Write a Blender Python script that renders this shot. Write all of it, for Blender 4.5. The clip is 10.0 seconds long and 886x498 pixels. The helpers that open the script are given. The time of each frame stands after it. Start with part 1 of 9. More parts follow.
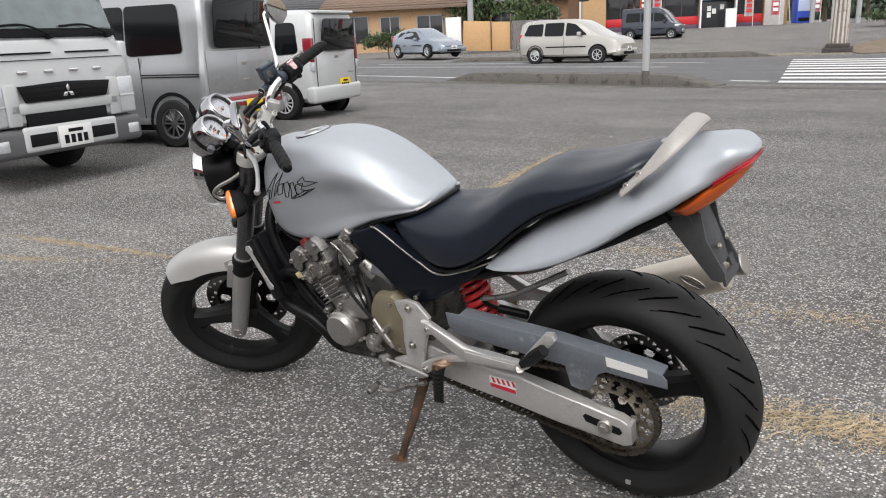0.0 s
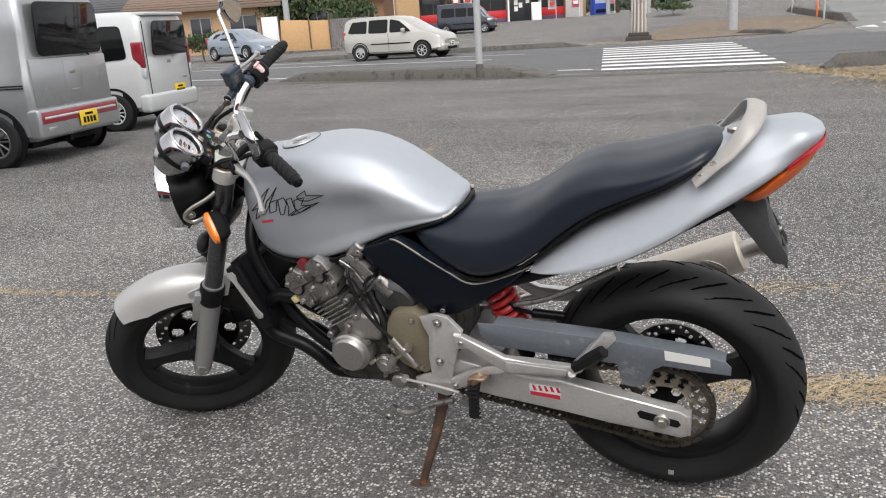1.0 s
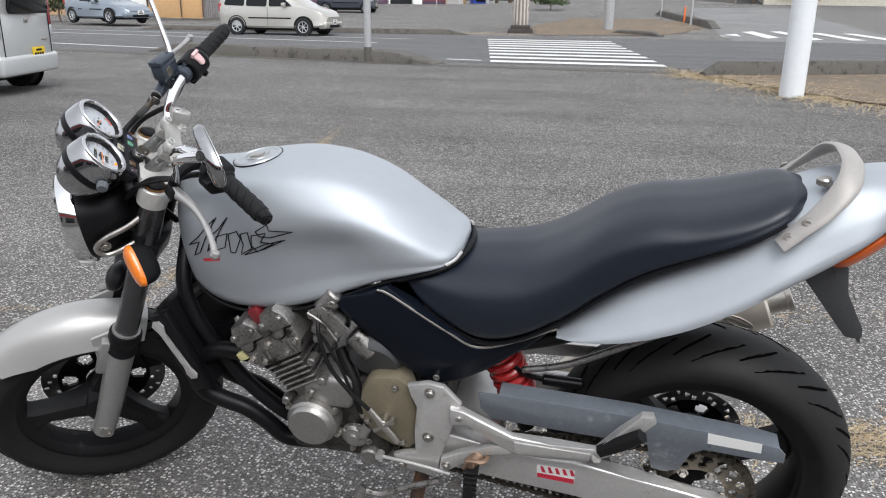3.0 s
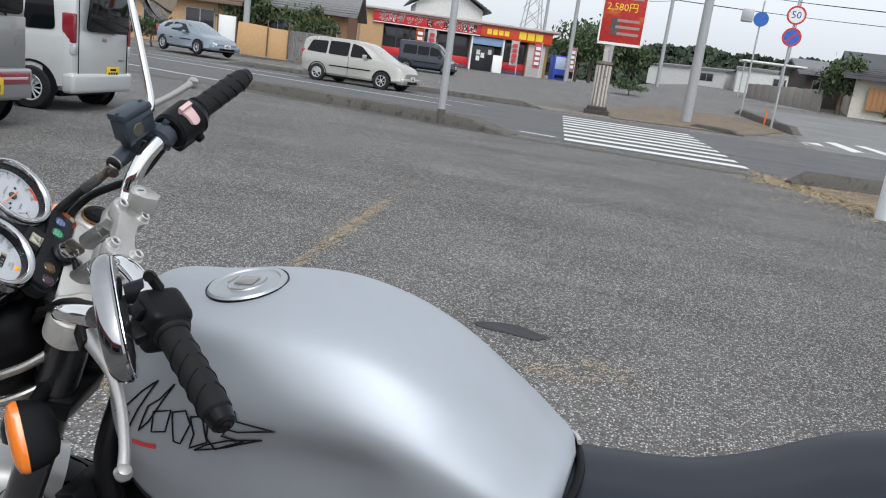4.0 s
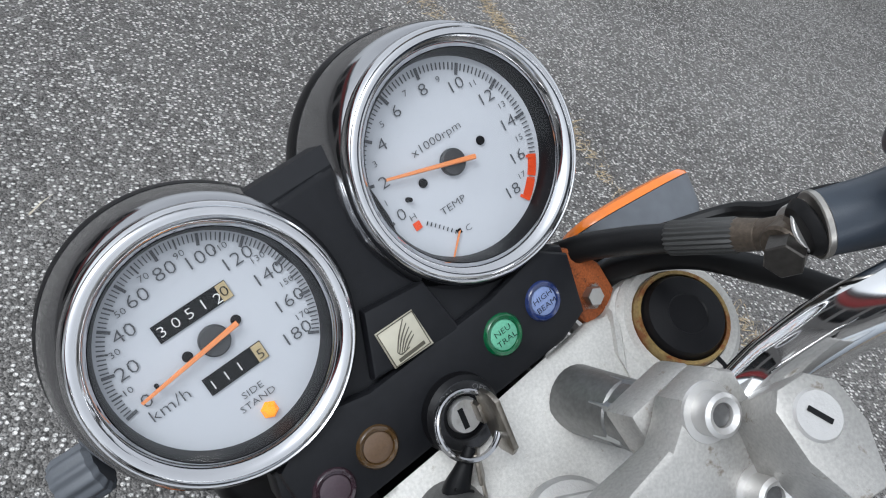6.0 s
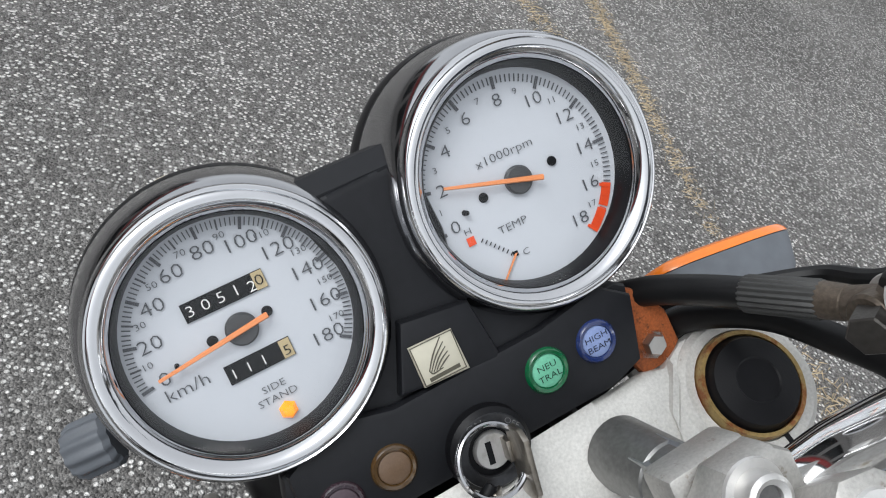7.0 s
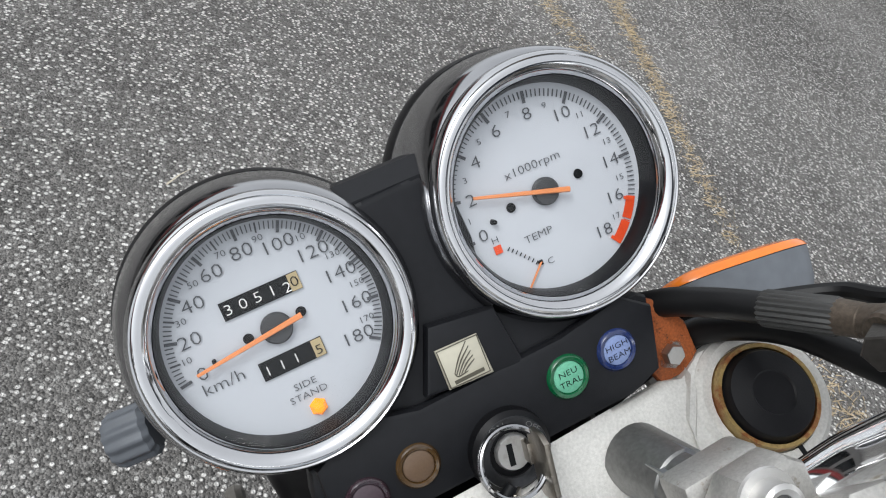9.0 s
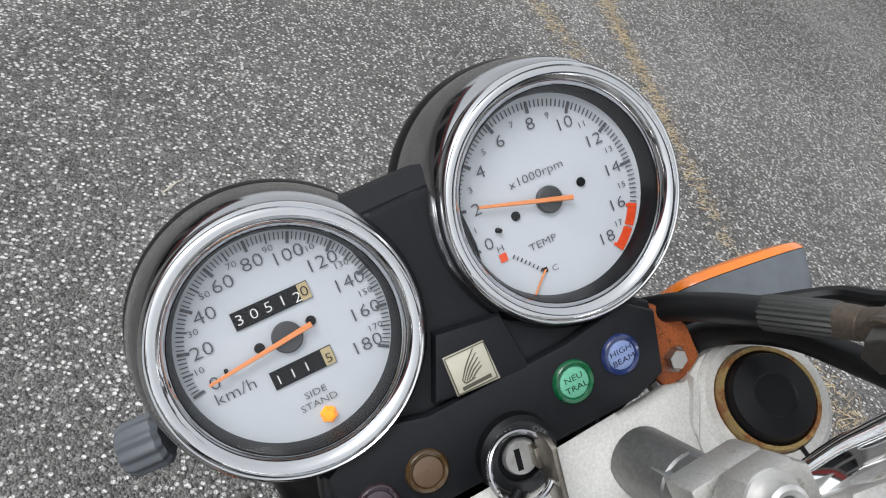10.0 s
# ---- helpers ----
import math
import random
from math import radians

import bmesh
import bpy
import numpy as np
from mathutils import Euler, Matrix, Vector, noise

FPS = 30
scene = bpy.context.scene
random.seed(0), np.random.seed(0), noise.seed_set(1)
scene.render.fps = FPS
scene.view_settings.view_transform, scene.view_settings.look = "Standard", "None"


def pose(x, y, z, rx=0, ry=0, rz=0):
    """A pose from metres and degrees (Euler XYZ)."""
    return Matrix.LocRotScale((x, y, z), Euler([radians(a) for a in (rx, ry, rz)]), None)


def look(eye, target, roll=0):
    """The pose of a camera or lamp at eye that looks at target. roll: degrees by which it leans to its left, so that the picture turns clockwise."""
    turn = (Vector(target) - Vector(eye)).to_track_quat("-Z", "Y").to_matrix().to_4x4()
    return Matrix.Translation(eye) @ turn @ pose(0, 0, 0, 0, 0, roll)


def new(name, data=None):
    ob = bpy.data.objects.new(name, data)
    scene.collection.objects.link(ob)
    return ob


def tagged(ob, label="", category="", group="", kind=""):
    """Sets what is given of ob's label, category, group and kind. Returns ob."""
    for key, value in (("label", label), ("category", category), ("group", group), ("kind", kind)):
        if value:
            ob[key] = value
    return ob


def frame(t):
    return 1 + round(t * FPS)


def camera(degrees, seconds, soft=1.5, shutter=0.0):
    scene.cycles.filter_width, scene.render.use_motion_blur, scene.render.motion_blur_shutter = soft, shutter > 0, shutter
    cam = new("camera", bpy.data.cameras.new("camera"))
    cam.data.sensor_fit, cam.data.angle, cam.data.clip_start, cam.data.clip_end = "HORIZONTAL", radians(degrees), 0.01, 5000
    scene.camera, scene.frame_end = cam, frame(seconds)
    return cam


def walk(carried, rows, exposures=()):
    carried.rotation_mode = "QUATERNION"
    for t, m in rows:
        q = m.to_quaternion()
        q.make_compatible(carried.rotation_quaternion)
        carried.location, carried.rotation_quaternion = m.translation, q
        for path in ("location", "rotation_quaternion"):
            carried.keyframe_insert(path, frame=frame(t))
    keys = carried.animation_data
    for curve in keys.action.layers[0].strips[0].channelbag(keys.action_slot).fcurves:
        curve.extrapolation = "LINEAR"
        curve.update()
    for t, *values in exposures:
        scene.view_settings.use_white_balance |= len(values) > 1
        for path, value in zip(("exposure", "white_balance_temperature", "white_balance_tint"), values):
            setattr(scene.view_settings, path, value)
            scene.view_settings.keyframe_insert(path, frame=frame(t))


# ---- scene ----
cam = camera(59.4, 10.0, 1.1)
PATH = [
    (0.0, -0.6462, 1.7902, 1.1995, 74.52, 2.24, -144.76),
    (0.5, -0.4395, 1.9264, 1.2240, 74.32, 3.04, -152.06),
    (1.0, -0.1499, 1.9145, 1.2160, 73.67, 3.75, -158.23),
    (1.5, 0.0362, 1.9363, 1.2332, 72.67, 4.09, -163.12),
    (2.0, 0.1822, 1.9930, 1.2617, 71.56, 3.46, -166.17),
    (2.2, 0.2144, 1.9685, 1.2657, 71.31, 2.98, -166.92),
    (3.3, 0.2622, 1.4295, 1.2375, 73.17, -2.62, -165.90),
    (3.5, 0.3066, 1.2965, 1.2287, 74.09, -4.11, -164.89),
    (4.0, 0.4582, 1.0076, 1.2467, 76.36, -7.44, -161.29),
    (4.3, 0.5500, 0.8299, 1.2503, 76.37, -9.82, -156.41),
    (4.5, 0.6147, 0.7460, 1.2544, 75.26, -10.99, -152.40),
    (5.0, 0.8226, 0.5641, 1.2324, 68.01, -13.43, -141.03),
    (5.3, 0.9151, 0.4646, 1.2142, 62.39, -13.31, -131.52),
    (5.5, 0.9637, 0.4080, 1.1964, 58.68, -14.31, -123.35),
    (6.0, 1.0333, 0.3374, 1.1675, 50.03, -17.31, -99.90),
    (7.5, 1.0428, 0.3152, 1.1600, 48.08, -18.64, -87.97),
    (8.0, 1.0398, 0.3185, 1.1637, 47.54, -18.69, -87.39),
    (8.5, 1.0379, 0.3210, 1.1653, 47.85, -18.87, -87.10),
    (9.0, 1.0364, 0.3228, 1.1669, 47.71, -19.07, -86.59),
    (9.5, 1.0365, 0.3239, 1.1667, 48.05, -19.32, -86.46),
    (10.0, 1.0336, 0.3283, 1.1694, 48.30, -18.92, -87.33),
]
walk(cam, [(t, pose(x, y, z, rx, ry, rz)) for t, x, y, z, rx, ry, rz in PATH],
     [(0.0, 0.76, 6520, 11), (2.2, 0.74, 6500, 11), (3.5, 0.68, 6120, 9), (4.5, 0.28, 6120, 8), (5.5, 0.44, 5950, 8), (7.5, 0.56, 6250, 8), (10.0, 0.56, 6250, 8)])

# ---- daylight: bright overcast ----
world = bpy.data.worlds.new("overcast_sky")
scene.world = world
world.use_nodes = True
wn = world.node_tree
sky = wn.nodes.new("ShaderNodeTexSky")
sky.sky_type, sky.sun_disc = "NISHITA", False
sky.sun_elevation, sky.sun_rotation = radians(50), radians(-29)
sky.air_density, sky.dust_density, sky.ozone_density = 1.0, 4.0, 1.0
pale = wn.nodes.new("ShaderNodeHueSaturation")
pale.inputs["Saturation"].default_value = 0.10
wn.links.new(sky.outputs[0], pale.inputs["Color"])
cloud = wn.nodes.new("ShaderNodeMix")
cloud.data_type = "RGBA"
cloud.inputs["Factor"].default_value = 0.5
cloud.inputs["B"].default_value = (5.4, 5.45, 5.6, 1)
wn.links.new(pale.outputs[0], cloud.inputs["A"])
wn.links.new(cloud.outputs["Result"], wn.nodes["Background"].inputs["Color"])
wn.nodes["Background"].inputs["Strength"].default_value = 0.15
sun = new("sun", bpy.data.lights.new("sun", "SUN"))
sun.data.energy, sun.data.angle, sun.data.color = 0.85, radians(30), (1.0, 0.97, 0.93)
sun.matrix_world = look((0, 0, 30), (7.5, -13.4, 11.6))


# ---- materials ----
MATS = {}


def mat(name, color, rough=0.5, metal=0.0, var=0.12, scale=40.0, bump=0.0, bump_scale=400.0, coat=0.0, wear=None, wear_amount=0.0, spec=0.5, trans=0.0, alpha=1.0, emit=None):
    """A plain surface: base colour with large stains and fine grain, roughness that varies, and fine relief."""
    if name in MATS:
        return MATS[name]
    m = bpy.data.materials.new(name)
    m.use_nodes = True
    nt = m.node_tree
    N, L = nt.nodes, nt.links
    b = N["Principled BSDF"]
    b.inputs["Metallic"].default_value = metal
    b.inputs["Coat Weight"].default_value = coat
    b.inputs["Specular IOR Level"].default_value = spec
    b.inputs["Transmission Weight"].default_value = trans
    b.inputs["Alpha"].default_value = alpha
    tc = N.new("ShaderNodeTexCoord")
    big = N.new("ShaderNodeTexNoise")
    big.inputs["Scale"].default_value, big.inputs["Detail"].default_value = scale * 0.15, 4
    fine = N.new("ShaderNodeTexNoise")
    fine.inputs["Scale"].default_value, fine.inputs["Detail"].default_value = scale * 4, 3
    L.new(tc.outputs["Object"], big.inputs["Vector"])
    L.new(tc.outputs["Object"], fine.inputs["Vector"])
    add = N.new("ShaderNodeMath")
    add.operation = "ADD"
    L.new(big.outputs["Fac"], add.inputs[0])
    L.new(fine.outputs["Fac"], add.inputs[1])
    ramp = N.new("ShaderNodeMapRange")
    ramp.inputs["From Min"].default_value, ramp.inputs["From Max"].default_value = 0.6, 1.4
    ramp.inputs["To Min"].default_value, ramp.inputs["To Max"].default_value = 1 - var, 1 + var
    L.new(add.outputs[0], ramp.inputs["Value"])
    mul = N.new("ShaderNodeVectorMath")
    mul.operation = "SCALE"
    mul.inputs[0].default_value = color
    L.new(ramp.outputs[0], mul.inputs["Scale"])
    out = mul.outputs[0]
    if wear:
        wn_ = N.new("ShaderNodeTexNoise")
        wn_.inputs["Scale"].default_value, wn_.inputs["Detail"].default_value, wn_.inputs["Roughness"].default_value = scale * 0.6, 8, 0.7
        L.new(tc.outputs["Object"], wn_.inputs["Vector"])
        wr = N.new("ShaderNodeMapRange")
        wr.inputs["From Min"].default_value, wr.inputs["From Max"].default_value = 0.62 - wear_amount * 0.2, 0.72 - wear_amount * 0.2
        L.new(wn_.outputs["Fac"], wr.inputs["Value"])
        mx = N.new("ShaderNodeMix")
        mx.data_type = "RGBA"
        L.new(wr.outputs[0], mx.inputs["Factor"])
        L.new(out, mx.inputs["A"])
        mx.inputs["B"].default_value = (*wear, 1)
        out = mx.outputs["Result"]
    L.new(out, b.inputs["Base Color"])
    rr = N.new("ShaderNodeMapRange")
    rr.inputs["From Min"].default_value, rr.inputs["From Max"].default_value = 0.3, 0.7
    rr.inputs["To Min"].default_value, rr.inputs["To Max"].default_value = max(rough * 0.8, 0.02), min(rough * 1.25, 1)
    L.new(big.outputs["Fac"], rr.inputs["Value"])
    L.new(rr.outputs[0], b.inputs["Roughness"])
    if bump:
        bt = N.new("ShaderNodeTexNoise")
        bt.inputs["Scale"].default_value, bt.inputs["Detail"].default_value = bump_scale, 4
        L.new(tc.outputs["Object"], bt.inputs["Vector"])
        bp = N.new("ShaderNodeBump")
        bp.inputs["Strength"].default_value, bp.inputs["Distance"].default_value = bump, 0.6 / bump_scale
        L.new(bt.outputs["Fac"], bp.inputs["Height"])
        L.new(bp.outputs[0], b.inputs["Normal"])
    if emit:
        b.inputs["Emission Color"].default_value = (*emit[:3], 1)
        b.inputs["Emission Strength"].default_value = emit[3]
    MATS[name] = m
    return m


def asphalt(name, dark, light, stone, cell=110.0, far_dark=0.13):
    """Weathered asphalt with pale aggregate showing at the top, stained in large soft patches."""
    m = bpy.data.materials.new(name)
    m.use_nodes = True
    N, L = m.node_tree.nodes, m.node_tree.links
    b = N["Principled BSDF"]
    b.inputs["Roughness"].default_value = 0.9
    b.inputs["Specular IOR Level"].default_value = 0.12
    tc = N.new("ShaderNodeTexCoord")
    vo = N.new("ShaderNodeTexVoronoi")
    vo.inputs["Scale"].default_value, vo.inputs["Randomness"].default_value = cell, 1.0
    v2 = N.new("ShaderNodeTexVoronoi")
    v2.inputs["Scale"].default_value = cell * 2.1
    big = N.new("ShaderNodeTexNoise")
    big.inputs["Scale"].default_value, big.inputs["Detail"].default_value = 0.7, 6
    mid = N.new("ShaderNodeTexNoise")
    mid.inputs["Scale"].default_value, mid.inputs["Detail"].default_value = 14, 5
    for n in (vo, v2, big, mid):
        L.new(tc.outputs["Object"], n.inputs["Vector"])
    sep = N.new("ShaderNodeSeparateColor")
    L.new(vo.outputs["Color"], sep.inputs[0])
    pick = N.new("ShaderNodeMapRange")
    pick.inputs["From Min"].default_value, pick.inputs["From Max"].default_value = 0.40, 0.90
    L.new(sep.outputs[0], pick.inputs["Value"])
    edge = N.new("ShaderNodeMapRange")
    edge.inputs["From Min"].default_value, edge.inputs["From Max"].default_value = 0.55, 0.36
    L.new(vo.outputs["Distance"], edge.inputs["Value"])
    st = N.new("ShaderNodeMath")
    st.operation = "MULTIPLY"
    L.new(pick.outputs[0], st.inputs[0])
    L.new(edge.outputs[0], st.inputs[1])
    base = N.new("ShaderNodeMix")
    base.data_type = "RGBA"
    base.inputs["A"].default_value, base.inputs["B"].default_value = (*dark, 1), (*light, 1)
    mr = N.new("ShaderNodeMapRange")
    mr.inputs["From Min"].default_value, mr.inputs["From Max"].default_value = 0.3, 0.7
    ad = N.new("ShaderNodeMath")
    ad.operation = "ADD"
    half = N.new("ShaderNodeMath")
    half.operation = "MULTIPLY"
    half.inputs[1].default_value = 0.45
    L.new(mid.outputs["Fac"], half.inputs[0])
    h2 = N.new("ShaderNodeMath")
    h2.operation = "MULTIPLY"
    h2.inputs[1].default_value = 0.55
    L.new(big.outputs["Fac"], h2.inputs[0])
    L.new(half.outputs[0], ad.inputs[0])
    L.new(h2.outputs[0], ad.inputs[1])
    L.new(ad.outputs[0], mr.inputs["Value"])
    L.new(mr.outputs[0], base.inputs["Factor"])
    mx = N.new("ShaderNodeMix")
    mx.data_type = "RGBA"
    fine = N.new("ShaderNodeSeparateColor")
    L.new(v2.outputs["Color"], fine.inputs[0])
    fr_ = N.new("ShaderNodeMapRange")
    fr_.inputs["To Min"].default_value, fr_.inputs["To Max"].default_value = 0.45, 1.5
    L.new(fine.outputs[0], fr_.inputs["Value"])
    sc = N.new("ShaderNodeVectorMath")
    sc.operation = "SCALE"
    L.new(base.outputs["Result"], sc.inputs[0])
    L.new(fr_.outputs[0], sc.inputs["Scale"])
    L.new(sc.outputs[0], mx.inputs["A"])
    mx.inputs["B"].default_value = (*stone, 1)
    L.new(st.outputs[0], mx.inputs["Factor"])
    # Brightness difference put into the colour: paler near the bike, darker far off.
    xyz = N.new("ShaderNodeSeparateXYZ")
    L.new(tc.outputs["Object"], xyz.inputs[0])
    # worn is only y jittered by noise, the input of that painted gradient.
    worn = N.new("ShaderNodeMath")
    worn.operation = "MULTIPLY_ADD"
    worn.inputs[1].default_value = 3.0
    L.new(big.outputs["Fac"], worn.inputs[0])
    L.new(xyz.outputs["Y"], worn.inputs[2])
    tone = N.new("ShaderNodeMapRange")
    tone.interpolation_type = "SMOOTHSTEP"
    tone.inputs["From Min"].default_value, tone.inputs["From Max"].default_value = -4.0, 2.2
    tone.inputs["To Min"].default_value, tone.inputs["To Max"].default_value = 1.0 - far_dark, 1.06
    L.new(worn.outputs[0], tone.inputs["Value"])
    lay = N.new("ShaderNodeMapping")
    lay.inputs["Rotation"].default_value = (0, 0, 0.35)
    lay.inputs["Scale"].default_value = (0.12, 1.1, 1.0)
    L.new(tc.outputs["Object"], lay.inputs["Vector"])
    streak = N.new("ShaderNodeTexNoise")
    streak.inputs["Scale"].default_value, streak.inputs["Detail"].default_value, streak.inputs["Roughness"].default_value = 1.3, 7, 0.65
    L.new(lay.outputs[0], streak.inputs["Vector"])
    band = N.new("ShaderNodeMapRange")
    band.inputs["From Min"].default_value, band.inputs["From Max"].default_value = 0.35, 0.65
    band.inputs["To Min"].default_value, band.inputs["To Max"].default_value = 0.88, 1.10
    L.new(streak.outputs["Fac"], band.inputs["Value"])
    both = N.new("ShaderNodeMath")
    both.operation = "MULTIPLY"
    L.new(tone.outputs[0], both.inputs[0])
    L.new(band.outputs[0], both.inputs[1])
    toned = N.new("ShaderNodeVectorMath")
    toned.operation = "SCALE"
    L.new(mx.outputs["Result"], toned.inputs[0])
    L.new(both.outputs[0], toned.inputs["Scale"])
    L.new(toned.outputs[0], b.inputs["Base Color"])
    sub = N.new("ShaderNodeMath")
    sub.operation = "SUBTRACT"
    L.new(v2.outputs["Distance"], sub.inputs[1])
    L.new(st.outputs[0], sub.inputs[0])
    bp = N.new("ShaderNodeBump")
    bp.inputs["Strength"].default_value, bp.inputs["Distance"].default_value = 1.0, 0.006
    L.new(sub.outputs[0], bp.inputs["Height"])
    L.new(bp.outputs[0], b.inputs["Normal"])
    return m


# ---- mesh helpers ----
def smooth(bm, angle=35.0):
    for f in bm.faces:
        f.smooth = True
    lim = radians(angle)
    for e in bm.edges:
        if len(e.link_faces) == 2:
            e.smooth = e.calc_face_angle(0) < lim


def part(name, bm, material, parent=None, label="", angle=35.0):
    """Links a bmesh as one mesh object under a thing or a part."""
    bmesh.ops.recalc_face_normals(bm, faces=bm.faces[:])
    smooth(bm, angle)
    me = bpy.data.meshes.new(name)
    bm.to_mesh(me)
    bm.free()
    for k in material if isinstance(material, (list, tuple)) else (material,):
        me.materials.append(k)
    ob = new(name, me)
    if parent:
        ob.parent = parent
    if label:
        ob["label"] = label
    return ob


def each(name, bms, material, parent=None, label=""):
    """Alike pieces, each a part of its own."""
    return [part(name, b, material, parent, label) for b in bms]


def thing(name, label, category, m=None, group="", kind=""):
    ob = new(name)
    ob.empty_display_size = 0.1
    if m is not None:
        ob.matrix_world = m
    return tagged(ob, label, category, group, kind)


def merge(*bms):
    out = bmesh.new()
    for b in bms:
        me = bpy.data.meshes.new("tmp")
        b.to_mesh(me)
        out.from_mesh(me)
        bpy.data.meshes.remove(me)
        b.free()
    return out


def moved(bm, m):
    bmesh.ops.transform(bm, matrix=m, verts=bm.verts[:])
    return bm


def box(x0, x1, y0, y1, z0, z1, bevel=0.0, seg=2):
    bm = bmesh.new()
    bmesh.ops.create_cube(bm, size=1)
    for v in bm.verts:
        v.co = Vector((x0 + (v.co.x + 0.5) * (x1 - x0), y0 + (v.co.y + 0.5) * (y1 - y0), z0 + (v.co.z + 0.5) * (z1 - z0)))
    if bevel:
        bmesh.ops.bevel(bm, geom=bm.edges[:], offset=bevel, segments=seg, affect="EDGES", profile=0.5)
    return bm


def rings(loops, closed=True, caps=True):
    """A skin through rings of points, each with the same count."""
    bm = bmesh.new()
    rows = [[bm.verts.new(p) for p in loop] for loop in loops]
    n = len(rows[0])
    for a, b in zip(rows, rows[1:]):
        for i in range(n if closed else n - 1):
            j = (i + 1) % n
            bm.faces.new((a[i], a[j], b[j], b[i]))
    if caps and closed:
        bm.faces.new(rows[0][::-1])
        bm.faces.new(rows[-1])
    bmesh.ops.remove_doubles(bm, verts=bm.verts[:], dist=1e-5)
    return bm


def spline(pts, n=8):
    """Catmull-Rom through points."""
    P = [Vector(p) for p in pts]
    P = [P[0] * 2 - P[1]] + P + [P[-1] * 2 - P[-2]]
    out = []
    for i in range(1, len(P) - 2):
        a, b, c, d = P[i - 1:i + 3]
        for k in range(n):
            t = k / n
            out.append(0.5 * ((2 * b) + (c - a) * t + (2 * a - 5 * b + 4 * c - d) * t * t + (3 * b - a - 3 * c + d) * t ** 3))
    out.append(P[-2])
    return out


def tube(pts, r, seg=12, n=6, flat=None, smoothed=True):
    """A round (or flattened: flat = width, thickness and the thin way) bar along a path. r: one radius or one a point."""
    P = spline(pts, n) if smoothed else [Vector(p) for p in pts]
    if isinstance(r, (list, tuple)):
        rr = [r[0]] + [0] * (len(P) - 1)
        for i in range(len(P)):
            u = i / (len(P) - 1) * (len(r) - 1)
            k = min(int(u), len(r) - 2)
            rr[i] = r[k] + (r[k + 1] - r[k]) * (u - k)
    else:
        rr = [r] * len(P)
    loops, up = [], None
    for i, p in enumerate(P):
        t = (P[min(i + 1, len(P) - 1)] - P[max(i - 1, 0)]).normalized()
        if flat:
            up = Vector(flat[2])
        elif up is None:
            up = Vector((0, 0, 1)) if abs(t.z) < 0.9 else Vector((1, 0, 0))
        u = (up - t * up.dot(t)).normalized()
        v = t.cross(u)
        up = u
        if flat:
            loops.append([p + u * math.sin(a) * flat[1] + v * math.cos(a) * flat[0] for a in (2 * math.pi * k / seg for k in range(seg))])
        else:
            loops.append([p + (u * math.cos(a) + v * math.sin(a)) * rr[i] for a in (2 * math.pi * k / seg for k in range(seg))])
    return rings(loops)


def lathe(profile, seg=32, m=None, closed=False):
    """Turns (radius, height) points round z."""
    loops = [[Vector((r * math.cos(a), r * math.sin(a), z)) for a in (2 * math.pi * k / seg for k in range(seg))] for r, z in profile]
    if closed:
        loops.append(loops[0])
    bm = rings(loops, caps=False)
    if m is not None:
        moved(bm, m)
    return bm


def cyl(p0, p1, r0, r1=None, seg=20, bevel=0.0):
    p0, p1 = Vector(p0), Vector(p1)
    r1 = r0 if r1 is None else r1
    h = (p1 - p0).length
    b = min(bevel, r0 * 0.5, r1 * 0.5, h * 0.4)
    prof = [(0.0, 0.0), (r0 - b, 0.0), (r0, b), (r1, h - b), (r1 - b, h), (0.0, h)] if b else [(0.0, 0.0), (r0, 0.0), (r1, h), (0.0, h)]
    m = Matrix.Translation(p0) @ (p1 - p0).to_track_quat("Z", "Y").to_matrix().to_4x4()
    return lathe(prof, seg, m)


def plate(outline, y0, y1, bevel=0.003, holes=(), m=None):
    """A flat plate cut to an outline of (x, z), from y0 to y1."""
    bm = bmesh.new()
    face = bm.faces.new([bm.verts.new((x, y0, z)) for x, z in outline])
    ret = bmesh.ops.extrude_face_region(bm, geom=[face])
    for v in ret["geom"]:
        if isinstance(v, bmesh.types.BMVert):
            v.co.y = y1
    if bevel:
        edges = [e for e in bm.edges if abs(e.verts[0].co.y - e.verts[1].co.y) < 1e-6]
        bmesh.ops.bevel(bm, geom=edges, offset=bevel, segments=2, affect="EDGES", profile=0.5)
    if m is not None:
        moved(bm, m)
    return bm


def disc_holes(r_in, r_out, z0, z1, holes, seg=72, m=None):
    """A ring plate round z, with round holes through it: rows of (radius, count, hole radius, start angle)."""
    bm = bmesh.new()
    nr = 14
    vs = {}
    cells = [(i, j) for i in range(seg) for j in range(nr)]
    def cut(i, j):
        a = 2 * math.pi * (i + 0.5) / seg
        r = r_in + (r_out - r_in) * (j + 0.5) / nr
        for hr, n, rad, a0 in holes:
            k = round((a - a0) / (2 * math.pi / n))
            c = a0 + k * 2 * math.pi / n
            if math.hypot(r * math.cos(a) - hr * math.cos(c), r * math.sin(a) - hr * math.sin(c)) < rad:
                return True
        return False
    keep = [c for c in cells if not cut(*c)]
    def vert(i, j, z):
        key = (i % seg, j, z)
        if key not in vs:
            a = 2 * math.pi * i / seg
            r = r_in + (r_out - r_in) * j / nr
            vs[key] = bm.verts.new((r * math.cos(a), r * math.sin(a), z))
        return vs[key]
    for i, j in keep:
        bm.faces.new((vert(i, j, z1), vert(i, j + 1, z1), vert(i + 1, j + 1, z1), vert(i + 1, j, z1)))
    ret = bmesh.ops.extrude_face_region(bm, geom=bm.faces[:])
    for v in ret["geom"]:
        if isinstance(v, bmesh.types.BMVert):
            v.co.z = z0
    if m is not None:
        moved(bm, m)
    return bm


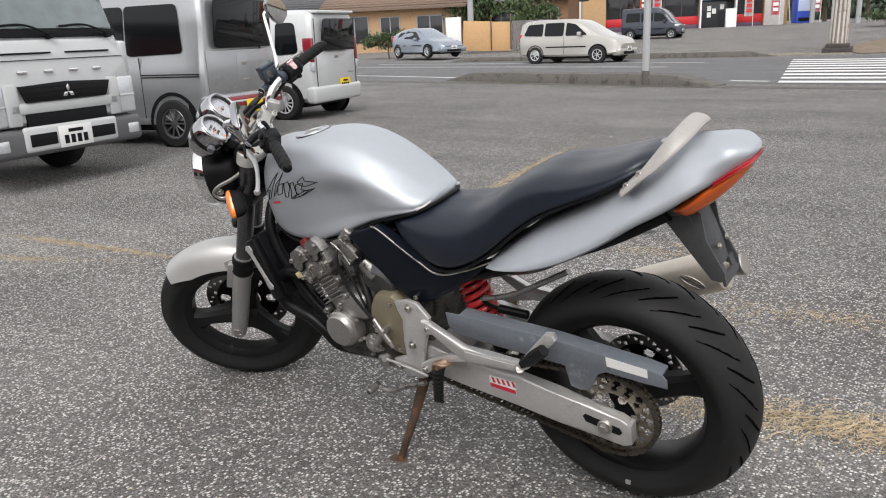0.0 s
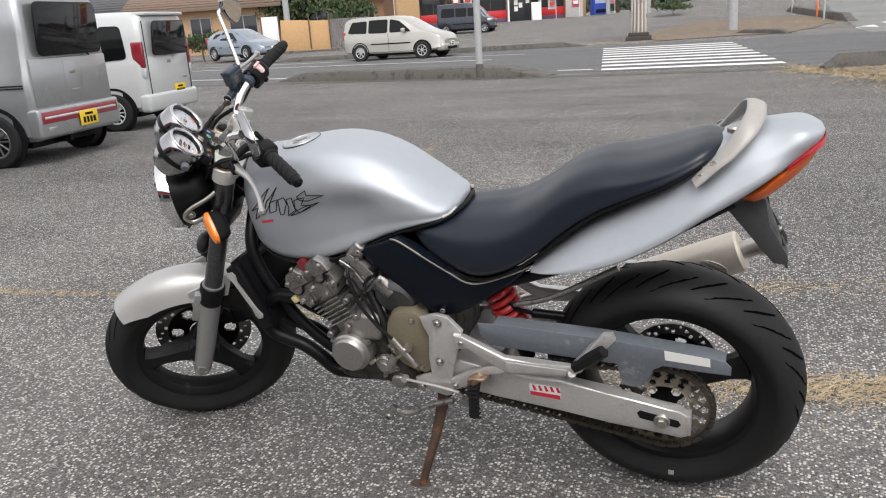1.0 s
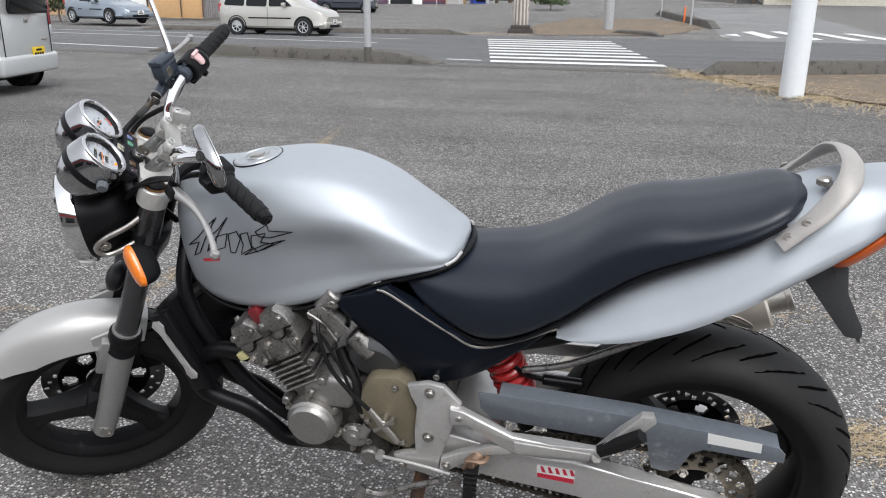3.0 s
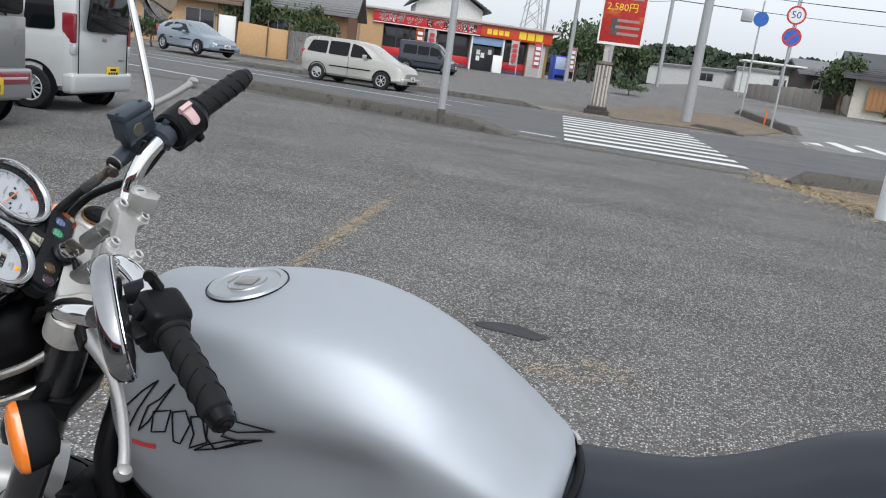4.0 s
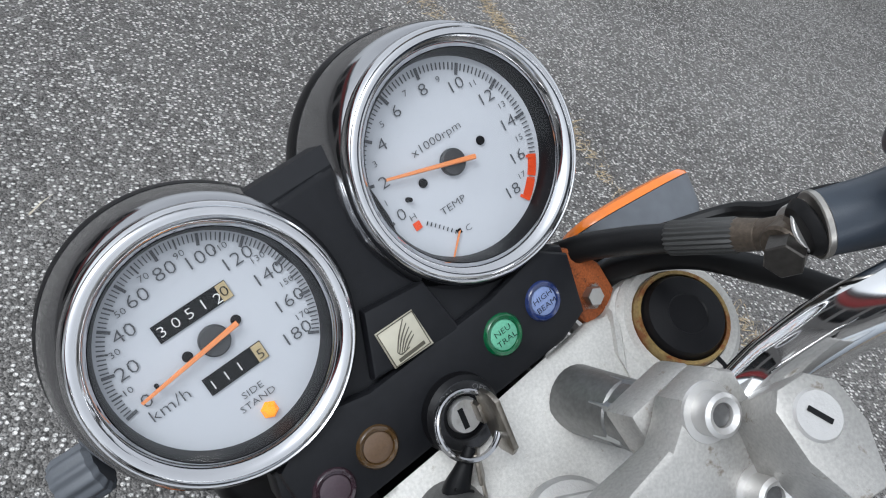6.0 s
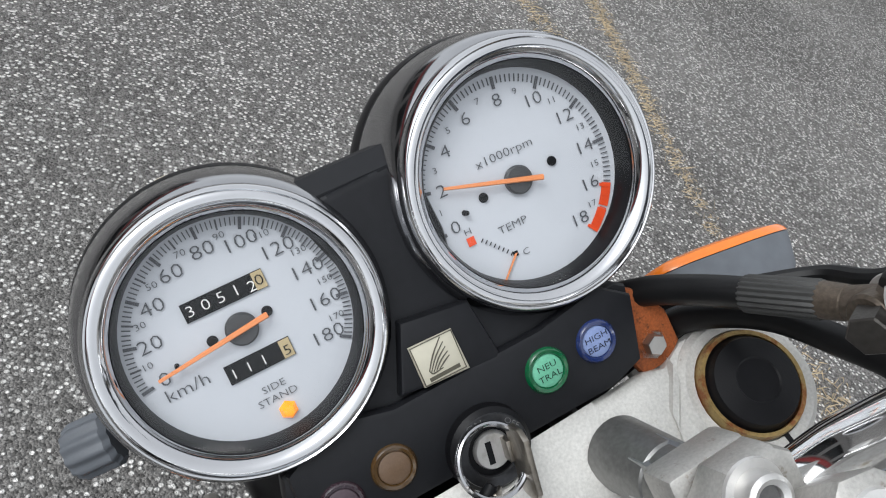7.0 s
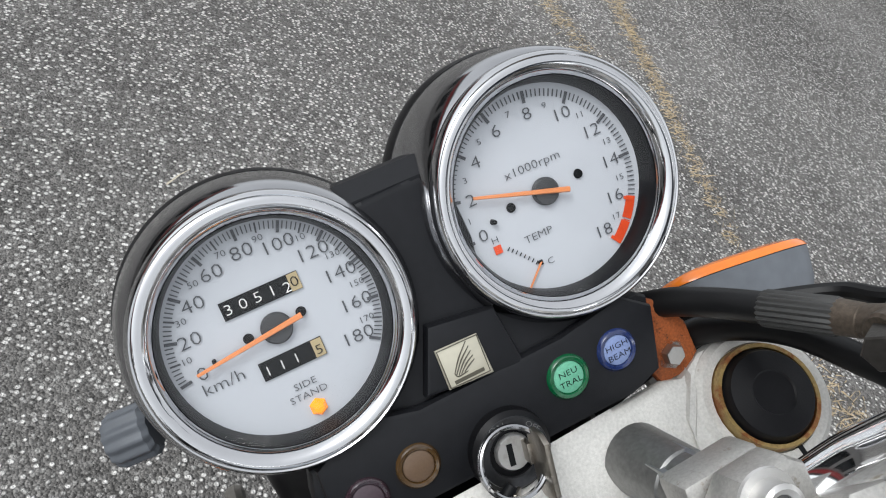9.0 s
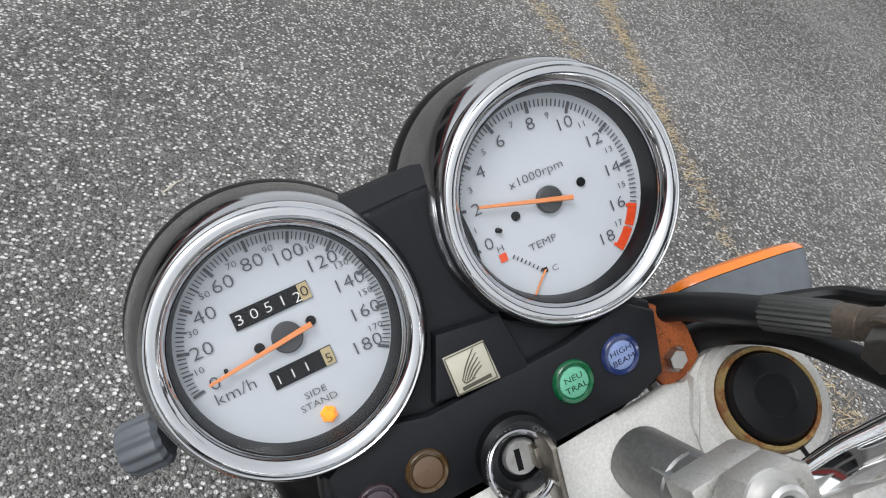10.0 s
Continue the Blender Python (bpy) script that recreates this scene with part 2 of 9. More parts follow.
def bolt(p, axis, r=0.007, h=0.006, socket=True):
    """A socket-head bolt with its hollow, its head standing out along axis."""
    m = Matrix.Translation(p) @ Vector(axis).to_track_quat("Z", "Y").to_matrix().to_4x4()
    a = lathe([(0, h * 0.35), (r * 0.5, h * 0.35), (r * 0.55, h), (r * 0.88, h), (r, h * 0.85), (r, 0), (r * 1.5, 0), (r * 1.5, -0.0015), (0, -0.0015)] if socket else [(0, h), (r * 0.9, h), (r, h * 0.8), (r, 0), (r * 1.5, 0), (r * 1.5, -0.0015), (0, -0.0015)], 18 if socket else 6, m)
    return a


def words(text, size, m, depth=0.0004, thin=0.0):
    """Raised letters in the built-in font, centred, in the x-y plane of m."""
    cu = bpy.data.curves.new("letters", "FONT")
    cu.body, cu.size, cu.align_x, cu.align_y, cu.extrude, cu.resolution_u = text, size, "CENTER", "CENTER", depth, 2
    cu.offset = thin * size
    ob = bpy.data.objects.new("letters", cu)
    me = bpy.data.meshes.new_from_object(ob)
    bm = bmesh.new()
    bm.from_mesh(me)
    bpy.data.objects.remove(ob)
    bpy.data.curves.remove(cu)
    bpy.data.meshes.remove(me)
    return moved(bm, m)


# ---- surfaces ----
SILVER = mat("silver_metallic_paint", (0.425, 0.452, 0.485), 0.52, 0.60, 0.03, 8, 0.04, 2500)
RAILP = mat("grab_rail_paint", (0.38, 0.36, 0.34), 0.5, 0.3, 0.06, 30, 0.1, 900)
ALU = mat("cast_aluminium", (0.60, 0.59, 0.575), 0.38, 0.7, 0.10, 30, 0.25, 900, wear=(0.34, 0.32, 0.29), wear_amount=0.1)
ALUD = mat("dull_engine_alloy", (0.30, 0.288, 0.275), 0.38, 0.85, 0.4, 40, 0.7, 600, wear=(0.05, 0.045, 0.038), wear_amount=0.45)
# The bridge's alloy, in a lighter tone than the clamp's.
BRIDGE = mat("light_bridge_alloy", (0.53, 0.52, 0.495), 0.45, 0.40, 0.22, 220, 0.35, 2600, wear=(0.30, 0.27, 0.22), wear_amount=0.0)
CLAMP = mat("top_bridge_alloy", (0.42, 0.41, 0.39), 0.45, 0.55, 0.22, 220, 0.35, 2600, wear=(0.22, 0.19, 0.15), wear_amount=0.1)
BRONZE = mat("bronze_cover_paint", (0.22, 0.19, 0.13), 0.45, 0.4, 0.15, 30, 0.15, 800, wear=(0.12, 0.10, 0.07), wear_amount=0.1)
# Chrome darkened in colour in place of dark surroundings it would reflect.
DARKCHROME = mat("darkened_chrome", (0.40, 0.40, 0.41), 0.10, 1.0, 0.05, 30, 0.0)
RINGC = mat("gauge_ring_chrome", (0.60, 0.60, 0.61), 0.09, 1.0, 0.04, 30, 0.0)
CHROME = mat("chrome", (0.80, 0.80, 0.80), 0.07, 1.0, 0.03, 30, 0.0)
STEEL = mat("dull_steel", (0.45, 0.43, 0.40), 0.35, 0.95, 0.15, 60, 0.15, 900, wear=(0.20, 0.12, 0.07), wear_amount=0.1)
RUST = mat("rusted_steel", (0.27, 0.070, 0.016), 0.8, 0.1, 0.5, 260, 0.6, 900, wear=(0.07, 0.022, 0.010), wear_amount=0.35)
BLACK = mat("satin_black_paint", (0.005, 0.005, 0.006), 0.38, 0.0, 0.2, 40, 0.12, 900, spec=0.22)
PLASTIC = mat("black_plastic", (0.006, 0.0063, 0.0072), 0.48, 0.0, 0.15, 60, 0.25, 1800, spec=0.16)
NAVY = mat("dark_side_cover_plastic", (0.005, 0.007, 0.012), 0.33, 0.0, 0.12, 20, 0.08, 1200, spec=0.14, wear=(0.03, 0.034, 0.042), wear_amount=-0.15)
VINYL = mat("seat_vinyl", (0.0075, 0.0115, 0.0205), 0.38, 0.0, 0.14, 9, 0.35, 1100, spec=0.45)
RUBBER = mat("tyre_rubber", (0.012, 0.0118, 0.0118), 0.62, 0.0, 0.22, 14, 0.3, 700, wear=(0.028, 0.026, 0.024), wear_amount=-0.2, spec=0.26)
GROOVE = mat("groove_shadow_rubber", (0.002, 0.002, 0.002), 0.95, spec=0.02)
GRIP = mat("grip_rubber", (0.008, 0.008, 0.0085), 0.6, 0.0, 0.15, 60, 0.4, 1200, spec=0.25)
RIMB = mat("charcoal_rim_paint", (0.008, 0.008, 0.009), 0.42, 0.1, 0.15, 20, 0.1, 900, spec=0.3, wear=(0.07, 0.06, 0.055), wear_amount=-0.1)
FORKG = mat("grey_fork_slider", (0.33, 0.325, 0.315), 0.4, 0.55, 0.08, 30, 0.1, 900)
RESV = mat("blue_black_reservoir", (0.032, 0.042, 0.058), 0.38, 0.1, 0.1, 60, 0.15, 1500)
GREYP = mat("faded_grey_plastic", (0.11, 0.12, 0.135), 0.55, 0.0, 0.2, 25, 0.15, 1200, wear=(0.16, 0.16, 0.16), wear_amount=0.0)
GUARD = mat("scuffed_chain_guard_plastic", (0.13, 0.145, 0.165), 0.34, 0.0, 0.15, 25, 0.08, 900, wear=(0.26, 0.27, 0.29), wear_amount=0.15)
FLAP = mat("grey_mudguard_plastic", (0.055, 0.057, 0.06), 0.5, 0.0, 0.2, 25, 0.15, 1000)
RED = mat("red_spring_paint", (0.42, 0.02, 0.02), 0.35, 0.0, 0.12, 50, 0.05, 900, coat=0.3)
CARLENS = mat("car_tail_lens", (0.24, 0.018, 0.028), 0.18, 0.0, 0.1, 20, coat=0.6)
REDLENS = mat("red_lens", (0.35, 0.012, 0.02), 0.2, 0.0, 0.08, 30, coat=0.6)
ORANGE = mat("orange_lens", (0.80, 0.20, 0.015), 0.22, 0.0, 0.08, 40, coat=0.6)
AMBER = mat("dark_amber_lens", (0.52, 0.09, 0.008), 0.2, 0.0, 0.08, 40, coat=0.6)
DIAL = mat("white_dial_face", (0.50, 0.52, 0.555), 0.55, 0.0, 0.02, 30)
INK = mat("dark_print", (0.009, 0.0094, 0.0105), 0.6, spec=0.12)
DIALINK = mat("dial_print", (0.072, 0.076, 0.086), 0.6)
NEEDLE = mat("orange_needle", (0.75, 0.26, 0.09), 0.5, 0.0, 0.03)
REDINK = mat("red_print", (0.75, 0.07, 0.01), 0.5)
WHITE = mat("white_print", (0.75, 0.75, 0.73), 0.5, 0.0, 0.04)
CHAIN = mat("oily_chain_steel", (0.075, 0.065, 0.052), 0.5, 0.7, 0.4, 90, 0.2, 700)
GOLD = mat("worn_gold_sprocket", (0.22, 0.195, 0.155), 0.42, 0.85, 0.25, 50, 0.2, 700)
DISC = mat("brake_disc_steel", (0.20, 0.195, 0.19), 0.42, 0.85, 0.12, 30, 0.1, 700)
BEIGE = mat("heat_tinted_muffler_metal", (0.56, 0.51, 0.44), 0.42, 0.45, 0.06, 20, 0.05, 900)
HOSE = mat("black_hose_rubber", (0.006, 0.006, 0.0065), 0.5, 0.0, 0.1, 60, 0.1, 1200, spec=0.3)
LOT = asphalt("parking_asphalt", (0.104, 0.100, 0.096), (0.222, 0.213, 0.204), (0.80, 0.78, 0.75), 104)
ROAD = asphalt("road_asphalt", (0.125, 0.125, 0.128), (0.175, 0.175, 0.177), (0.30, 0.30, 0.30), 90, 0.0)
# Lighter copy of the road asphalt, with sky glare put into its colour.
ROADPALE = asphalt("sky_glare_side_road_asphalt", (0.20, 0.20, 0.20), (0.27, 0.27, 0.265), (0.40, 0.40, 0.39), 90, 0.0)
ROADWHITE = mat("worn_road_paint", (0.66, 0.66, 0.64), 0.7, 0.0, 0.06, 6, 0.3, 200, wear=(0.30, 0.30, 0.29), wear_amount=0.05)
CONC = mat("weathered_concrete", (0.10, 0.092, 0.081), 0.85, 0.0, 0.25, 8, 0.5, 120, wear=(0.05, 0.045, 0.04), wear_amount=0.5)
STRAW = mat("dry_grass", (0.44, 0.35, 0.225), 0.8, 0.0, 0.3, 60)
GRASS = mat("roadside_grass", (0.10, 0.14, 0.045), 0.8, 0.0, 0.35, 20)
DIRT = mat("bare_earth", (0.15, 0.115, 0.08), 0.9, 0.0, 0.5, 6, 0.6, 60, wear=(0.26, 0.185, 0.11), wear_amount=0.45)
WHITEPAINT = mat("white_car_paint", (0.49, 0.50, 0.50), 0.22, 0.0, 0.03, 4, coat=0.6)
SILVERCAR = mat("silver_car_paint", (0.36, 0.37, 0.38), 0.3, 0.6, 0.03, 4, coat=0.6)
CHAMP = mat("champagne_car_paint", (0.46, 0.445, 0.41), 0.3, 0.55, 0.03, 4, coat=0.6)
BLUECAR = mat("steel_blue_car_paint", (0.26, 0.30, 0.35), 0.28, 0.6, 0.03, 4, coat=0.6)
DARKCAR = mat("dark_blue_car_paint", (0.025, 0.03, 0.045), 0.25, 0.2, 0.03, 4, coat=0.6)
WINDOW = mat("tinted_car_glass", (0.005, 0.006, 0.007), 0.06, 0.0, 0.05, 3, spec=0.26)
TYRE = mat("car_tyre", (0.012, 0.012, 0.012), 0.75, 0.0, 0.15, 12)
YELLOWP = mat("yellow_plate", (0.75, 0.52, 0.02), 0.5)
LAMPC = mat("headlamp_clear", (0.62, 0.64, 0.66), 0.12, 0.4, 0.2, 20)
GALV = mat("galvanised_pole", (0.42, 0.425, 0.43), 0.5, 0.4, 0.1, 5, 0.1, 90)


# ---- ground ----
def rise(x, y):
    """The land lifts gently beyond the road."""
    u = min(max((-27.5 - y) / 34.0, 0.0), 1.0)
    far = 0.035 * min(max(-y - 45.0, 0.0), 60.0) * min(max((12.0 - x) / 10.0, 0.0), 1.0)
    return 0.9 * u * u * (3 - 2 * u) + far


def sheet(xs, ys, z=0.0, follow=True):
    bm = bmesh.new()
    vs = [[bm.verts.new((x, y, z + (rise(x, y) if follow else 0))) for x in xs] for y in ys]
    for a, b in zip(vs, vs[1:]):
        for i in range(len(xs) - 1):
            bm.faces.new((a[i], a[i + 1], b[i + 1], b[i]))
    return bm


xs = [-900, -300, -120, -60, -30, -15, -10, -5, 0, 2, 5, 8, 12, 15, 30, 60, 120, 300, 900]
ys = [-900, -400, -200, -100, -85, -76, -70, -66] + [-62 + 2 * k for k in range(19)] + [-20, -10, 0, 15, 40, 120, 400, 900]
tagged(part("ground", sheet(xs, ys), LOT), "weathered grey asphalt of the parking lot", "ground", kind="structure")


# ---- the motorcycle: x ahead, y to its left, z up; it leans on its side stand, bars turned to the left ----
LEAN_M = pose(0, 0, 0, -11.0, 0, 0)
bike = thing("motorcycle", "silver naked motorcycle leaning on its side stand, bars turned", "motorcycle", LEAN_M)
STEER = Matrix.Translation((1.13, 0, 1.0)) @ pose(0, 0, 0, 0, -24.5, 0) @ pose(0, 0, 0, 0, 0, 35.0)
# the upper front end sits slightly twisted in the fork clamps
TOP = STEER @ pose(0, 0, 0, -3.5, 0, 0)
GAUGE = TOP @ Matrix.Translation((0.1326, 0.0021, -0.0394)) @ pose(0, 0, 0, 1.45, -29.9, -1.85)


def S(*bms):
    """Into the turned steering's place."""
    return moved(merge(*bms), STEER)


def U(*bms):
    """Into the place of the top bridge and the bars."""
    return moved(merge(*bms), TOP)


def section(x, zb, zt, ws, n=5):
    """A closed cross-section of a shell at x. ws: (height share, half width) from the bottom to the top."""
    h = zt - zb
    half = spline([(w, zb + v * h, 0) for v, w in ws], n)
    right = [Vector((x, -p.x, p.y)) for p in half]
    left = [Vector((x, p.x, p.y)) for p in reversed(half)]
    return right[:-1] + [Vector((x, 0, half[-1].y))] + left[1:]


def lerp_rows(rows, n=6):
    """Smooth rows of numbers through n steps each."""
    out = []
    k = len(rows[0])
    chans = [spline([(r[c], 0, 0) for r in rows], n) for c in range(k)]
    return [[chans[c][i].x for c in range(k)] for i in range(len(chans[0]))]


def shell(rows, shares, n=6, ns=5):
    """rows: x, bottom, top, then half widths at the shares of height."""
    return rings([section(r[0], r[1], r[2], [(0, 0.001)] + list(zip(shares, [max(w, 0.001) for w in r[3:]])) + [(1.0, 0.0)], ns) for r in lerp_rows(rows, n)])


# tank, with shoulders over hollowed knee panels
tank_rows = [
    (1.142, 0.800, 0.870, 0.012, 0.016, 0.018, 0.016, 0.012),
    (1.125, 0.745, 0.915, 0.055, 0.068, 0.070, 0.062, 0.040),
    (1.085, 0.697, 0.945, 0.095, 0.112, 0.115, 0.100, 0.062),
    (1.020, 0.673, 0.951, 0.118, 0.138, 0.142, 0.126, 0.088),
    (0.940, 0.670, 0.966, 0.128, 0.145, 0.146, 0.138, 0.103),
    (0.850, 0.687, 0.974, 0.130, 0.132, 0.130, 0.142, 0.106),
    (0.760, 0.722, 0.963, 0.124, 0.121, 0.121, 0.137, 0.097),
    (0.680, 0.757, 0.930, 0.120, 0.127, 0.130, 0.125, 0.087),
    (0.610, 0.780, 0.882, 0.112, 0.121, 0.120, 0.107, 0.067),
    (0.560, 0.792, 0.844, 0.096, 0.103, 0.100, 0.084, 0.050),
    (0.537, 0.797, 0.830, 0.072, 0.078, 0.078, 0.066, 0.038),
    (0.526, 0.802, 0.820, 0.040, 0.044, 0.043, 0.034, 0.018),
]
tank = part("fuel_tank", shell([(*r, r[7] * 0.60) for r in tank_rows], (0.04, 0.22, 0.46, 0.70, 0.91, 0.982)), SILVER, bike, "silver metallic fuel tank with hollowed knee panels", 60)
lip = [(r[0], r[3] * 1.0 + 0.004, r[1] + 0.002) for r in tank_rows[1:-1]]
tip = [(0.640, 0.119, 0.770), (0.590, 0.110, 0.783), (0.556, 0.098, 0.791), (0.530, 0.072, 0.799), (0.518, 0.036, 0.803), (0.515, 0.0, 0.804)]
part("rubber_edge", tube(tip + [(x, -y, z) for x, y, z in tip[-2::-1]], 0.0055, 10, 5), PLASTIC, tank, "black rubber edge behind the tank")
each("edge_clip", [tube([(0.549, s * 0.098, 0.800), (0.533, s * 0.083, 0.806), (0.525, s * 0.062, 0.812)], 0.0035, 8, 4) for s in (1, -1)], ALU, tank, "worn pale edge of the rubber")
each("seam", [*[tube([(x, s * y, z) for x, y, z in lip], 0.0035, 8, 4) for s in (1, -1)]], BLACK, tank, "black lower seam of the tank")
from mathutils.bvhtree import BVHTree
_bv = BVHTree.FromPolygons([v.co.copy() for v in tank.data.vertices], [tuple(p.vertices) for p in tank.data.polygons])


def on_tank(x, z, side, lift=0.0012):
    hit, nrm, _, _ = _bv.ray_cast(Vector((x, side * 0.5, z)), Vector((0, -side, 0)))
    return (hit + nrm * lift) if hit else Vector((x, side * 0.14, z))


# cap
def tank_top(x, y):
    return _bv.ray_cast(Vector((x, y, 1.5)), Vector((0, 0, -1)))[0].z


rim_z = [tank_top(0.957 + 0.052 * math.cos(a), 0.052 * math.sin(a)) for a in (2 * math.pi * k / 12 for k in range(12))]
CAP = Matrix.Translation((0.957, 0.000, sum(rim_z) / 12 - 0.0005)) @ pose(0, 0, 0, 0, math.degrees(math.atan2(tank_top(0.905, 0) - tank_top(1.009, 0), 0.104)), 0) @ Matrix.Diagonal((1.12, 1.12, 1, 1))
cap = part("fuel_cap", moved(lathe([(0, 0.005), (0.022, 0.005), (0.023, 0.0035), (0.036, 0.0035), (0.0375, 0.0055), (0.043, 0.005), (0.045, 0.002), (0.045, -0.01)], 48), CAP), mat("fuel_cap_alloy", (0.42, 0.44, 0.46), 0.42, 0.6, 0.06, 60, 0.1, 900), tank, "brushed alloy fuel cap")
part("gap_ring", moved(lathe([(0.0452, -0.012), (0.0452, 0.0022), (0.0466, 0.0030), (0.0472, -0.012)], 48), CAP), BLACK, cap, "dark gap round the cap")
part("key_flap", moved(merge(box(-0.012, 0.012, -0.010, 0.010, 0.005, 0.0075, 0.002), tube([(-0.018, -0.012, 0.0055), (-0.02, 0.004, 0.0055), (-0.008, 0.02, 0.0055), (0.008, 0.021, 0.0055)], 0.0012, 6), tube([(0.02, -0.012, 0.0055), (0.021, 0.006, 0.0055)], 0.0012, 6)), CAP), STEEL, cap)

# side graphics: outlined slanting strokes and darts, laid on the tank's skin
darts = [
    [(0.0, 0.28), (0.13, 0.40), (0.05, 0.0), (0.13, 0.12), (0.20, 0.50), (0.31, 1.0), (0.22, 0.80), (0.12, 0.52), (0.0, 0.28)],
    [(0.21, 0.16), (0.28, 0.36), (0.42, 1.0), (0.34, 0.74), (0.27, 0.60), (0.21, 0.16)],
    [(0.31, 0.54), (0.42, 0.62), (0.39, 0.26), (0.30, 0.20), (0.31, 0.54)],
    [(0.43, 0.60), (0.51, 0.66), (0.54, 0.46), (0.48, 0.10), (0.44, 0.12), (0.43, 0.60)],
    [(0.54, 0.58), (0.61, 0.62), (0.63, 0.18), (0.53, 0.04), (0.56, 0.30), (0.54, 0.58)],
    [(0.64, 0.52), (0.77, 0.56), (0.71, 0.32), (0.82, 0.24), (0.67, 0.06), (0.63, 0.26), (0.64, 0.52)],
    [(0.68, 0.62), (0.79, 0.78), (0.80, 0.62), (1.0, 0.52), (0.80, 0.42), (0.71, 0.48), (0.68, 0.62)],
    [(0.56, 0.02), (0.72, 0.10), (0.92, 0.30), (0.74, 0.24), (0.63, 0.14), (0.56, 0.02)],
]
for s in (1, -1):
    def q(u, v):
        return on_tank(1.076 - 0.240 * u, 0.790 + 0.040 * u + 0.078 * v, s)
    def dense(pts):
        out = []
        for (a, b), (c, d) in zip(pts, pts[1:]):
            out += [(a + (c - a) * k / 4, b + (d - b) * k / 4) for k in range(4)]
        return out + [pts[-1]]
    fl = part("side_graphic", merge(*[tube([q(*p) for p in dense(st)], 0.0010, 5, 1, smoothed=False) for st in darts]), INK, tank, "slanting black-outlined strokes and darts on the tank")
    bm = bmesh.new()
    n = 12
    vs = [[bm.verts.new(on_tank(1.040 - 0.042 * i / n, 0.786 + 0.0065 * j + 0.010 * i / n, s, 0.0008)) for i in range(n + 1)] for j in (0, 1)]
    for i in range(n):
        bm.faces.new((vs[0][i], vs[0][i + 1], vs[1][i + 1], vs[1][i]))
    part("red_bar", bm, mat("red_decal", (0.55, 0.03, 0.04), 0.4), fl, "small red bar below the strokes")

# seat: one long saddle with a stepped rider's hollow
seat_rows = [
    (0.640, 0.765, 0.792, 0.085, 0.088, 0.080, 0.050),
    (0.590, 0.715, 0.797, 0.112, 0.118, 0.105, 0.064),
    (0.520, 0.668, 0.800, 0.124, 0.138, 0.124, 0.080),
    (0.460, 0.652, 0.806, 0.128, 0.146, 0.132, 0.088),
    (0.390, 0.672, 0.817, 0.126, 0.146, 0.134, 0.090),
    (0.320, 0.716, 0.852, 0.122, 0.140, 0.128, 0.088),
    (0.250, 0.775, 0.900, 0.120, 0.132, 0.122, 0.086),
    (0.180, 0.826, 0.926, 0.120, 0.130, 0.120, 0.084),
    (0.100, 0.866, 0.934, 0.120, 0.128, 0.116, 0.080),
    (0.020, 0.900, 0.953, 0.114, 0.120, 0.106, 0.072),
    (-0.040, 0.932, 0.972, 0.094, 0.098, 0.086, 0.056),
    (-0.078, 0.954, 0.972, 0.050, 0.054, 0.046, 0.028),
]
seat = part("seat", shell(seat_rows, (0.06, 0.40, 0.72, 0.93)), VINYL, bike, "long black vinyl saddle", 60)
each("piping", [*[tube([(r[0], s * (r[3] + 0.006), r[1] + 0.003) for r in seat_rows[1:-1]], 0.0045, 8, 4) for s in (1, -1)]], BLACK, seat, "black edge of the saddle")

# tail cowl
tail_rows = [
    (0.330, 0.684, 0.700, 0.130, 0.120, 0.100, 0.07),
    (0.285, 0.690, 0.735, 0.150, 0.138, 0.112, 0.08),
    (0.205, 0.703, 0.796, 0.162, 0.147, 0.116, 0.086),
    (0.110, 0.737, 0.850, 0.164, 0.147, 0.114, 0.084),
    (0.020, 0.786, 0.905, 0.158, 0.141, 0.108, 0.078),
    (-0.050, 0.831, 0.957, 0.144, 0.129, 0.094, 0.064),
    (-0.110, 0.864, 0.990, 0.124, 0.114, 0.084, 0.052),
    (-0.170, 0.904, 1.001, 0.102, 0.096, 0.070, 0.044),
    (-0.225, 0.936, 1.000, 0.058, 0.074, 0.070, 0.052),
    (-0.258, 0.962, 0.990, 0.030, 0.040, 0.038, 0.026),
    (-0.268, 0.972, 0.980, 0.006, 0.010, 0.010, 0.006),
]
part("tail_cowl", shell(tail_rows, (0.05, 0.42, 0.74, 0.93)), SILVER, bike, "silver tail cowl under and behind the saddle", 60)
lens_rows = [
    (-0.120, 0.850, 0.868, 0.066, 0.080, 0.078, 0.04),
    (-0.150, 0.846, 0.892, 0.072, 0.092, 0.092, 0.05),
    (-0.195, 0.876, 0.930, 0.066, 0.084, 0.084, 0.05),
    (-0.235, 0.914, 0.956, 0.050, 0.066, 0.066, 0.04),
    (-0.258, 0.944, 0.965, 0.028, 0.038, 0.036, 0.02),
]
lamp = part("rear_lens", shell(lens_rows, (0.08, 0.42, 0.74, 0.93)), AMBER, bike, "dark orange turn signal lens wrapping the tail", 60)
red_rows = [(x - 0.006, zb + 0.80 * (zt - zb), zt + 0.004, a, b * 1.01, c * 1.02, d) for x, zb, zt, a, b, c, d in [(r[0], r[1], r[2], r[3] + 0.018, r[4] + 0.001, r[5], r[6]) for r in lens_rows[2:]]] + [(-0.270, 0.964, 0.975, 0.010, 0.014, 0.014, 0.008)]
part("tail_lens", shell(red_rows, (0.08, 0.42, 0.74, 0.93)), REDLENS, lamp, "red tail light lens")
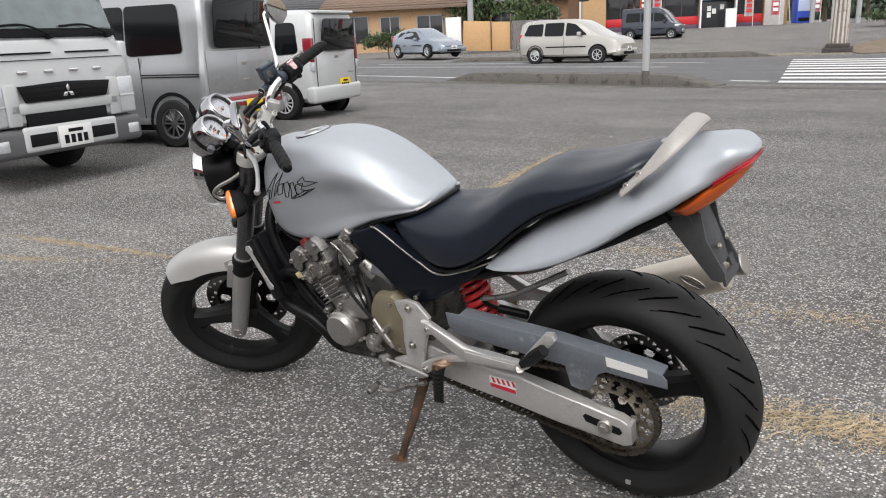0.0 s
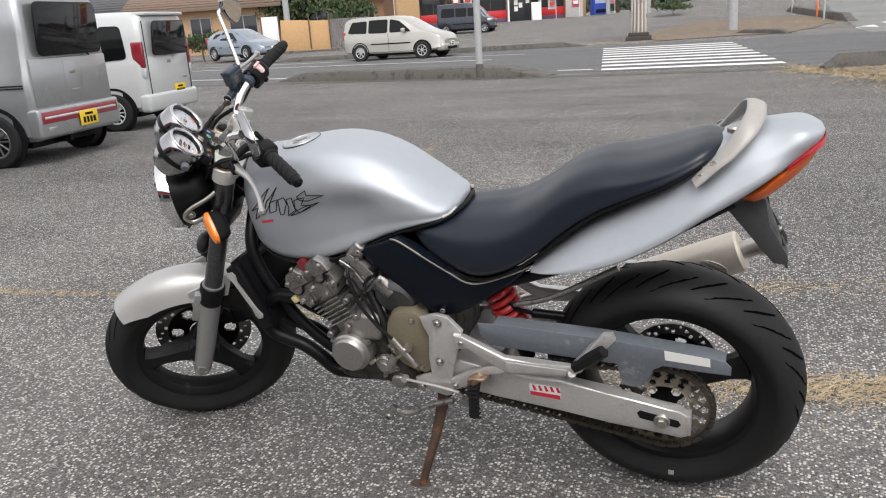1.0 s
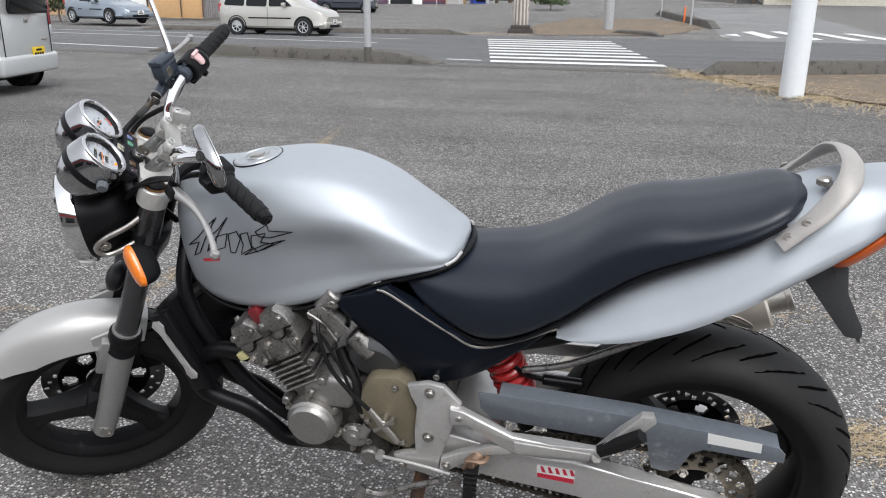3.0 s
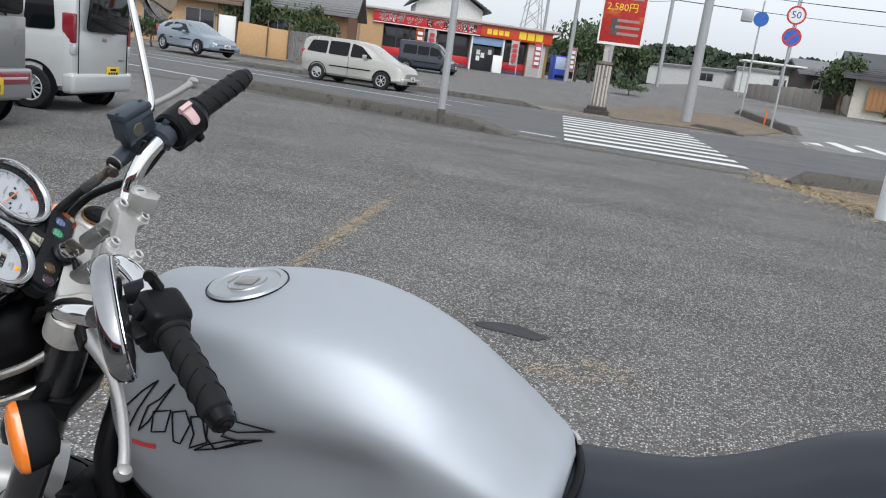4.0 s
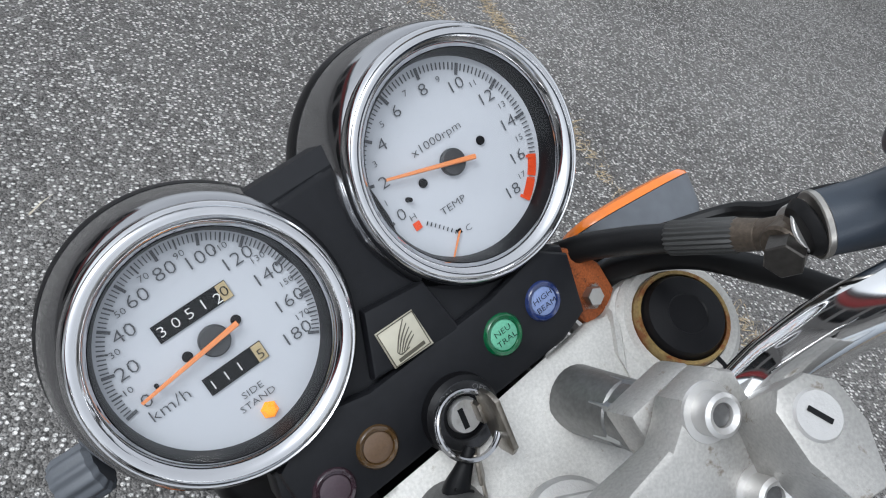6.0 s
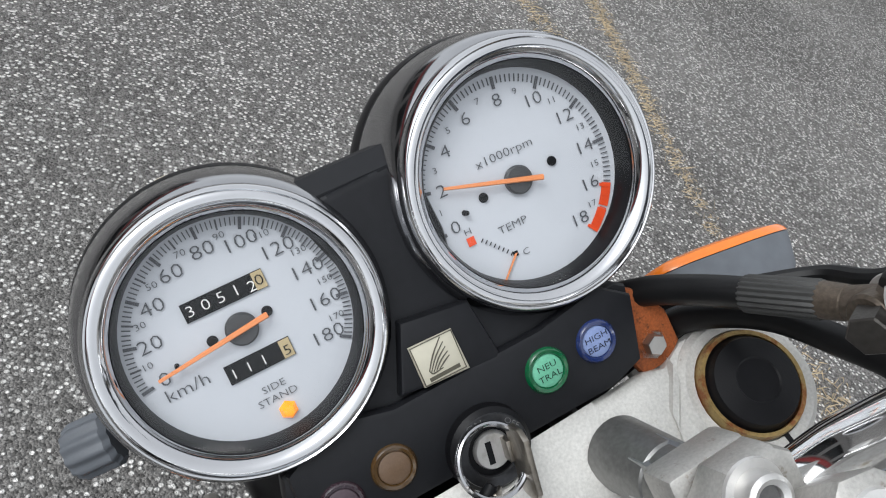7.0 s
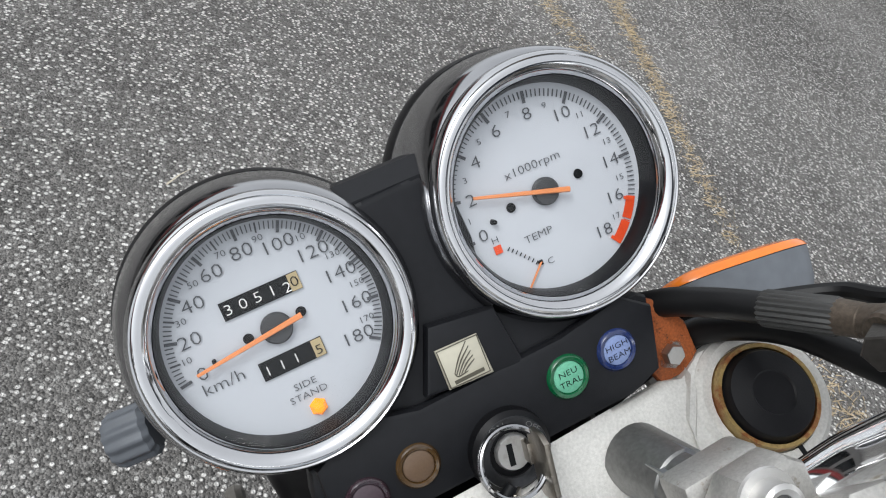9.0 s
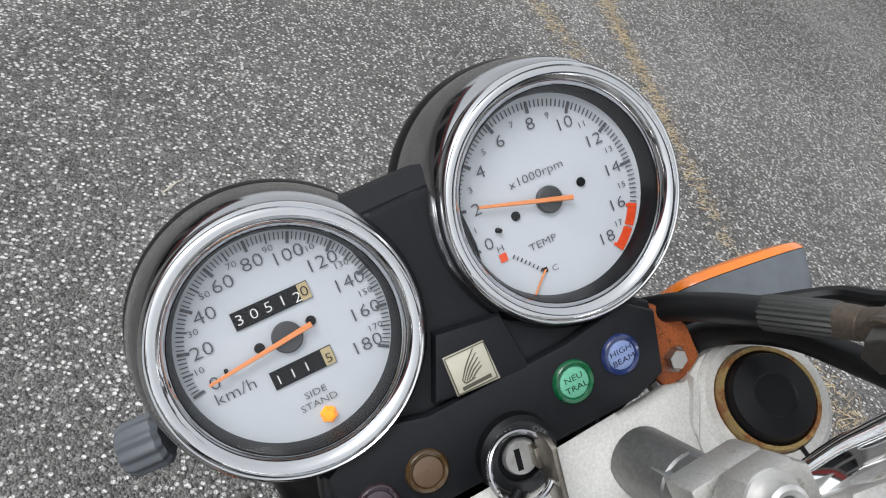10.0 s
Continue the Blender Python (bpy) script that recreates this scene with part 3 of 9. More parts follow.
part("tail_underside", shell([(0.02, 0.80, 0.82, 0.03, 0.04, 0.04, 0.03), (-0.02, 0.80, 0.84, 0.045, 0.055, 0.05, 0.03), (-0.08, 0.82, 0.88, 0.050, 0.06, 0.06, 0.04), (-0.165, 0.845, 0.89, 0.05, 0.06, 0.06, 0.04)], (0.1, 0.4, 0.7, 0.95)), FLAP, bike, "dark grey plastic under the tail")
# plate bracket: hanging curved guard with a slot
br = merge(
    rings([[Vector((x + dx, y, z)) for y, dx in ((-w, 0.02), (-w * 0.6, 0.004), (0, 0), (w * 0.6, 0.004), (w, 0.02), (w - 0.004, 0.028), (w * 0.55, 0.012), (0, 0.006), (-w * 0.55, 0.012), (-w + 0.004, 0.028))] for x, z, w in ((-0.158, 0.842, 0.052), (-0.176, 0.80, 0.05), (-0.193, 0.755, 0.048), (-0.203, 0.72, 0.044))]),
    plate([(-0.0865, 0.823), (-0.137, 0.850), (-0.165, 0.842), (-0.176, 0.783), (-0.214, 0.712), (-0.216, 0.694), (-0.205, 0.690), (-0.186, 0.693)], 0.044, 0.050, 0.001),
    plate([(-0.0865, 0.823), (-0.137, 0.850), (-0.165, 0.842), (-0.176, 0.783), (-0.214, 0.712), (-0.216, 0.694), (-0.205, 0.690), (-0.186, 0.693)], -0.050, -0.044, 0.001),
    rings([[Vector((x, y, z)), Vector((x, y2, z)), Vector((x + 0.006, y2, z)), Vector((x + 0.006, y, z))] for x, z, y, y2 in ((-0.203, 0.72, 0.018, 0.044), (-0.214, 0.690, 0.020, 0.045), (-0.216, 0.684, 0.022, 0.046))]),
    rings([[Vector((x, y, z)), Vector((x, y2, z)), Vector((x + 0.006, y2, z)), Vector((x + 0.006, y, z))] for x, z, y, y2 in ((-0.203, 0.72, -0.044, -0.018), (-0.214, 0.690, -0.045, -0.020), (-0.216, 0.684, -0.046, -0.022))]),
    rings([[Vector((x, y, z)), Vector((x, y2, z)), Vector((x + 0.006, y2, z)), Vector((x + 0.006, y, z))] for x, z, y, y2 in ((-0.212, 0.700, -0.046, 0.046), (-0.217, 0.680, -0.046, 0.046))]),
)
bracket = part("number_plate_bracket", br, FLAP, bike, "grey plastic number plate bracket with no plate")
each("bolt", [*[bolt((-0.196, y, 0.765), (-1, 0, 0.3), 0.005, 0.004, False) for y in (-0.025, 0.025)]], STEEL, bracket)
# grab rail: broad painted arch from side to side
rail = [(-0.030, 0.127, 0.910), (-0.050, 0.123, 0.930), (-0.088, 0.112, 0.966), (-0.122, 0.088, 1.004), (-0.137, 0.045, 1.022), (-0.139, 0, 1.026)]
rail = rail + [(x, -y, z) for x, y, z in rail[-2::-1]]
grab = part("grab_rail", tube(rail, 0.01, 14, 5, flat=(0.0200, 0.0075, (-0.35, 0, 1.0))), RAILP, bike, "sand-grey painted pillion grab rail")
each("rail_bolt", [*[bolt((x, s * (y + 0.004), z + 0.004), (0.2, s * 1.0, 0.5), 0.006, 0.004) for s in (1, -1) for x, y, z in ((-0.040, 0.126, 0.922), (-0.066, 0.119, 0.948))]], STEEL, grab)
part("carrier_boss", lathe([(0, 0.006), (0.010, 0.006), (0.013, 0.003), (0.013, -0.006)], 20, Matrix.Translation((-0.098, 0.045, 0.996))), STEEL, grab)

# side covers
side = [(0.776, 0.722), (0.70, 0.748), (0.660, 0.762), (0.60, 0.722), (0.540, 0.684), (0.480, 0.648), (0.400, 0.668), (0.318, 0.698), (0.385, 0.640), (0.463, 0.590), (0.52, 0.556), (0.568, 0.543), (0.60, 0.556), (0.640, 0.588), (0.72, 0.668)]
for s in (1, -1):
    bm = plate(side, s * 0.108, s * 0.140, 0.010)
    for v in bm.verts:
        v.co.y -= s * 0.035 * max(0.0, (0.52 - v.co.x)) / 0.2
        v.co.y += s * 0.004 * math.sin((v.co.z - 0.55) * 14)
    sc = part("side_cover", bm, NAVY, bike, "dark blue-black plastic side cover")
    strip = [(0.676, 0.758), (0.655, 0.752), (0.60, 0.716), (0.540, 0.678), (0.482, 0.643), (0.40, 0.660), (0.325, 0.692)]
    part("trim_strip", tube([(x, s * (0.142 - 0.035 * max(0, 0.52 - x) / 0.2), z) for x, z in strip], 0.0026, 8, 5), STEEL, sc, "bright metal trim along the saddle's edge")
    each("cover_bolt", [bolt((0.772, s * 0.141, 0.716), (0, s, 0), 0.008, 0.006), bolt((0.566, s * 0.139, 0.562), (0, s, 0), 0.007, 0.005)], STEEL, sc)


# ---- wheels ----
def wheel(name, m, r, w, rim_r, rim_w, spokes, label, disc_r, disc_y, sprocket=False, seed=1):
    """A tubeless tyre on a three-spoke cast rim. Local z is the axle, to the bike's left."""
    rnd = random.Random(seed)
    h = w / 2
    prof = []
    crown = [(-0.97, 0.34), (-1.0, 0.44), (-0.975, 0.54), (-0.89, 0.655), (-0.74, 0.78), (-0.56, 0.88), (-0.36, 0.95), (-0.16, 0.99), (0, 1.0)]
    half_c = crown[::-1]
    crown = crown + [(-a, b) for a, b in crown[-2::-1]]
    for a, b in crown:
        prof.append((rim_r + (r - rim_r) * (b - 0.05) / 0.95, a * h))
    prof = [(rim_r - 0.004, -rim_w / 2 + 0.004)] + [(rim_r + 0.012, -rim_w / 2 - 0.002)] + [p for p in prof] + [(rim_r + 0.012, rim_w / 2 + 0.002), (rim_r - 0.004, rim_w / 2 - 0.004)]
    hub = part(name, moved(lathe([(0.0, -0.055), (0.022, -0.055), (0.045, -0.05), (0.05, -0.02), (0.05, 0.02), (0.045, 0.05), (0.022, 0.055), (0.0, 0.055)], 32), m), RIMB, bike, label)
    part("tyre", moved(lathe(prof, 96), m), RUBBER, hub, "black road tyre with a worn grooved tread", 50)
    # Flat strips laid on the tread: the grooves' shade is in their near-black colour.
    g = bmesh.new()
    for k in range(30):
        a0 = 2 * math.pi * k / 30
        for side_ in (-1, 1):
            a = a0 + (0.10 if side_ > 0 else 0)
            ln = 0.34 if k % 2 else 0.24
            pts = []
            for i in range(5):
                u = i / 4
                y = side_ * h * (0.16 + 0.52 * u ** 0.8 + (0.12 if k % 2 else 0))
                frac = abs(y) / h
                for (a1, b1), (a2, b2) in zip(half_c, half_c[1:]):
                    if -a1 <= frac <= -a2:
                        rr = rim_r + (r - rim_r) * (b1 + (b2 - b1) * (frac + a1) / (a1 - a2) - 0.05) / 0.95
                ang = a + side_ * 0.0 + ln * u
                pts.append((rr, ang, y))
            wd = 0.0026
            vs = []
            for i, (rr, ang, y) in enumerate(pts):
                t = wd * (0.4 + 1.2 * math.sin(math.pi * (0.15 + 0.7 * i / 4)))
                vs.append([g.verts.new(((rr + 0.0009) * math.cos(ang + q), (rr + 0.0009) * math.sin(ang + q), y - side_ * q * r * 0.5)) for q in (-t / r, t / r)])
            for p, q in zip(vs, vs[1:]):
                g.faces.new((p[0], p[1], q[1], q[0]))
    tagged(part("tread_pattern", moved(g, m), GROOVE, hub, "flat dark strips painted as the tread's shaded grooves"), kind="stuff")
    rp = [(rim_r + 0.008, -rim_w / 2), (rim_r + 0.010, -rim_w / 2 + 0.006), (rim_r - 0.012, -rim_w / 2 + 0.014), (rim_r - 0.024, -rim_w / 4), (rim_r - 0.026, 0), (rim_r - 0.024, rim_w / 4), (rim_r - 0.012, rim_w / 2 - 0.014), (rim_r + 0.010, rim_w / 2 - 0.006), (rim_r + 0.008, rim_w / 2)]
    part("rim", moved(lathe(rp, 72), m), RIMB, hub, "charcoal cast rim")
    for k in range(spokes):
        a = 2 * math.pi * k / spokes + (1.35 if sprocket else 0.45)
        ca, sa = math.cos(a), math.sin(a)
        loops = []
        for q, wd, th in ((0.03, 0.040, 0.040), (0.08, 0.031, 0.032), (rim_r * 0.65, 0.028, 0.026), (rim_r - 0.04, 0.034, 0.026), (rim_r - 0.015, 0.050, 0.026)):
            loops.append([Vector((q * ca - u * sa, q * sa + u * ca, z)) for u, z in ((wd, -th * 0.5), (wd, th * 0.5), (wd * 0.6, th), (-wd * 0.6, th), (-wd, th * 0.5), (-wd, -th * 0.5), (-wd * 0.6, -th), (wd * 0.6, -th))])
        part("spoke", moved(rings(loops), m), RIMB, hub)
    dm = m @ Matrix.Translation((0, 0, disc_y))
    part("brake_disc", disc_holes(disc_r * 0.72, disc_r, -0.0025, 0.0025, [(disc_r * 0.79, 12, 0.005, 0.0), (disc_r * 0.87, 12, 0.005, 0.17), (disc_r * 0.94, 12, 0.005, 0.34)], 120, dm), DISC, hub, "drilled steel brake disc")
    part("disc_carrier", disc_holes(0.045, disc_r * 0.74, -0.004, 0.004, [(disc_r * 0.55, 6, disc_r * 0.13, 0.2)], 72, dm), BLACK, hub)
    return hub


RC = Matrix.Translation((0.037, -0.020, 0.3165)) @ pose(0, 0, 0, -90, 0, 0)
rear = wheel("rear_wheel", RC, 0.3165, 0.182, 0.218, 0.142, 3, "charcoal three-spoke rear wheel", 0.110, -0.072, True, 2)
part("balance_weight", box(0.02, 0.034, 0.064, 0.069, 0.062, 0.078, 0.001), ALU, rear)
FC = STEER @ Matrix.Translation((0.030, 0, -0.798)) @ pose(0, 0, 0, -90, 0, 0)
front = wheel("front_wheel", FC, 0.294, 0.130, 0.206, 0.096, 3, "charcoal three-spoke front wheel turned to the left", 0.150, -0.062, False, 3)

# rear sprocket and chain, on the left
SPM = Matrix.Translation((0.037, 0.104, 0.3165)) @ pose(0, 0, 0, -90, 0, 0)
spro = part("rear_sprocket", merge(disc_holes(0.060, 0.108, -0.003, 0.003, [(0.092, 18, 0.0105, 0.0), (0.074, 14, 0.0085, 0.13)], 144, SPM), *[cyl((0.037 + 0.112 * math.cos(a), 0.101, 0.3165 + 0.112 * math.sin(a)), (0.037 + 0.112 * math.cos(a), 0.107, 0.3165 + 0.112 * math.sin(a)), 0.0045, seg=6) for a in (2 * math.pi * k / 44 for k in range(44))]), GOLD, bike, "worn gold drilled sprocket")
each("sprocket_nut", [*[bolt((0.037 + 0.055 * math.cos(a), 0.108, 0.3165 + 0.055 * math.sin(a)), (0, 1, 0), 0.008, 0.007, False) for a in (2 * math.pi * k / 6 for k in range(6))]], STEEL, spro)
p0, r0, p1, r1 = Vector((0.037, 0.3165)), 0.113, Vector((0.640, 0.345)), 0.038
run = []
d = p1 - p0
base_a = math.atan2(d.y, d.x)
da = math.asin((r0 - r1) / d.length)
for c, r, a0, a1 in ((p0, r0, base_a + math.pi / 2 - da, base_a + 1.5 * math.pi + da), (p1, r1, base_a - math.pi / 2 + da, base_a + math.pi / 2 - da)):
    k = 40
    run += [Vector((c.x + r * math.cos(a0 + (a1 - a0) * i / k), c.y + r * math.sin(a0 + (a1 - a0) * i / k))) for i in range(k + 1)]
run.append(run[0])
cum = [0]
for a, b in zip(run, run[1:]):
    cum.append(cum[-1] + (b - a).length)
n_links = int(cum[-1] / 0.0159)
links = bmesh.new()


def on_run(s):
    s %= cum[-1]
    for i in range(len(cum) - 1):
        if cum[i + 1] >= s:
            return run[i].lerp(run[i + 1], (s - cum[i]) / max(cum[i + 1] - cum[i], 1e-9))


lk = []
for k in range(n_links):
    a, b = on_run(k * cum[-1] / n_links), on_run((k + 1) * cum[-1] / n_links)
    wide = 0.011 if k % 2 else 0.008
    t = (b - a).normalized()
    nrm = Vector((-t.y, t.x))
    for s in (-1, 1):
        o = [a - t * 0.005 + nrm * 0.0045, a - t * 0.005 - nrm * 0.0045, a + t * 0.004 - nrm * 0.0062, (a + b) / 2 - nrm * 0.0042, b - t * 0.004 - nrm * 0.0062, b + t * 0.005 - nrm * 0.0045, b + t * 0.005 + nrm * 0.0045, b - t * 0.004 + nrm * 0.0062, (a + b) / 2 + nrm * 0.0042, a + t * 0.004 + nrm * 0.0062]
        y0 = 0.104 + s * wide
        lk.append(plate([(p.x, p.y) for p in o], y0 - 0.0015, y0 + 0.0015, 0))
    lk.append(cyl((a.x, 0.104 - 0.012, a.y), (a.x, 0.104 + 0.0135, a.y), 0.0045, seg=8))
part("drive_chain", merge(*lk), CHAIN, bike, "oily steel drive chain")

# swinging arm
arm_out = [(0.600, 0.415), (0.540, 0.422), (0.46, 0.408), (0.36, 0.392), (0.275, 0.391), (0.17, 0.372), (0.05, 0.348), (0.000, 0.340), (-0.018, 0.330), (-0.020, 0.268), (-0.005, 0.262), (0.15, 0.282), (0.276, 0.302), (0.46, 0.325), (0.54, 0.335), (0.60, 0.345)]
arms = []
for s in (1, -1):
    arm = plate(arm_out, s * 0.118, s * 0.152, 0.006)
    arms.append(arm)
swing = part("swinging_arm", merge(*arms, box(0.44, 0.57, -0.14, 0.14, 0.34, 0.41, 0.02)), ALU, bike, "box-section aluminium swinging arm")
for s in (1, -1):
    part("axle_slot", plate([(0.095, 0.325), (0.088, 0.333), (0.0, 0.315), (-0.006, 0.303), (0.002, 0.294), (0.088, 0.310)], s * 0.1505, s * 0.1535, 0.0008), BLACK, swing, "dark axle slot")
    ax = part("axle_nut", merge(cyl((0.037, s * 0.150, 0.3105), (0.037, s * 0.160, 0.3105), 0.019, seg=24, bevel=0.002), cyl((0.037, s * 0.158, 0.3105), (0.037, s * 0.170, 0.3105), 0.013, seg=6, bevel=0.001)), STEEL, swing)
    part("adjuster", box(-0.028, -0.012, s * 0.135 - 0.016, s * 0.135 + 0.016, 0.272, 0.328, 0.002), ALU, swing)
stk = part("sticker", plate([(0.357, 0.377), (0.279, 0.372), (0.279, 0.335), (0.357, 0.341)], 0.1522, 0.1528, 0), WHITE, swing, "red and white shop sticker")
bars = [plate([(0.356, 0.354), (0.280, 0.349), (0.280, 0.336), (0.356, 0.342)], 0.153, 0.1532, 0)]
for k in range(5):
    x = 0.350 - k * 0.015
    bars.append(plate([(x, 0.373), (x - 0.006, 0.373), (x - 0.012, 0.357), (x - 0.004, 0.357)], 0.153, 0.1532, 0))
part("print_bars", merge(*bars), mat("crimson_print", (0.50, 0.018, 0.045), 0.45), stk)

# chain guard
guard_out = [(0.482, 0.528), (0.44, 0.529), (0.168, 0.514), (-0.06, 0.488), (-0.100, 0.480), (-0.112, 0.466), (-0.112, 0.445), (-0.06, 0.447), (0.036, 0.4537), (0.058, 0.440), (0.078, 0.394), (0.105, 0.385), (0.130, 0.390), (0.142, 0.447), (0.30, 0.456), (0.455, 0.466), (0.478, 0.490)]
cg = part("chain_guard", merge(plate(guard_out, 0.128, 0.133, 0.0015), plate([(0.44, 0.529), (0.168, 0.514), (-0.06, 0.488), (-0.10, 0.479), (-0.10, 0.474), (-0.06, 0.482), (0.168, 0.508), (0.44, 0.522)], 0.088, 0.130, 0.002)), GUARD, bike, "scuffed grey translucent chain guard")
part("warning_label", plate([(0.033, 0.498), (-0.067, 0.487), (-0.068, 0.464), (0.031, 0.472)], 0.1334, 0.1338, 0), WHITE, cg, "white paper label, too faint to read")

# shock absorber with its red spring
coil = []
for k in range(97):
    a = 2 * math.pi * k / 12
    u = k / 96
    c = Vector((0.412, 0.03, 0.455)).lerp(Vector((0.475, 0.03, 0.62)), u)
    coil.append(c + Vector((0.032 * math.cos(a), 0.036 * math.sin(a), -0.012 * math.cos(a))))
shock = part("shock_absorber", merge(cyl((0.395, 0.02, 0.36), (0.485, 0.02, 0.63), 0.02, seg=16)), BLACK, bike)
part("spring", tube(coil, 0.0088, 10, 2), RED, shock, "red coil spring")
part("reservoir_can", merge(cyl((0.36, 0.06, 0.525), (0.28, 0.05, 0.515), 0.012, seg=14, bevel=0.002), tube([(0.44, 0.04, 0.55), (0.40, 0.06, 0.535), (0.36, 0.06, 0.525)], 0.006, 8)), BLACK, shock)

# muffler, on the right, and its pipe
MA, MB = Vector((0.19, -0.272, 0.424)), Vector((-0.118, -0.280, 0.549))
muf = part("muffler", merge(cyl(MA, MB, 0.054, 0.055, 36, 0.006)), BEIGE, bike, "heat-tinted round muffler")
ax_ = (MB - MA).normalized()
part("tail_pipe", merge(cyl(MB - ax_ * 0.01, MB + ax_ * 0.052, 0.024, 0.024, 28, 0.001), cyl(MB + ax_ * 0.040, MB + ax_ * 0.054, 0.028, 0.029, 28, 0.002)), STEEL, muf, "short stainless tail pipe")
mm = Matrix.Translation((MA + MB) / 2 + ax_ * 0.093) @ Matrix.Rotation(-0.373, 4, "Y")
part("badge", moved(merge(tube([(0.034 * math.cos(a), 0.0, 0.011 * math.sin(a)) for a in (2 * math.pi * k / 16 for k in range(17))], 0.0016, 6, 2), box(-0.03, 0.03, -0.0012, 0.0012, -0.003, 0.003)), mm @ Matrix.Translation((0, 0.0545, 0.006))), STEEL, muf, "oval maker's badge without lettering")
part("exhaust_link", tube([(0.62, -0.06, 0.26), (0.50, -0.10, 0.27), (0.36, -0.190, 0.335), (0.27, -0.245, 0.391), (0.18, -0.272, 0.428)], 0.024, 16), BEIGE, bike)

# frame members
fr = merge(
    tube([(1.10, 0.0, 0.86), (0.95, 0.0, 0.82), (0.75, 0.0, 0.76), (0.62, 0.0, 0.66)], 0.034, 14),
    *[tube([(1.13, s * 0.03, 0.80), (1.126, s * 0.095, 0.708), (1.109, s * 0.110, 0.640), (1.082, s * 0.112, 0.579), (1.046, s * 0.112, 0.518), (1.005, s * 0.108, 0.455), (0.94, s * 0.10, 0.385), (0.86, s * 0.09, 0.33)], 0.0165, 14) for s in (1, -1)],
    *[tube([(0.62, s * 0.09, 0.62), (0.45, s * 0.09, 0.62), (0.25, s * 0.085, 0.68), (0.05, s * 0.075, 0.76), (-0.10, s * 0.06, 0.84)], 0.014, 10) for s in (1, -1)],
)
part("frame", fr, BLACK, bike, "black steel tube frame")
each("subframe_stay", [*[tube([(0.40, s * 0.075, 0.555), (0.30, s * 0.075, 0.585), (0.14, s * 0.075, 0.675)], 0.0075, 10) for s in (1, -1)]], ALUD, bike, "pale alloy subframe stay")
part("air_box", moved(box(-0.11, 0.11, -0.09, 0.09, -0.07, 0.07, 0.02), pose(0.60, 0, 0.64, 0, 12, 0)), PLASTIC, bike)

# ---- engine ----
LEANF = Matrix.Translation((0.8215, 0, 0.458)) @ pose(0, 0, 0, 0, 30, 0)
part("crankcase", merge(
    moved(box(-0.12, 0.12, -0.135, 0.135, -0.10, 0.085, 0.03, 3), Matrix.Translation((0.80, 0, 0.40))),
    moved(box(-0.11, 0.12, -0.115, 0.115, -0.09, 0.09, 0.03, 3), Matrix.Translation((0.67, 0, 0.43))),
    moved(box(-0.14, 0.07, -0.08, 0.08, -0.045, 0.05, 0.02, 2), Matrix.Translation((0.78, 0, 0.322)))), mat("grimy_crankcase_alloy", (0.075, 0.07, 0.063), 0.55, 0.6, 0.4, 40, 0.6, 500, wear=(0.02, 0.018, 0.016), wear_amount=0.6), bike, "grimy alloy crankcase")
fins = [moved(box(-0.045, 0.045, -0.166, 0.166, z - 0.0022, z + 0.0022, 0.0015, 1), LEANF) for z in (0.068, 0.0805, 0.093, 0.1055, 0.118, 0.1305)]
block = part("cylinder_block", moved(box(-0.036, 0.036, -0.150, 0.150, 0.02, 0.145, 0.008), LEANF), ALUD, bike, "finned cylinder block")
each("fin", fins, ALUD, block)
head = part("cylinder_head", merge(moved(plate([(-0.056, 0.138), (0.056, 0.138), (0.064, 0.160), (0.066, 0.200), (-0.074, 0.200), (-0.076, 0.165)], -0.165, 0.165, 0.006), LEANF), moved(box(-0.030, 0.030, -0.158, 0.158, 0.195, 0.222, 0.006), LEANF)), ALUD, bike, "twin-cam cylinder head")
each("cam_cover", [moved(plate([(x - 0.035, 0.2015), (x + 0.035, 0.2015), (x + 0.033, 0.228), (x + 0.018, 0.248), (x - 0.018, 0.250), (x - 0.033, 0.230)], -0.168, 0.168, 0.007), LEANF) for x in (-0.043, 0.037)], ALUD, head, "ribbed cam cover")
each("half_moon_plug", [moved(plate([(x + 0.0200 * math.cos(a), 0.2025 + 0.0200 * math.sin(a)) for a in (math.pi + math.pi * q / 14 for q in range(15))], 0.160 * s, 0.1688 * s, 0.0005), LEANF) for s in (1, -1) for x in (-0.040, 0.044)], BLACK, head, "black rubber half-moon plug")
each("cam_cap", [moved(plate([(x + 0.0165 * math.cos(a), 0.2035 + 0.0165 * math.sin(a)) for a in (math.pi + math.pi * q / 14 for q in range(15))], 0.160 * s, 0.1715 * s, 0.001), LEANF) for s in (1, -1) for x in (-0.040, 0.044)], ALUD, head, "half-round cam end cap")
each("head_bolt", [moved(bolt((x, s * 0.166, z), (0, s, 0), 0.0062, 0.009, False), LEANF) for s in (1, -1) for x, z in ((-0.064, 0.168), (0.002, 0.182), (0.056, 0.166), (-0.030, 0.152), (0.030, 0.152), (-0.012, 0.045))], STEEL, head)
each("cover_bolt", [moved(bolt((x, y, 0.246), (0, 0, 1), 0.006, 0.006, False), LEANF) for x in (-0.068, 0.064) for y in (-0.12, -0.04, 0.04, 0.12)], STEEL, head)
each("cover_lug", [moved(merge(cyl((x, s * 0.160, 0.226), (x, s * 0.174, 0.226), 0.0085, 0.0075, 18, 0.0015), cyl((x, s * 0.173, 0.226), (x, s * 0.177, 0.226), 0.0045, seg=6)), LEANF) for s in (1, -1) for x in (-0.064, -0.018, 0.014, 0.060)], ALUD, head, "bolt lug on the cam cover")
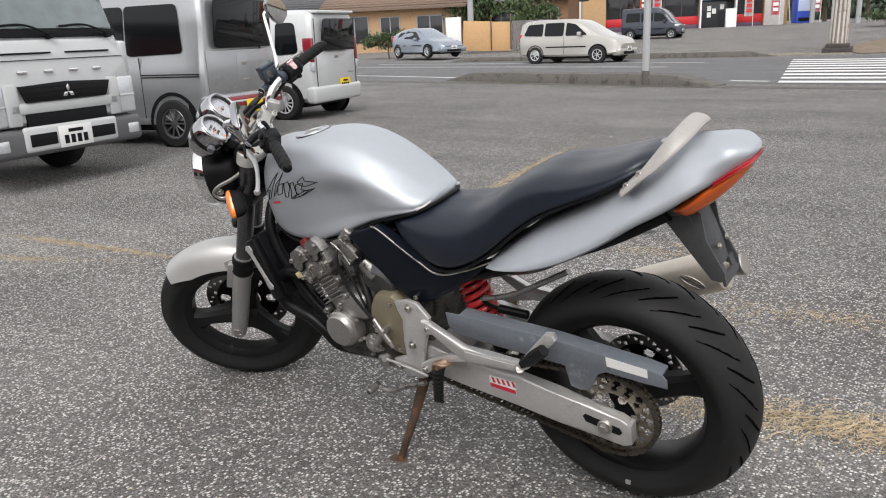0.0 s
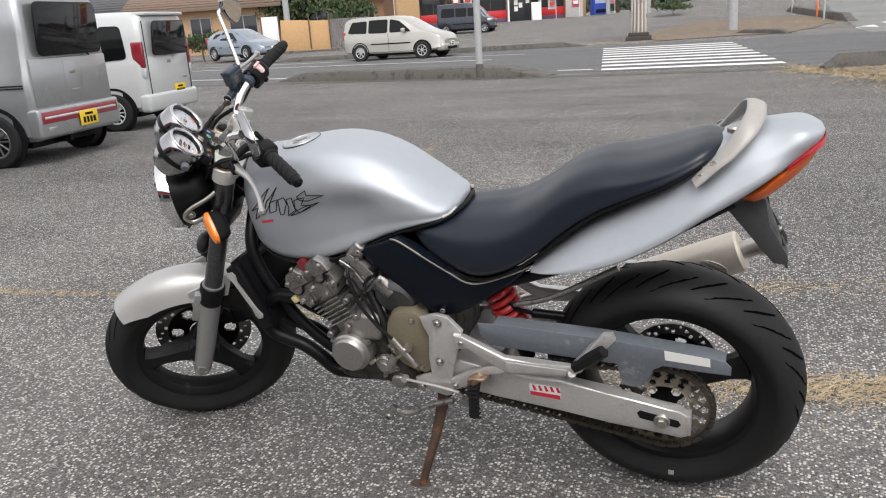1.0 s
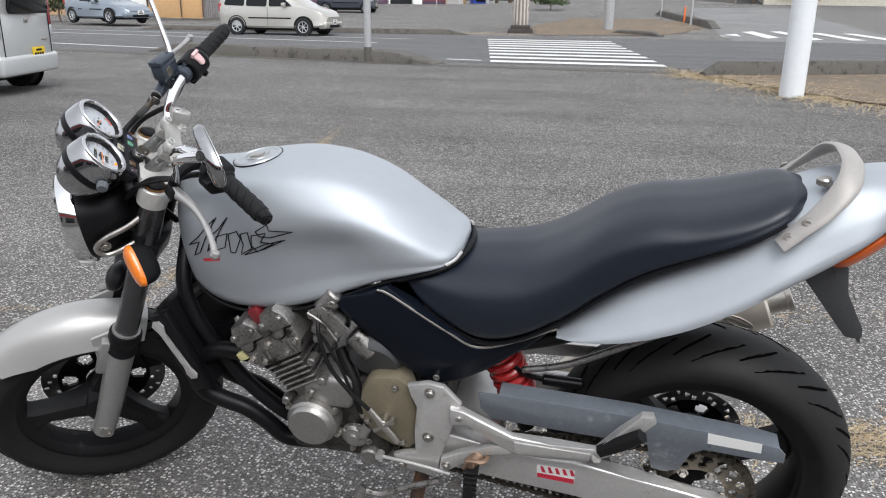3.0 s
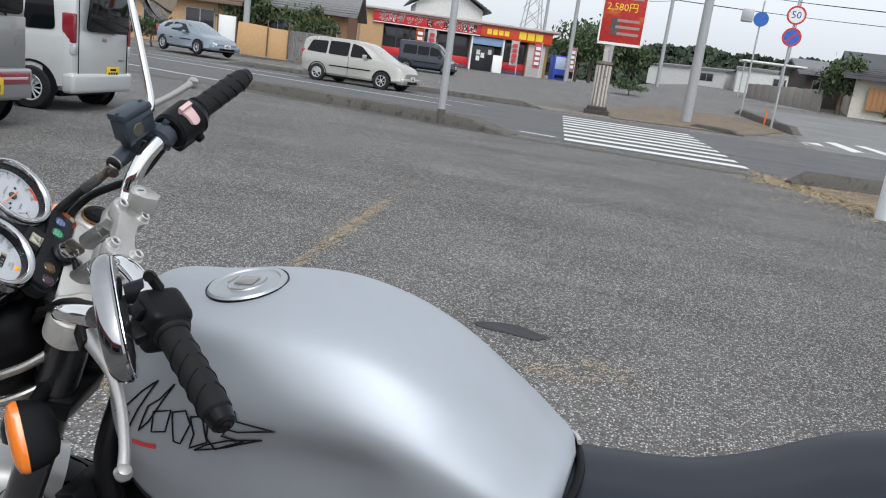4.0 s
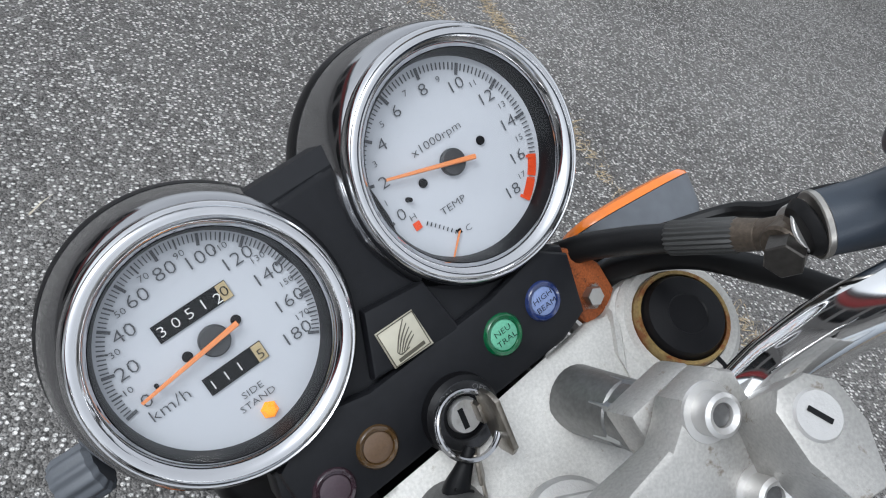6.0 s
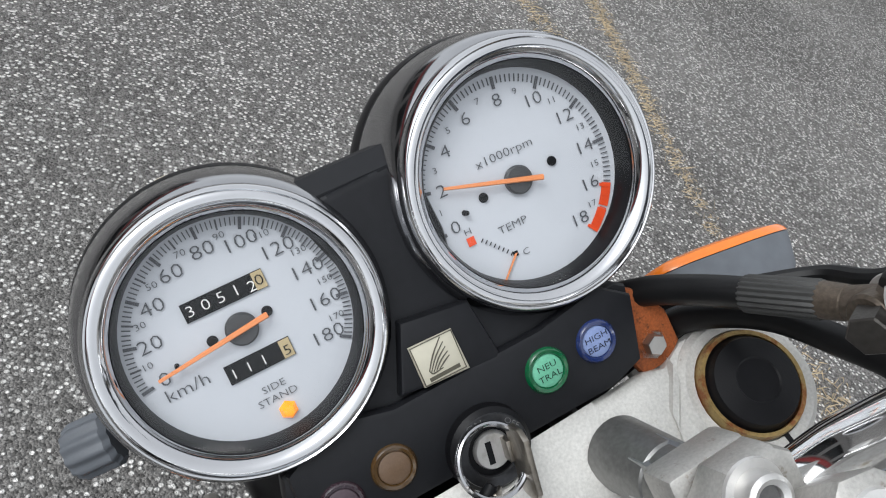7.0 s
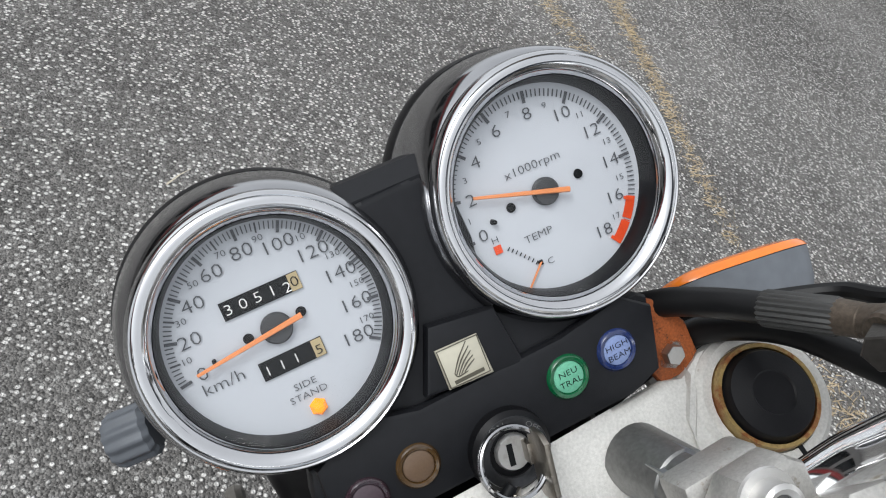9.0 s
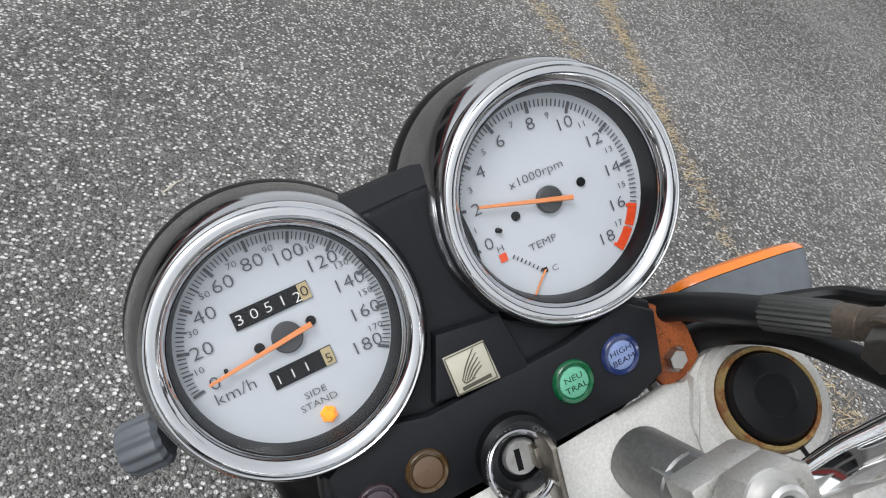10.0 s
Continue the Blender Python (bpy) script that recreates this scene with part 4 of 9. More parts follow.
each("side_rib", [moved(box(x - 0.0022, x + 0.0022, 0.160, 0.1695, 0.142, 0.178, 0.001), LEANF) for x in (-0.050, -0.039, 0.014, 0.025, 0.042)], ALUD, head)
part("coil_cap", moved(box(-0.016, 0.010, 0.112, 0.150, 0.215, 0.262, 0.005), LEANF), mat("dark_red_plug_cap", (0.16, 0.012, 0.016), 0.45, 0, 0.2, 60), head, "red plastic plug cap")
part("paint_mark", moved(box(0.068, 0.090, 0.150, 0.164, 0.170, 0.190, 0.003), LEANF), mat("yellow_tag", (0.55, 0.50, 0.25), 0.6), head, "pale yellow tag")
each("block_boss", [moved(merge(cyl((x, 0.140, z), (x, 0.167, z), 0.011, 0.009, 18, 0.002), cyl((x, 0.166, z), (x, 0.172, z), 0.006, seg=6)), LEANF) for x, z in ((-0.052, 0.060), (0.056, 0.050), (-0.060, 0.110))], ALUD, block, "cast bolt boss")
GC = (0.839, 0.0, 0.426)
gen = part("generator_cover", merge(cyl((GC[0], 0.12, GC[2]), (GC[0], 0.178, GC[2]), 0.0585, 0.0555, 44, 0.006), cyl((GC[0], 0.175, GC[2]), (GC[0], 0.190, GC[2]), 0.0515, 0.0485, 44, 0.004), moved(box(-0.055, 0.06, 0.09, 0.160, 0.0, 0.085, 0.022, 3), Matrix.Translation((0.80, 0, 0.455)))), mat("satin_generator_alloy", (0.33, 0.32, 0.305), 0.36, 0.75, 0.12, 40, 0.2, 900, wear=(0.20, 0.18, 0.16), wear_amount=0.1), bike, "round polished generator cover")
each("cover_bolt", [*[bolt((GC[0] + 0.0605 * math.cos(a), 0.160, GC[2] + 0.0605 * math.sin(a)), (0, 1, 0), 0.006, 0.008, False) for a in (0.5, 1.5, 2.6, 3.7, 4.9, 5.8)]], STEEL, gen)
cover = [(0.727, 0.516), (0.708, 0.549), (0.690, 0.558), (0.643, 0.562), (0.622, 0.545), (0.602, 0.47), (0.606, 0.398), (0.628, 0.368), (0.665, 0.374), (0.701, 0.393), (0.730, 0.430), (0.736, 0.475)]
sp = part("sprocket_cover", plate(cover, 0.10, 0.158, 0.016), BRONZE, bike, "bronze-painted sprocket cover")
each("cover_screw", [bolt((0.650, 0.158, 0.535), (0, 1, 0), 0.006, 0.004), bolt((0.642, 0.158, 0.392), (0, 1, 0), 0.006, 0.004), bolt((0.716, 0.158, 0.438), (0, 1, 0), 0.006, 0.004)], STEEL, sp)
part("clutch_arm", merge(cyl((0.676, 0.155, 0.454), (0.676, 0.184, 0.454), 0.012, seg=18, bevel=0.002), tube([(0.703, 0.176, 0.488), (0.676, 0.180, 0.454), (0.650, 0.180, 0.420)], [0.006, 0.0085, 0.0065], 10), tube([(0.694, 0.182, 0.436), (0.656, 0.182, 0.466)], 0.0052, 8, 3), cyl((0.645, 0.178, 0.412), (0.655, 0.179, 0.426), 0.0085, seg=6), cyl((0.652, 0.174, 0.470), (0.652, 0.190, 0.470), 0.007, seg=6)), STEEL, sp, "clutch release arm and cable end")
each("cable", [tube([(0.800, 0.10, 0.715), (0.800, 0.140, 0.700), (0.797, 0.168, 0.675), (0.790, 0.178, 0.640), (0.775, 0.180, 0.584), (0.739, 0.180, 0.529), (0.703, 0.178, 0.488)], 0.0046, 8), tube([(0.81, 0.11, 0.68), (0.80, 0.150, 0.65), (0.765, 0.155, 0.57), (0.748, 0.150, 0.50)], 0.0036, 8)], HOSE, bike, "black cables down the engine")
# carburettors
for i, y in enumerate((0.125, 0.042, -0.042, -0.125)):
    cb = part("carburettor", merge(moved(box(-0.03, 0.03, y - 0.028, y + 0.028, -0.035, 0.03, 0.01), pose(0.785, 0, 0.665, 0, -30, 0)), cyl((0.80, y, 0.69), (0.765, y, 0.735), 0.022, 0.02, 18, 0.004), cyl((0.80, y, 0.63), (0.795, y, 0.59), 0.02, 0.016, 14, 0.004), cyl((0.74, y, 0.64), (0.70, y, 0.60), 0.024, 0.028, 18, 0.003)), ALUD, bike)
    if i == 0:
        part("linkage", merge(*[bolt((x, y + 0.028, z), (0, 1, 0), 0.006, 0.006, False) for x, z in ((0.815, 0.69), (0.765, 0.65), (0.81, 0.635), (0.775, 0.70))], tube([(0.82, y + 0.034, 0.70), (0.79, y + 0.036, 0.68), (0.765, y + 0.034, 0.64)], 0.003, 6), plate([(0.821, 0.702), (0.79, 0.713), (0.765, 0.694), (0.735, 0.662), (0.768, 0.645), (0.779, 0.625), (0.806, 0.648)], y + 0.024, y + 0.029, 0.002)), ALUD, cb)
part("air_duct", cyl((0.70, 0.105, 0.585), (0.70, 0.135, 0.575), 0.062, 0.055, 24, 0.008), FLAP, bike, "grey plastic duct behind the carburettors")
# radiator and its stays
RM = Matrix.Translation((1.118, 0, 0.575)) @ pose(0, 0, 0, 0, 20, 0)
rad = part("radiator", moved(box(-0.018, 0.018, -0.151, 0.151, -0.105, 0.105, 0.004), RM), BLACK, bike, "black radiator")
each("side_tank", [moved(box(-0.022, 0.022, min(a, b), max(a, b), -0.10, 0.10, 0.008), RM) for a, b in ((-0.178, -0.149), (0.149, 0.178))], BLACK, rad)
part("core_fins", moved(merge(*[box(0.0185, 0.0205, -0.148, 0.148, z, z + 0.003) for z in (-0.095 + 0.0075 * k for k in range(26))]), RM), ALUD, rad)
part("stay", moved(plate([(0.014, 0.085), (0.004, 0.096), (-0.010, 0.092), (-0.014, 0.075), (-0.006, 0.055), (-0.007, -0.06), (-0.012, -0.085), (-0.004, -0.096), (0.010, -0.092), (0.013, -0.075), (0.008, -0.055), (0.008, 0.06)], 0.180, 0.185, 0.0015), RM @ pose(0.0, 0, 0.012, 0, 6, 0) @ Matrix.Diagonal((1, 1, 0.8, 1))), ALU, rad, "bare alloy radiator stay")
each("coolant_hose", [cyl((1.13, 0.05, 0.68), (1.12, 0.05, 0.70), 0.018, seg=18, bevel=0.003), tube([(1.13, 0.10, 0.66), (1.08, 0.07, 0.69), (0.98, 0.05, 0.70)], 0.016, 10), tube([(1.105, 0.150, 0.505), (1.100, 0.140, 0.480), (1.092, 0.120, 0.465)], 0.015, 10)], HOSE, rad)
# exhaust headers: four black pipes gathering below
for y in (0.13, 0.045, -0.045, -0.13):
    q = 0.55 * y
    part("header_pipe", tube([(0.985, y, 0.560), (1.055, y, 0.560), (1.105, y, 0.520), (1.120, y, 0.474), (1.106, y * 0.98, 0.438), (1.066, y * 0.95, 0.416), (1.020, y * 0.92, 0.397), (0.978, y * 0.88, 0.360), (0.944, y * 0.84, 0.320), (0.905, q * 1.4, 0.306), (0.80, q, 0.292), (0.70, q * 0.7, 0.288)], 0.0195, 14, 5), BLACK, bike, "black exhaust header pipe")
part("collector", tube([(0.74, 0, 0.292), (0.62, -0.03, 0.288), (0.55, -0.08, 0.285)], [0.034, 0.032, 0.028], 16), BLACK, bike)
pump = part("water_pump", merge(cyl((0.757, 0.10, 0.377), (0.757, 0.148, 0.375), 0.034, 0.030, 28, 0.006), cyl((0.757, 0.146, 0.375), (0.757, 0.156, 0.375), 0.022, 0.016, 24, 0.004), tube([(0.757, 0.135, 0.377), (0.738, 0.145, 0.387), (0.722, 0.140, 0.412)], 0.0125, 12)), MATS["satin_generator_alloy"], bike, "alloy water pump cover")
each("pump_bolt", [bolt((0.757 + 0.034 * math.cos(a), 0.144, 0.376 + 0.034 * math.sin(a)), (0, 1, 0), 0.005, 0.007, False) for a in (0.4, 2.0, 3.4, 4.9)], STEEL, pump)
part("pump_hose", tube([(0.724, 0.140, 0.430), (0.735, 0.142, 0.480), (0.752, 0.130, 0.530), (0.78, 0.11, 0.585)], 0.0125, 14), HOSE, pump, "black coolant hose")
part("hose_clip", cyl((0.7255, 0.140, 0.440), (0.7285, 0.1405, 0.452), 0.0140, seg=20, bevel=0.001), STEEL, pump)
part("wire_connector", box(0.676, 0.706, 0.122, 0.136, 0.540, 0.550, 0.002), mat("yellow_tag", (0.55, 0.50, 0.25), 0.6), bike, "yellow plastic wire connector")
sump = part("sump", merge(plate([(0.64, 0.31), (0.655, 0.276), (0.714, 0.270), (0.778, 0.278), (0.835, 0.311), (0.80, 0.345), (0.66, 0.345)], 0.02, 0.10, 0.006), cyl((0.725, 0.08, 0.33), (0.725, 0.150, 0.325), 0.03, 0.022, 16, 0.004)), ALUD, bike, "finned sump and gear shaft boss")
each("sump_bolt", [bolt((x, 0.10, 0.292), (0, 1, 0), 0.006, 0.006, False) for x in (0.67, 0.72, 0.77)], STEEL, sump)
each("sump_fin", [cyl((x, 0.02, 0.276), (x, 0.098, 0.276), 0.007, seg=10) for x in (0.68, 0.70, 0.72, 0.74, 0.76)], ALUD, sump)

# rider's foot bracket, left and right
pl_out = [(0.620, 0.556), (0.576, 0.568), (0.544, 0.562), (0.510, 0.523), (0.520, 0.488), (0.543, 0.424), (0.558, 0.370), (0.566, 0.322), (0.580, 0.318), (0.655, 0.337), (0.661, 0.365), (0.640, 0.374), (0.612, 0.383), (0.612, 0.433), (0.603, 0.503), (0.614, 0.531)]
arm2 = [(0.530, 0.520), (0.505, 0.516), (0.405, 0.466), (0.330, 0.462), (0.242, 0.460), (0.198, 0.515), (0.162, 0.558), (0.140, 0.560), (0.134, 0.545), (0.150, 0.525), (0.217, 0.447), (0.248, 0.430), (0.330, 0.426), (0.398, 0.422), (0.436, 0.442), (0.498, 0.484), (0.530, 0.478)]
arm3 = [(0.560, 0.345), (0.542, 0.350), (0.456, 0.408), (0.400, 0.421), (0.420, 0.441), (0.450, 0.434), (0.515, 0.404), (0.555, 0.380)]
for s in (1, -1):
    pb = part("foot_bracket", plate(pl_out, s * 0.155, s * 0.172, 0.005), ALU, bike, "cast aluminium foot bracket")
    part("pillion_arm", plate(arm2, s * 0.162, s * 0.184, 0.005), ALU, pb, "cast pillion footrest arm")
    part("lower_arm", plate(arm3, s * 0.162, s * 0.182, 0.005), ALU, pb, "lower brace of the footrest arm")
    part("arm_rib", plate([(0.400, 0.458), (0.330, 0.455), (0.250, 0.453), (0.250, 0.438), (0.330, 0.434), (0.400, 0.430)], s * 0.1835, s * 0.1865, 0.0012), ALU, pb)
    each("bracket_bolt", [*[bolt((x, s * 0.172, z), (0, s, 0), 0.0085, 0.008) for x, z in ((0.572, 0.545), (0.582, 0.428), (0.643, 0.344))], *[bolt((x, s * 0.183, z), (0, s, 0), 0.0065, 0.006) for x, z in ((0.512, 0.500), (0.543, 0.366))]], STEEL, pb)
    part("pillion_footrest", merge(tube([(0.232, s * 0.176, 0.456), (0.195, s * 0.186, 0.490), (0.158, s * 0.194, 0.524)], [0.0135, 0.0165, 0.0150], 6), tube([(0.245, s * 0.17, 0.442), (0.16, s * 0.19, 0.518)], 0.010, 8)), GRIP, pb, "folded rubber pillion footrest")
    part("hinge", merge(cyl((0.252, s * 0.165, 0.425), (0.238, s * 0.185, 0.445), 0.012, seg=12, bevel=0.002)), ALUD, pb)
    rib = [moved(box(-0.014, 0.014, -0.005, 0.005, -0.0012, 0.0012, 0.001, 1), Matrix.Translation((0.487, s * (0.212 + 0.0), 0.388 - 0.013 * k))) for k in range(8)]
    part("rider_footrest", merge(tube([(0.478, s * 0.175, 0.405), (0.486, s * 0.198, 0.375), (0.492, s * 0.21, 0.298)], [0.011, 0.0145, 0.0135], 10), *rib), GRIP, pb, "black rubber rider's footrest")
    part("footrest_hinge", merge(cyl((0.468, s * 0.165, 0.40), (0.490, s * 0.205, 0.402), 0.013, seg=12, bevel=0.002), tube([(0.455, s * 0.17, 0.40), (0.46, s * 0.205, 0.412), (0.49, s * 0.205, 0.41), (0.50, s * 0.20, 0.385)], 0.005, 8)), mat("tarnished_brass_zinc", (0.35, 0.24, 0.17), 0.5, 0.7, 0.25, 60), pb)
part("gear_rod", merge(tube([(0.690, 0.176, 0.362), (0.62, 0.180, 0.357), (0.535, 0.186, 0.348)], 0.0040, 10), cyl((0.690, 0.166, 0.362), (0.690, 0.182, 0.362), 0.009, seg=12)), ALU, bike, "bright gear linkage rod")
part("gear_lever", merge(tube([(0.56, 0.172, 0.310), (0.63, 0.178, 0.285), (0.69, 0.182, 0.255), (0.735, 0.184, 0.262)], 0.0075, 10), cyl((0.735, 0.178, 0.265), (0.735, 0.225, 0.265), 0.011, seg=12, bevel=0.003), cyl((0.525, 0.172, 0.318), (0.525, 0.188, 0.318), 0.012, seg=12)), ALUD, bike, "gear lever with a rubber toe piece")
# side stand
stand = part("side_stand", merge(tube([(0.612, 0.10, 0.29), (0.622, 0.128, 0.235), (0.640, 0.165, 0.155), (0.662, 0.203, 0.075), (0.672, 0.221, 0.040)], [0.017, 0.016, 0.013, 0.011, 0.010], 12)), mat("rusty_stand_steel", (0.09, 0.06, 0.045), 0.7, 0.5, 0.4, 40, 0.4, 500, wear=(0.20, 0.09, 0.04), wear_amount=0.4), bike, "rusty side stand")
foot = lathe([(0, 0.006), (0.02, 0.006), (0.023, 0.003), (0.023, -0.003), (0, -0.004)], 20, Matrix.Translation((0.676, 0.224, 0.0405)) @ pose(0, 0, 0, 11, 0, 0) @ Matrix.Diagonal((1.3, 0.9, 1, 1)))
part("foot_pad", foot, MATS["rusty_stand_steel"], stand)
part("spring", tube([(0.62, 0.11, 0.29), (0.628, 0.14, 0.22), (0.645, 0.165, 0.165)], 0.006, 8), STEEL, stand)
part("bracket", box(0.595, 0.635, 0.07, 0.115, 0.265, 0.315, 0.005), BLACK, stand)


# ---- front end, turned with the steering ----
FX = 0.033
CX, CY = 0.040, 0.0990
for s in (1, -1):
    leg = part("fork_leg", S(tube([(FX, s * 0.093, -0.47), (FX, s * 0.093, -0.52), (FX, s * 0.093, -0.62), (FX - 0.002, s * 0.092, -0.76), (FX, s * 0.090, -0.826)], [0.031, 0.031, 0.030, 0.028, 0.026], 24, 4), cyl((FX, s * 0.062, -0.800), (FX, s * 0.118, -0.800), 0.017, seg=16, bevel=0.003), moved(box(-0.02, 0.02, -0.012, 0.012, -0.05, 0.05, 0.005), Matrix.Translation((FX + 0.028, s * 0.093, -0.56)))), FORKG, bike, "grey fork leg")
    # A chrome tube; the darkness it would mirror is painted as base colour.
    part("fork_tube", S(cyl((FX, s * 0.093, -0.50), (FX, s * 0.093, -0.240), 0.0255, seg=28)), mat("dark_fork_tube", (0.105, 0.105, 0.11), 0.24, 0.85, 0.15, 20), leg, "upper fork tube, dark reflection put into its colour")
    part("fork_cover", S(cyl((FX, s * 0.093, -0.245), (FX + 0.004, s * 0.096, -0.09), 0.0262, seg=28, bevel=0.002)), mat("dark_fork_tube", (0.105, 0.105, 0.11), 0.24, 0.85, 0.15, 20), leg, "upper fork tube, dark reflection put into its colour")
    part("dust_seal", S(lathe([(0.026, -0.475), (0.034, -0.475), (0.036, -0.480), (0.036, -0.497), (0.032, -0.503), (0.032, -0.53), (0.034, -0.535), (0.031, -0.54)], 28, Matrix.Translation((FX, s * 0.093, 0)))), PLASTIC, leg, "black dust seal")
    part("pinch_bolt", S(bolt((FX - 0.01, s * 0.118, -0.81), (0, s, 0), 0.007, 0.006), cyl((FX, s * 0.117, -0.800), (FX, s * 0.122, -0.800), 0.012, seg=6)), STEEL, leg)
    fc = part("fork_cap", S(lathe([(0.0, -0.0598), (0.0085, -0.0598), (0.0092, -0.0592), (0.0172, -0.0605), (0.0192, -0.0645), (0.0195, -0.075)], 40, Matrix.Translation((CX, s * CY, 0)))), BLACK, bike, "black fork cap")
    part("rust_ring", S(lathe([(0.0192, -0.075), (0.0196, -0.0635), (0.0212, -0.0632), (0.0219, -0.066), (0.0219, -0.078)], 40, Matrix.Translation((CX, s * CY, 0)))), mat("rust_and_brass", (0.30, 0.21, 0.08), 0.55, 0.4, 0.3, 140, 0.4, 800, wear=(0.20, 0.07, 0.02), wear_amount=0.7), fc, "rusty brass ring")


def xy_plate(outline, z0, z1, bevel=0.003):
    return moved(plate([(x, y) for x, y in outline], z0, z1, bevel), Matrix(((1, 0, 0, 0), (0, 0, 1, 0), (0, 1, 0, 0), (0, 0, 0, 1))))


# top bridge
half = [(0.065, 0.0), (0.0655, 0.04), (0.0660, 0.066), (0.0635, 0.074), (0.0690, 0.086), (0.0690, 0.104), (0.0600, 0.120), (0.0470, 0.1285), (0.0320, 0.1285), (0.0180, 0.1205), (0.0085, 0.106), (-0.002, 0.088), (-0.010, 0.066), (-0.016, 0.044), (-0.018, 0.018)]
outl = half + [(x, -y) for x, y in reversed(half[1:])]
bridge = part("top_bridge", S(xy_plate(outl, -0.099, -0.069, 0.005), *[lathe([(0.0215, -0.0745), (0.0225, -0.0668), (0.0262, -0.0665), (0.0288, -0.0690), (0.0300, -0.078), (0.0300, -0.106)], 40, Matrix.Translation((CX, s * CY, 0))) for s in (1, -1)], *[rings([[Vector((x - dx, s * (y - dy), z)) for dx, dy, z in ((0.0, 0.0, -0.0705), (0.004, 0.0015, -0.0668), (0.010, 0.003, -0.0668), (0.015, 0.004, -0.0705))] for x, y in ((0.0655, 0.078), (0.050, 0.066), (0.030, 0.062), (0.014, 0.066))]) for s in (1, -1)]), BRIDGE, bike, "bare cast alloy top bridge")
part("stem_nut", S(cyl((0.010, 0, -0.069), (0.010, 0, -0.062), 0.0205, seg=28, bevel=0.002), cyl((0.010, 0, -0.063), (0.010, 0, -0.054), 0.0150, seg=6, bevel=0.001)), ALU, bridge, "dull steel stem nut")
each("clamp_slot", [S(q_) for q_ in [*[box(0.006, 0.0185, s * CY - 0.0010, s * CY + 0.0010, -0.10, -0.0662) for s in (1, -1)]]], INK, bridge)
part("lower_bridge", S(xy_plate([(0.06, 0.0), (0.064, 0.09), (0.05, 0.125), (0.012, 0.125), (-0.02, 0.06), (-0.03, 0.0), (-0.02, -0.06), (0.012, -0.125), (0.05, -0.125), (0.064, -0.09)], -0.245, -0.205, 0.006), cyl((0, 0, -0.24), (0, 0, -0.09), 0.028, seg=20)), BLACK, bike)
# handlebar risers and clamp
CLM = TOP @ Matrix.Translation((0.0066, 0.002, -0.0075)) @ pose(0, 0, 0, 0, -22, 0)


def Cl(*bms):
    return moved(merge(*bms), CLM)


for s in (1, -1):
    rs = part("riser", U(cyl((0.0450, s * 0.0350, -0.074), (0.0290, s * 0.0370, -0.046), 0.0142, 0.0132, 28, 0.001), tube([(0.0290, s * 0.0370, -0.046), (0.0170, s * 0.0385, -0.027), (0.0120, s * 0.0390, -0.020)], [0.0128, 0.0140, 0.0150], 24, 3)), mat("grey_riser_alloy", (0.22, 0.22, 0.215), 0.42, 0.75, 0.25, 120, 0.3, 1800), bridge, "cast alloy handlebar riser")
    part("hex_nut", U(cyl((0.0335, s * 0.0364, -0.0540), (0.0255, s * 0.0374, -0.0400), 0.0136, 0.0136, 6, 0.0006)), mat("zinc_plated_riser", (0.46, 0.47, 0.47), 0.30, 0.85, 0.12, 90, 0.15, 1200), rs, "bright plated hexagon")
wing = [(0.0245, 0.050), (0.0205, 0.0545), (-0.0205, 0.0545), (-0.0245, 0.050), (-0.0245, 0.036), (-0.0190, 0.0275), (-0.0135, 0.020), (-0.0115, 0.0)]
front_e = [(0.0150, 0.0), (0.0150, 0.021), (0.0190, 0.0275), (0.0245, 0.034)]
top_out = front_e + wing[:-1] + [(-0.0115, 0.0)] + [(x, -y) for x, y in reversed(wing[:-1])] + [(x, -y) for x, y in reversed(front_e[1:])]
topc = part("bar_clamp", Cl(xy_plate(top_out, -0.0095, 0.0072, 0.0022), *[moved(box(-0.0235, 0.0235, -0.0150, 0.0150, -0.0290, -0.0108, 0.0030, 2), pose(0, s * 0.0385, 0, 0, 0, 0)) for s in (1, -1)]), CLAMP, bike, "sand-cast alloy handlebar clamp")
for x in (0.0165, -0.0165):
    for s in (1, -1):
        cb_ = part("clamp_bolt", Cl(lathe([(0.0038, 0.0020), (0.0039, 0.0062), (0.0056, 0.0072), (0.0070, 0.0064), (0.0071, 0.0), (0.0096, -0.0002), (0.0100, -0.0012)], 28, Matrix.Translation((x, s * 0.0385, 0.0078)))), ALU, topc, "bright socket-head bolt")
        part("socket", Cl(lathe([(0, 0.0048), (0.0040, 0.0048)], 6, Matrix.Translation((x, s * 0.0385, 0.0078)))), mat("socket_steel", (0.16, 0.16, 0.16), 0.4, 0.8, 0.3, 120), cb_, "dark hexagon socket")

# handlebar
RB = [(0.0103, -0.03, -0.0168), (0.0105, -0.055, -0.0150), (0.0125, -0.0735, -0.003), (0.0115, -0.089, 0.020), (0.005, -0.109, 0.041), (-0.006, -0.132, 0.054), (-0.020, -0.160, 0.064), (-0.060, -0.226, 0.079), (-0.1115, -0.3137, 0.0968)]
LB = [(0.0103, 0.03, -0.0168), (0.0105, 0.055, -0.0150), (0.0125, 0.0735, -0.003), (0.0115, 0.090, 0.022), (0.004, 0.117, 0.045), (-0.008, 0.143, 0.058), (-0.024, 0.178, 0.067), (-0.057, 0.250, 0.078), (-0.1025, 0.3455, 0.0895)]
bar = part("handlebar", U(tube(RB, 0.0112, 18, 8), tube(LB, 0.0112, 18, 8), cyl((0.0103, -0.035, -0.0168), (0.0103, 0.035, -0.0168), 0.0112, seg=18)), CHROME, bike, "chromed one-piece handlebar")


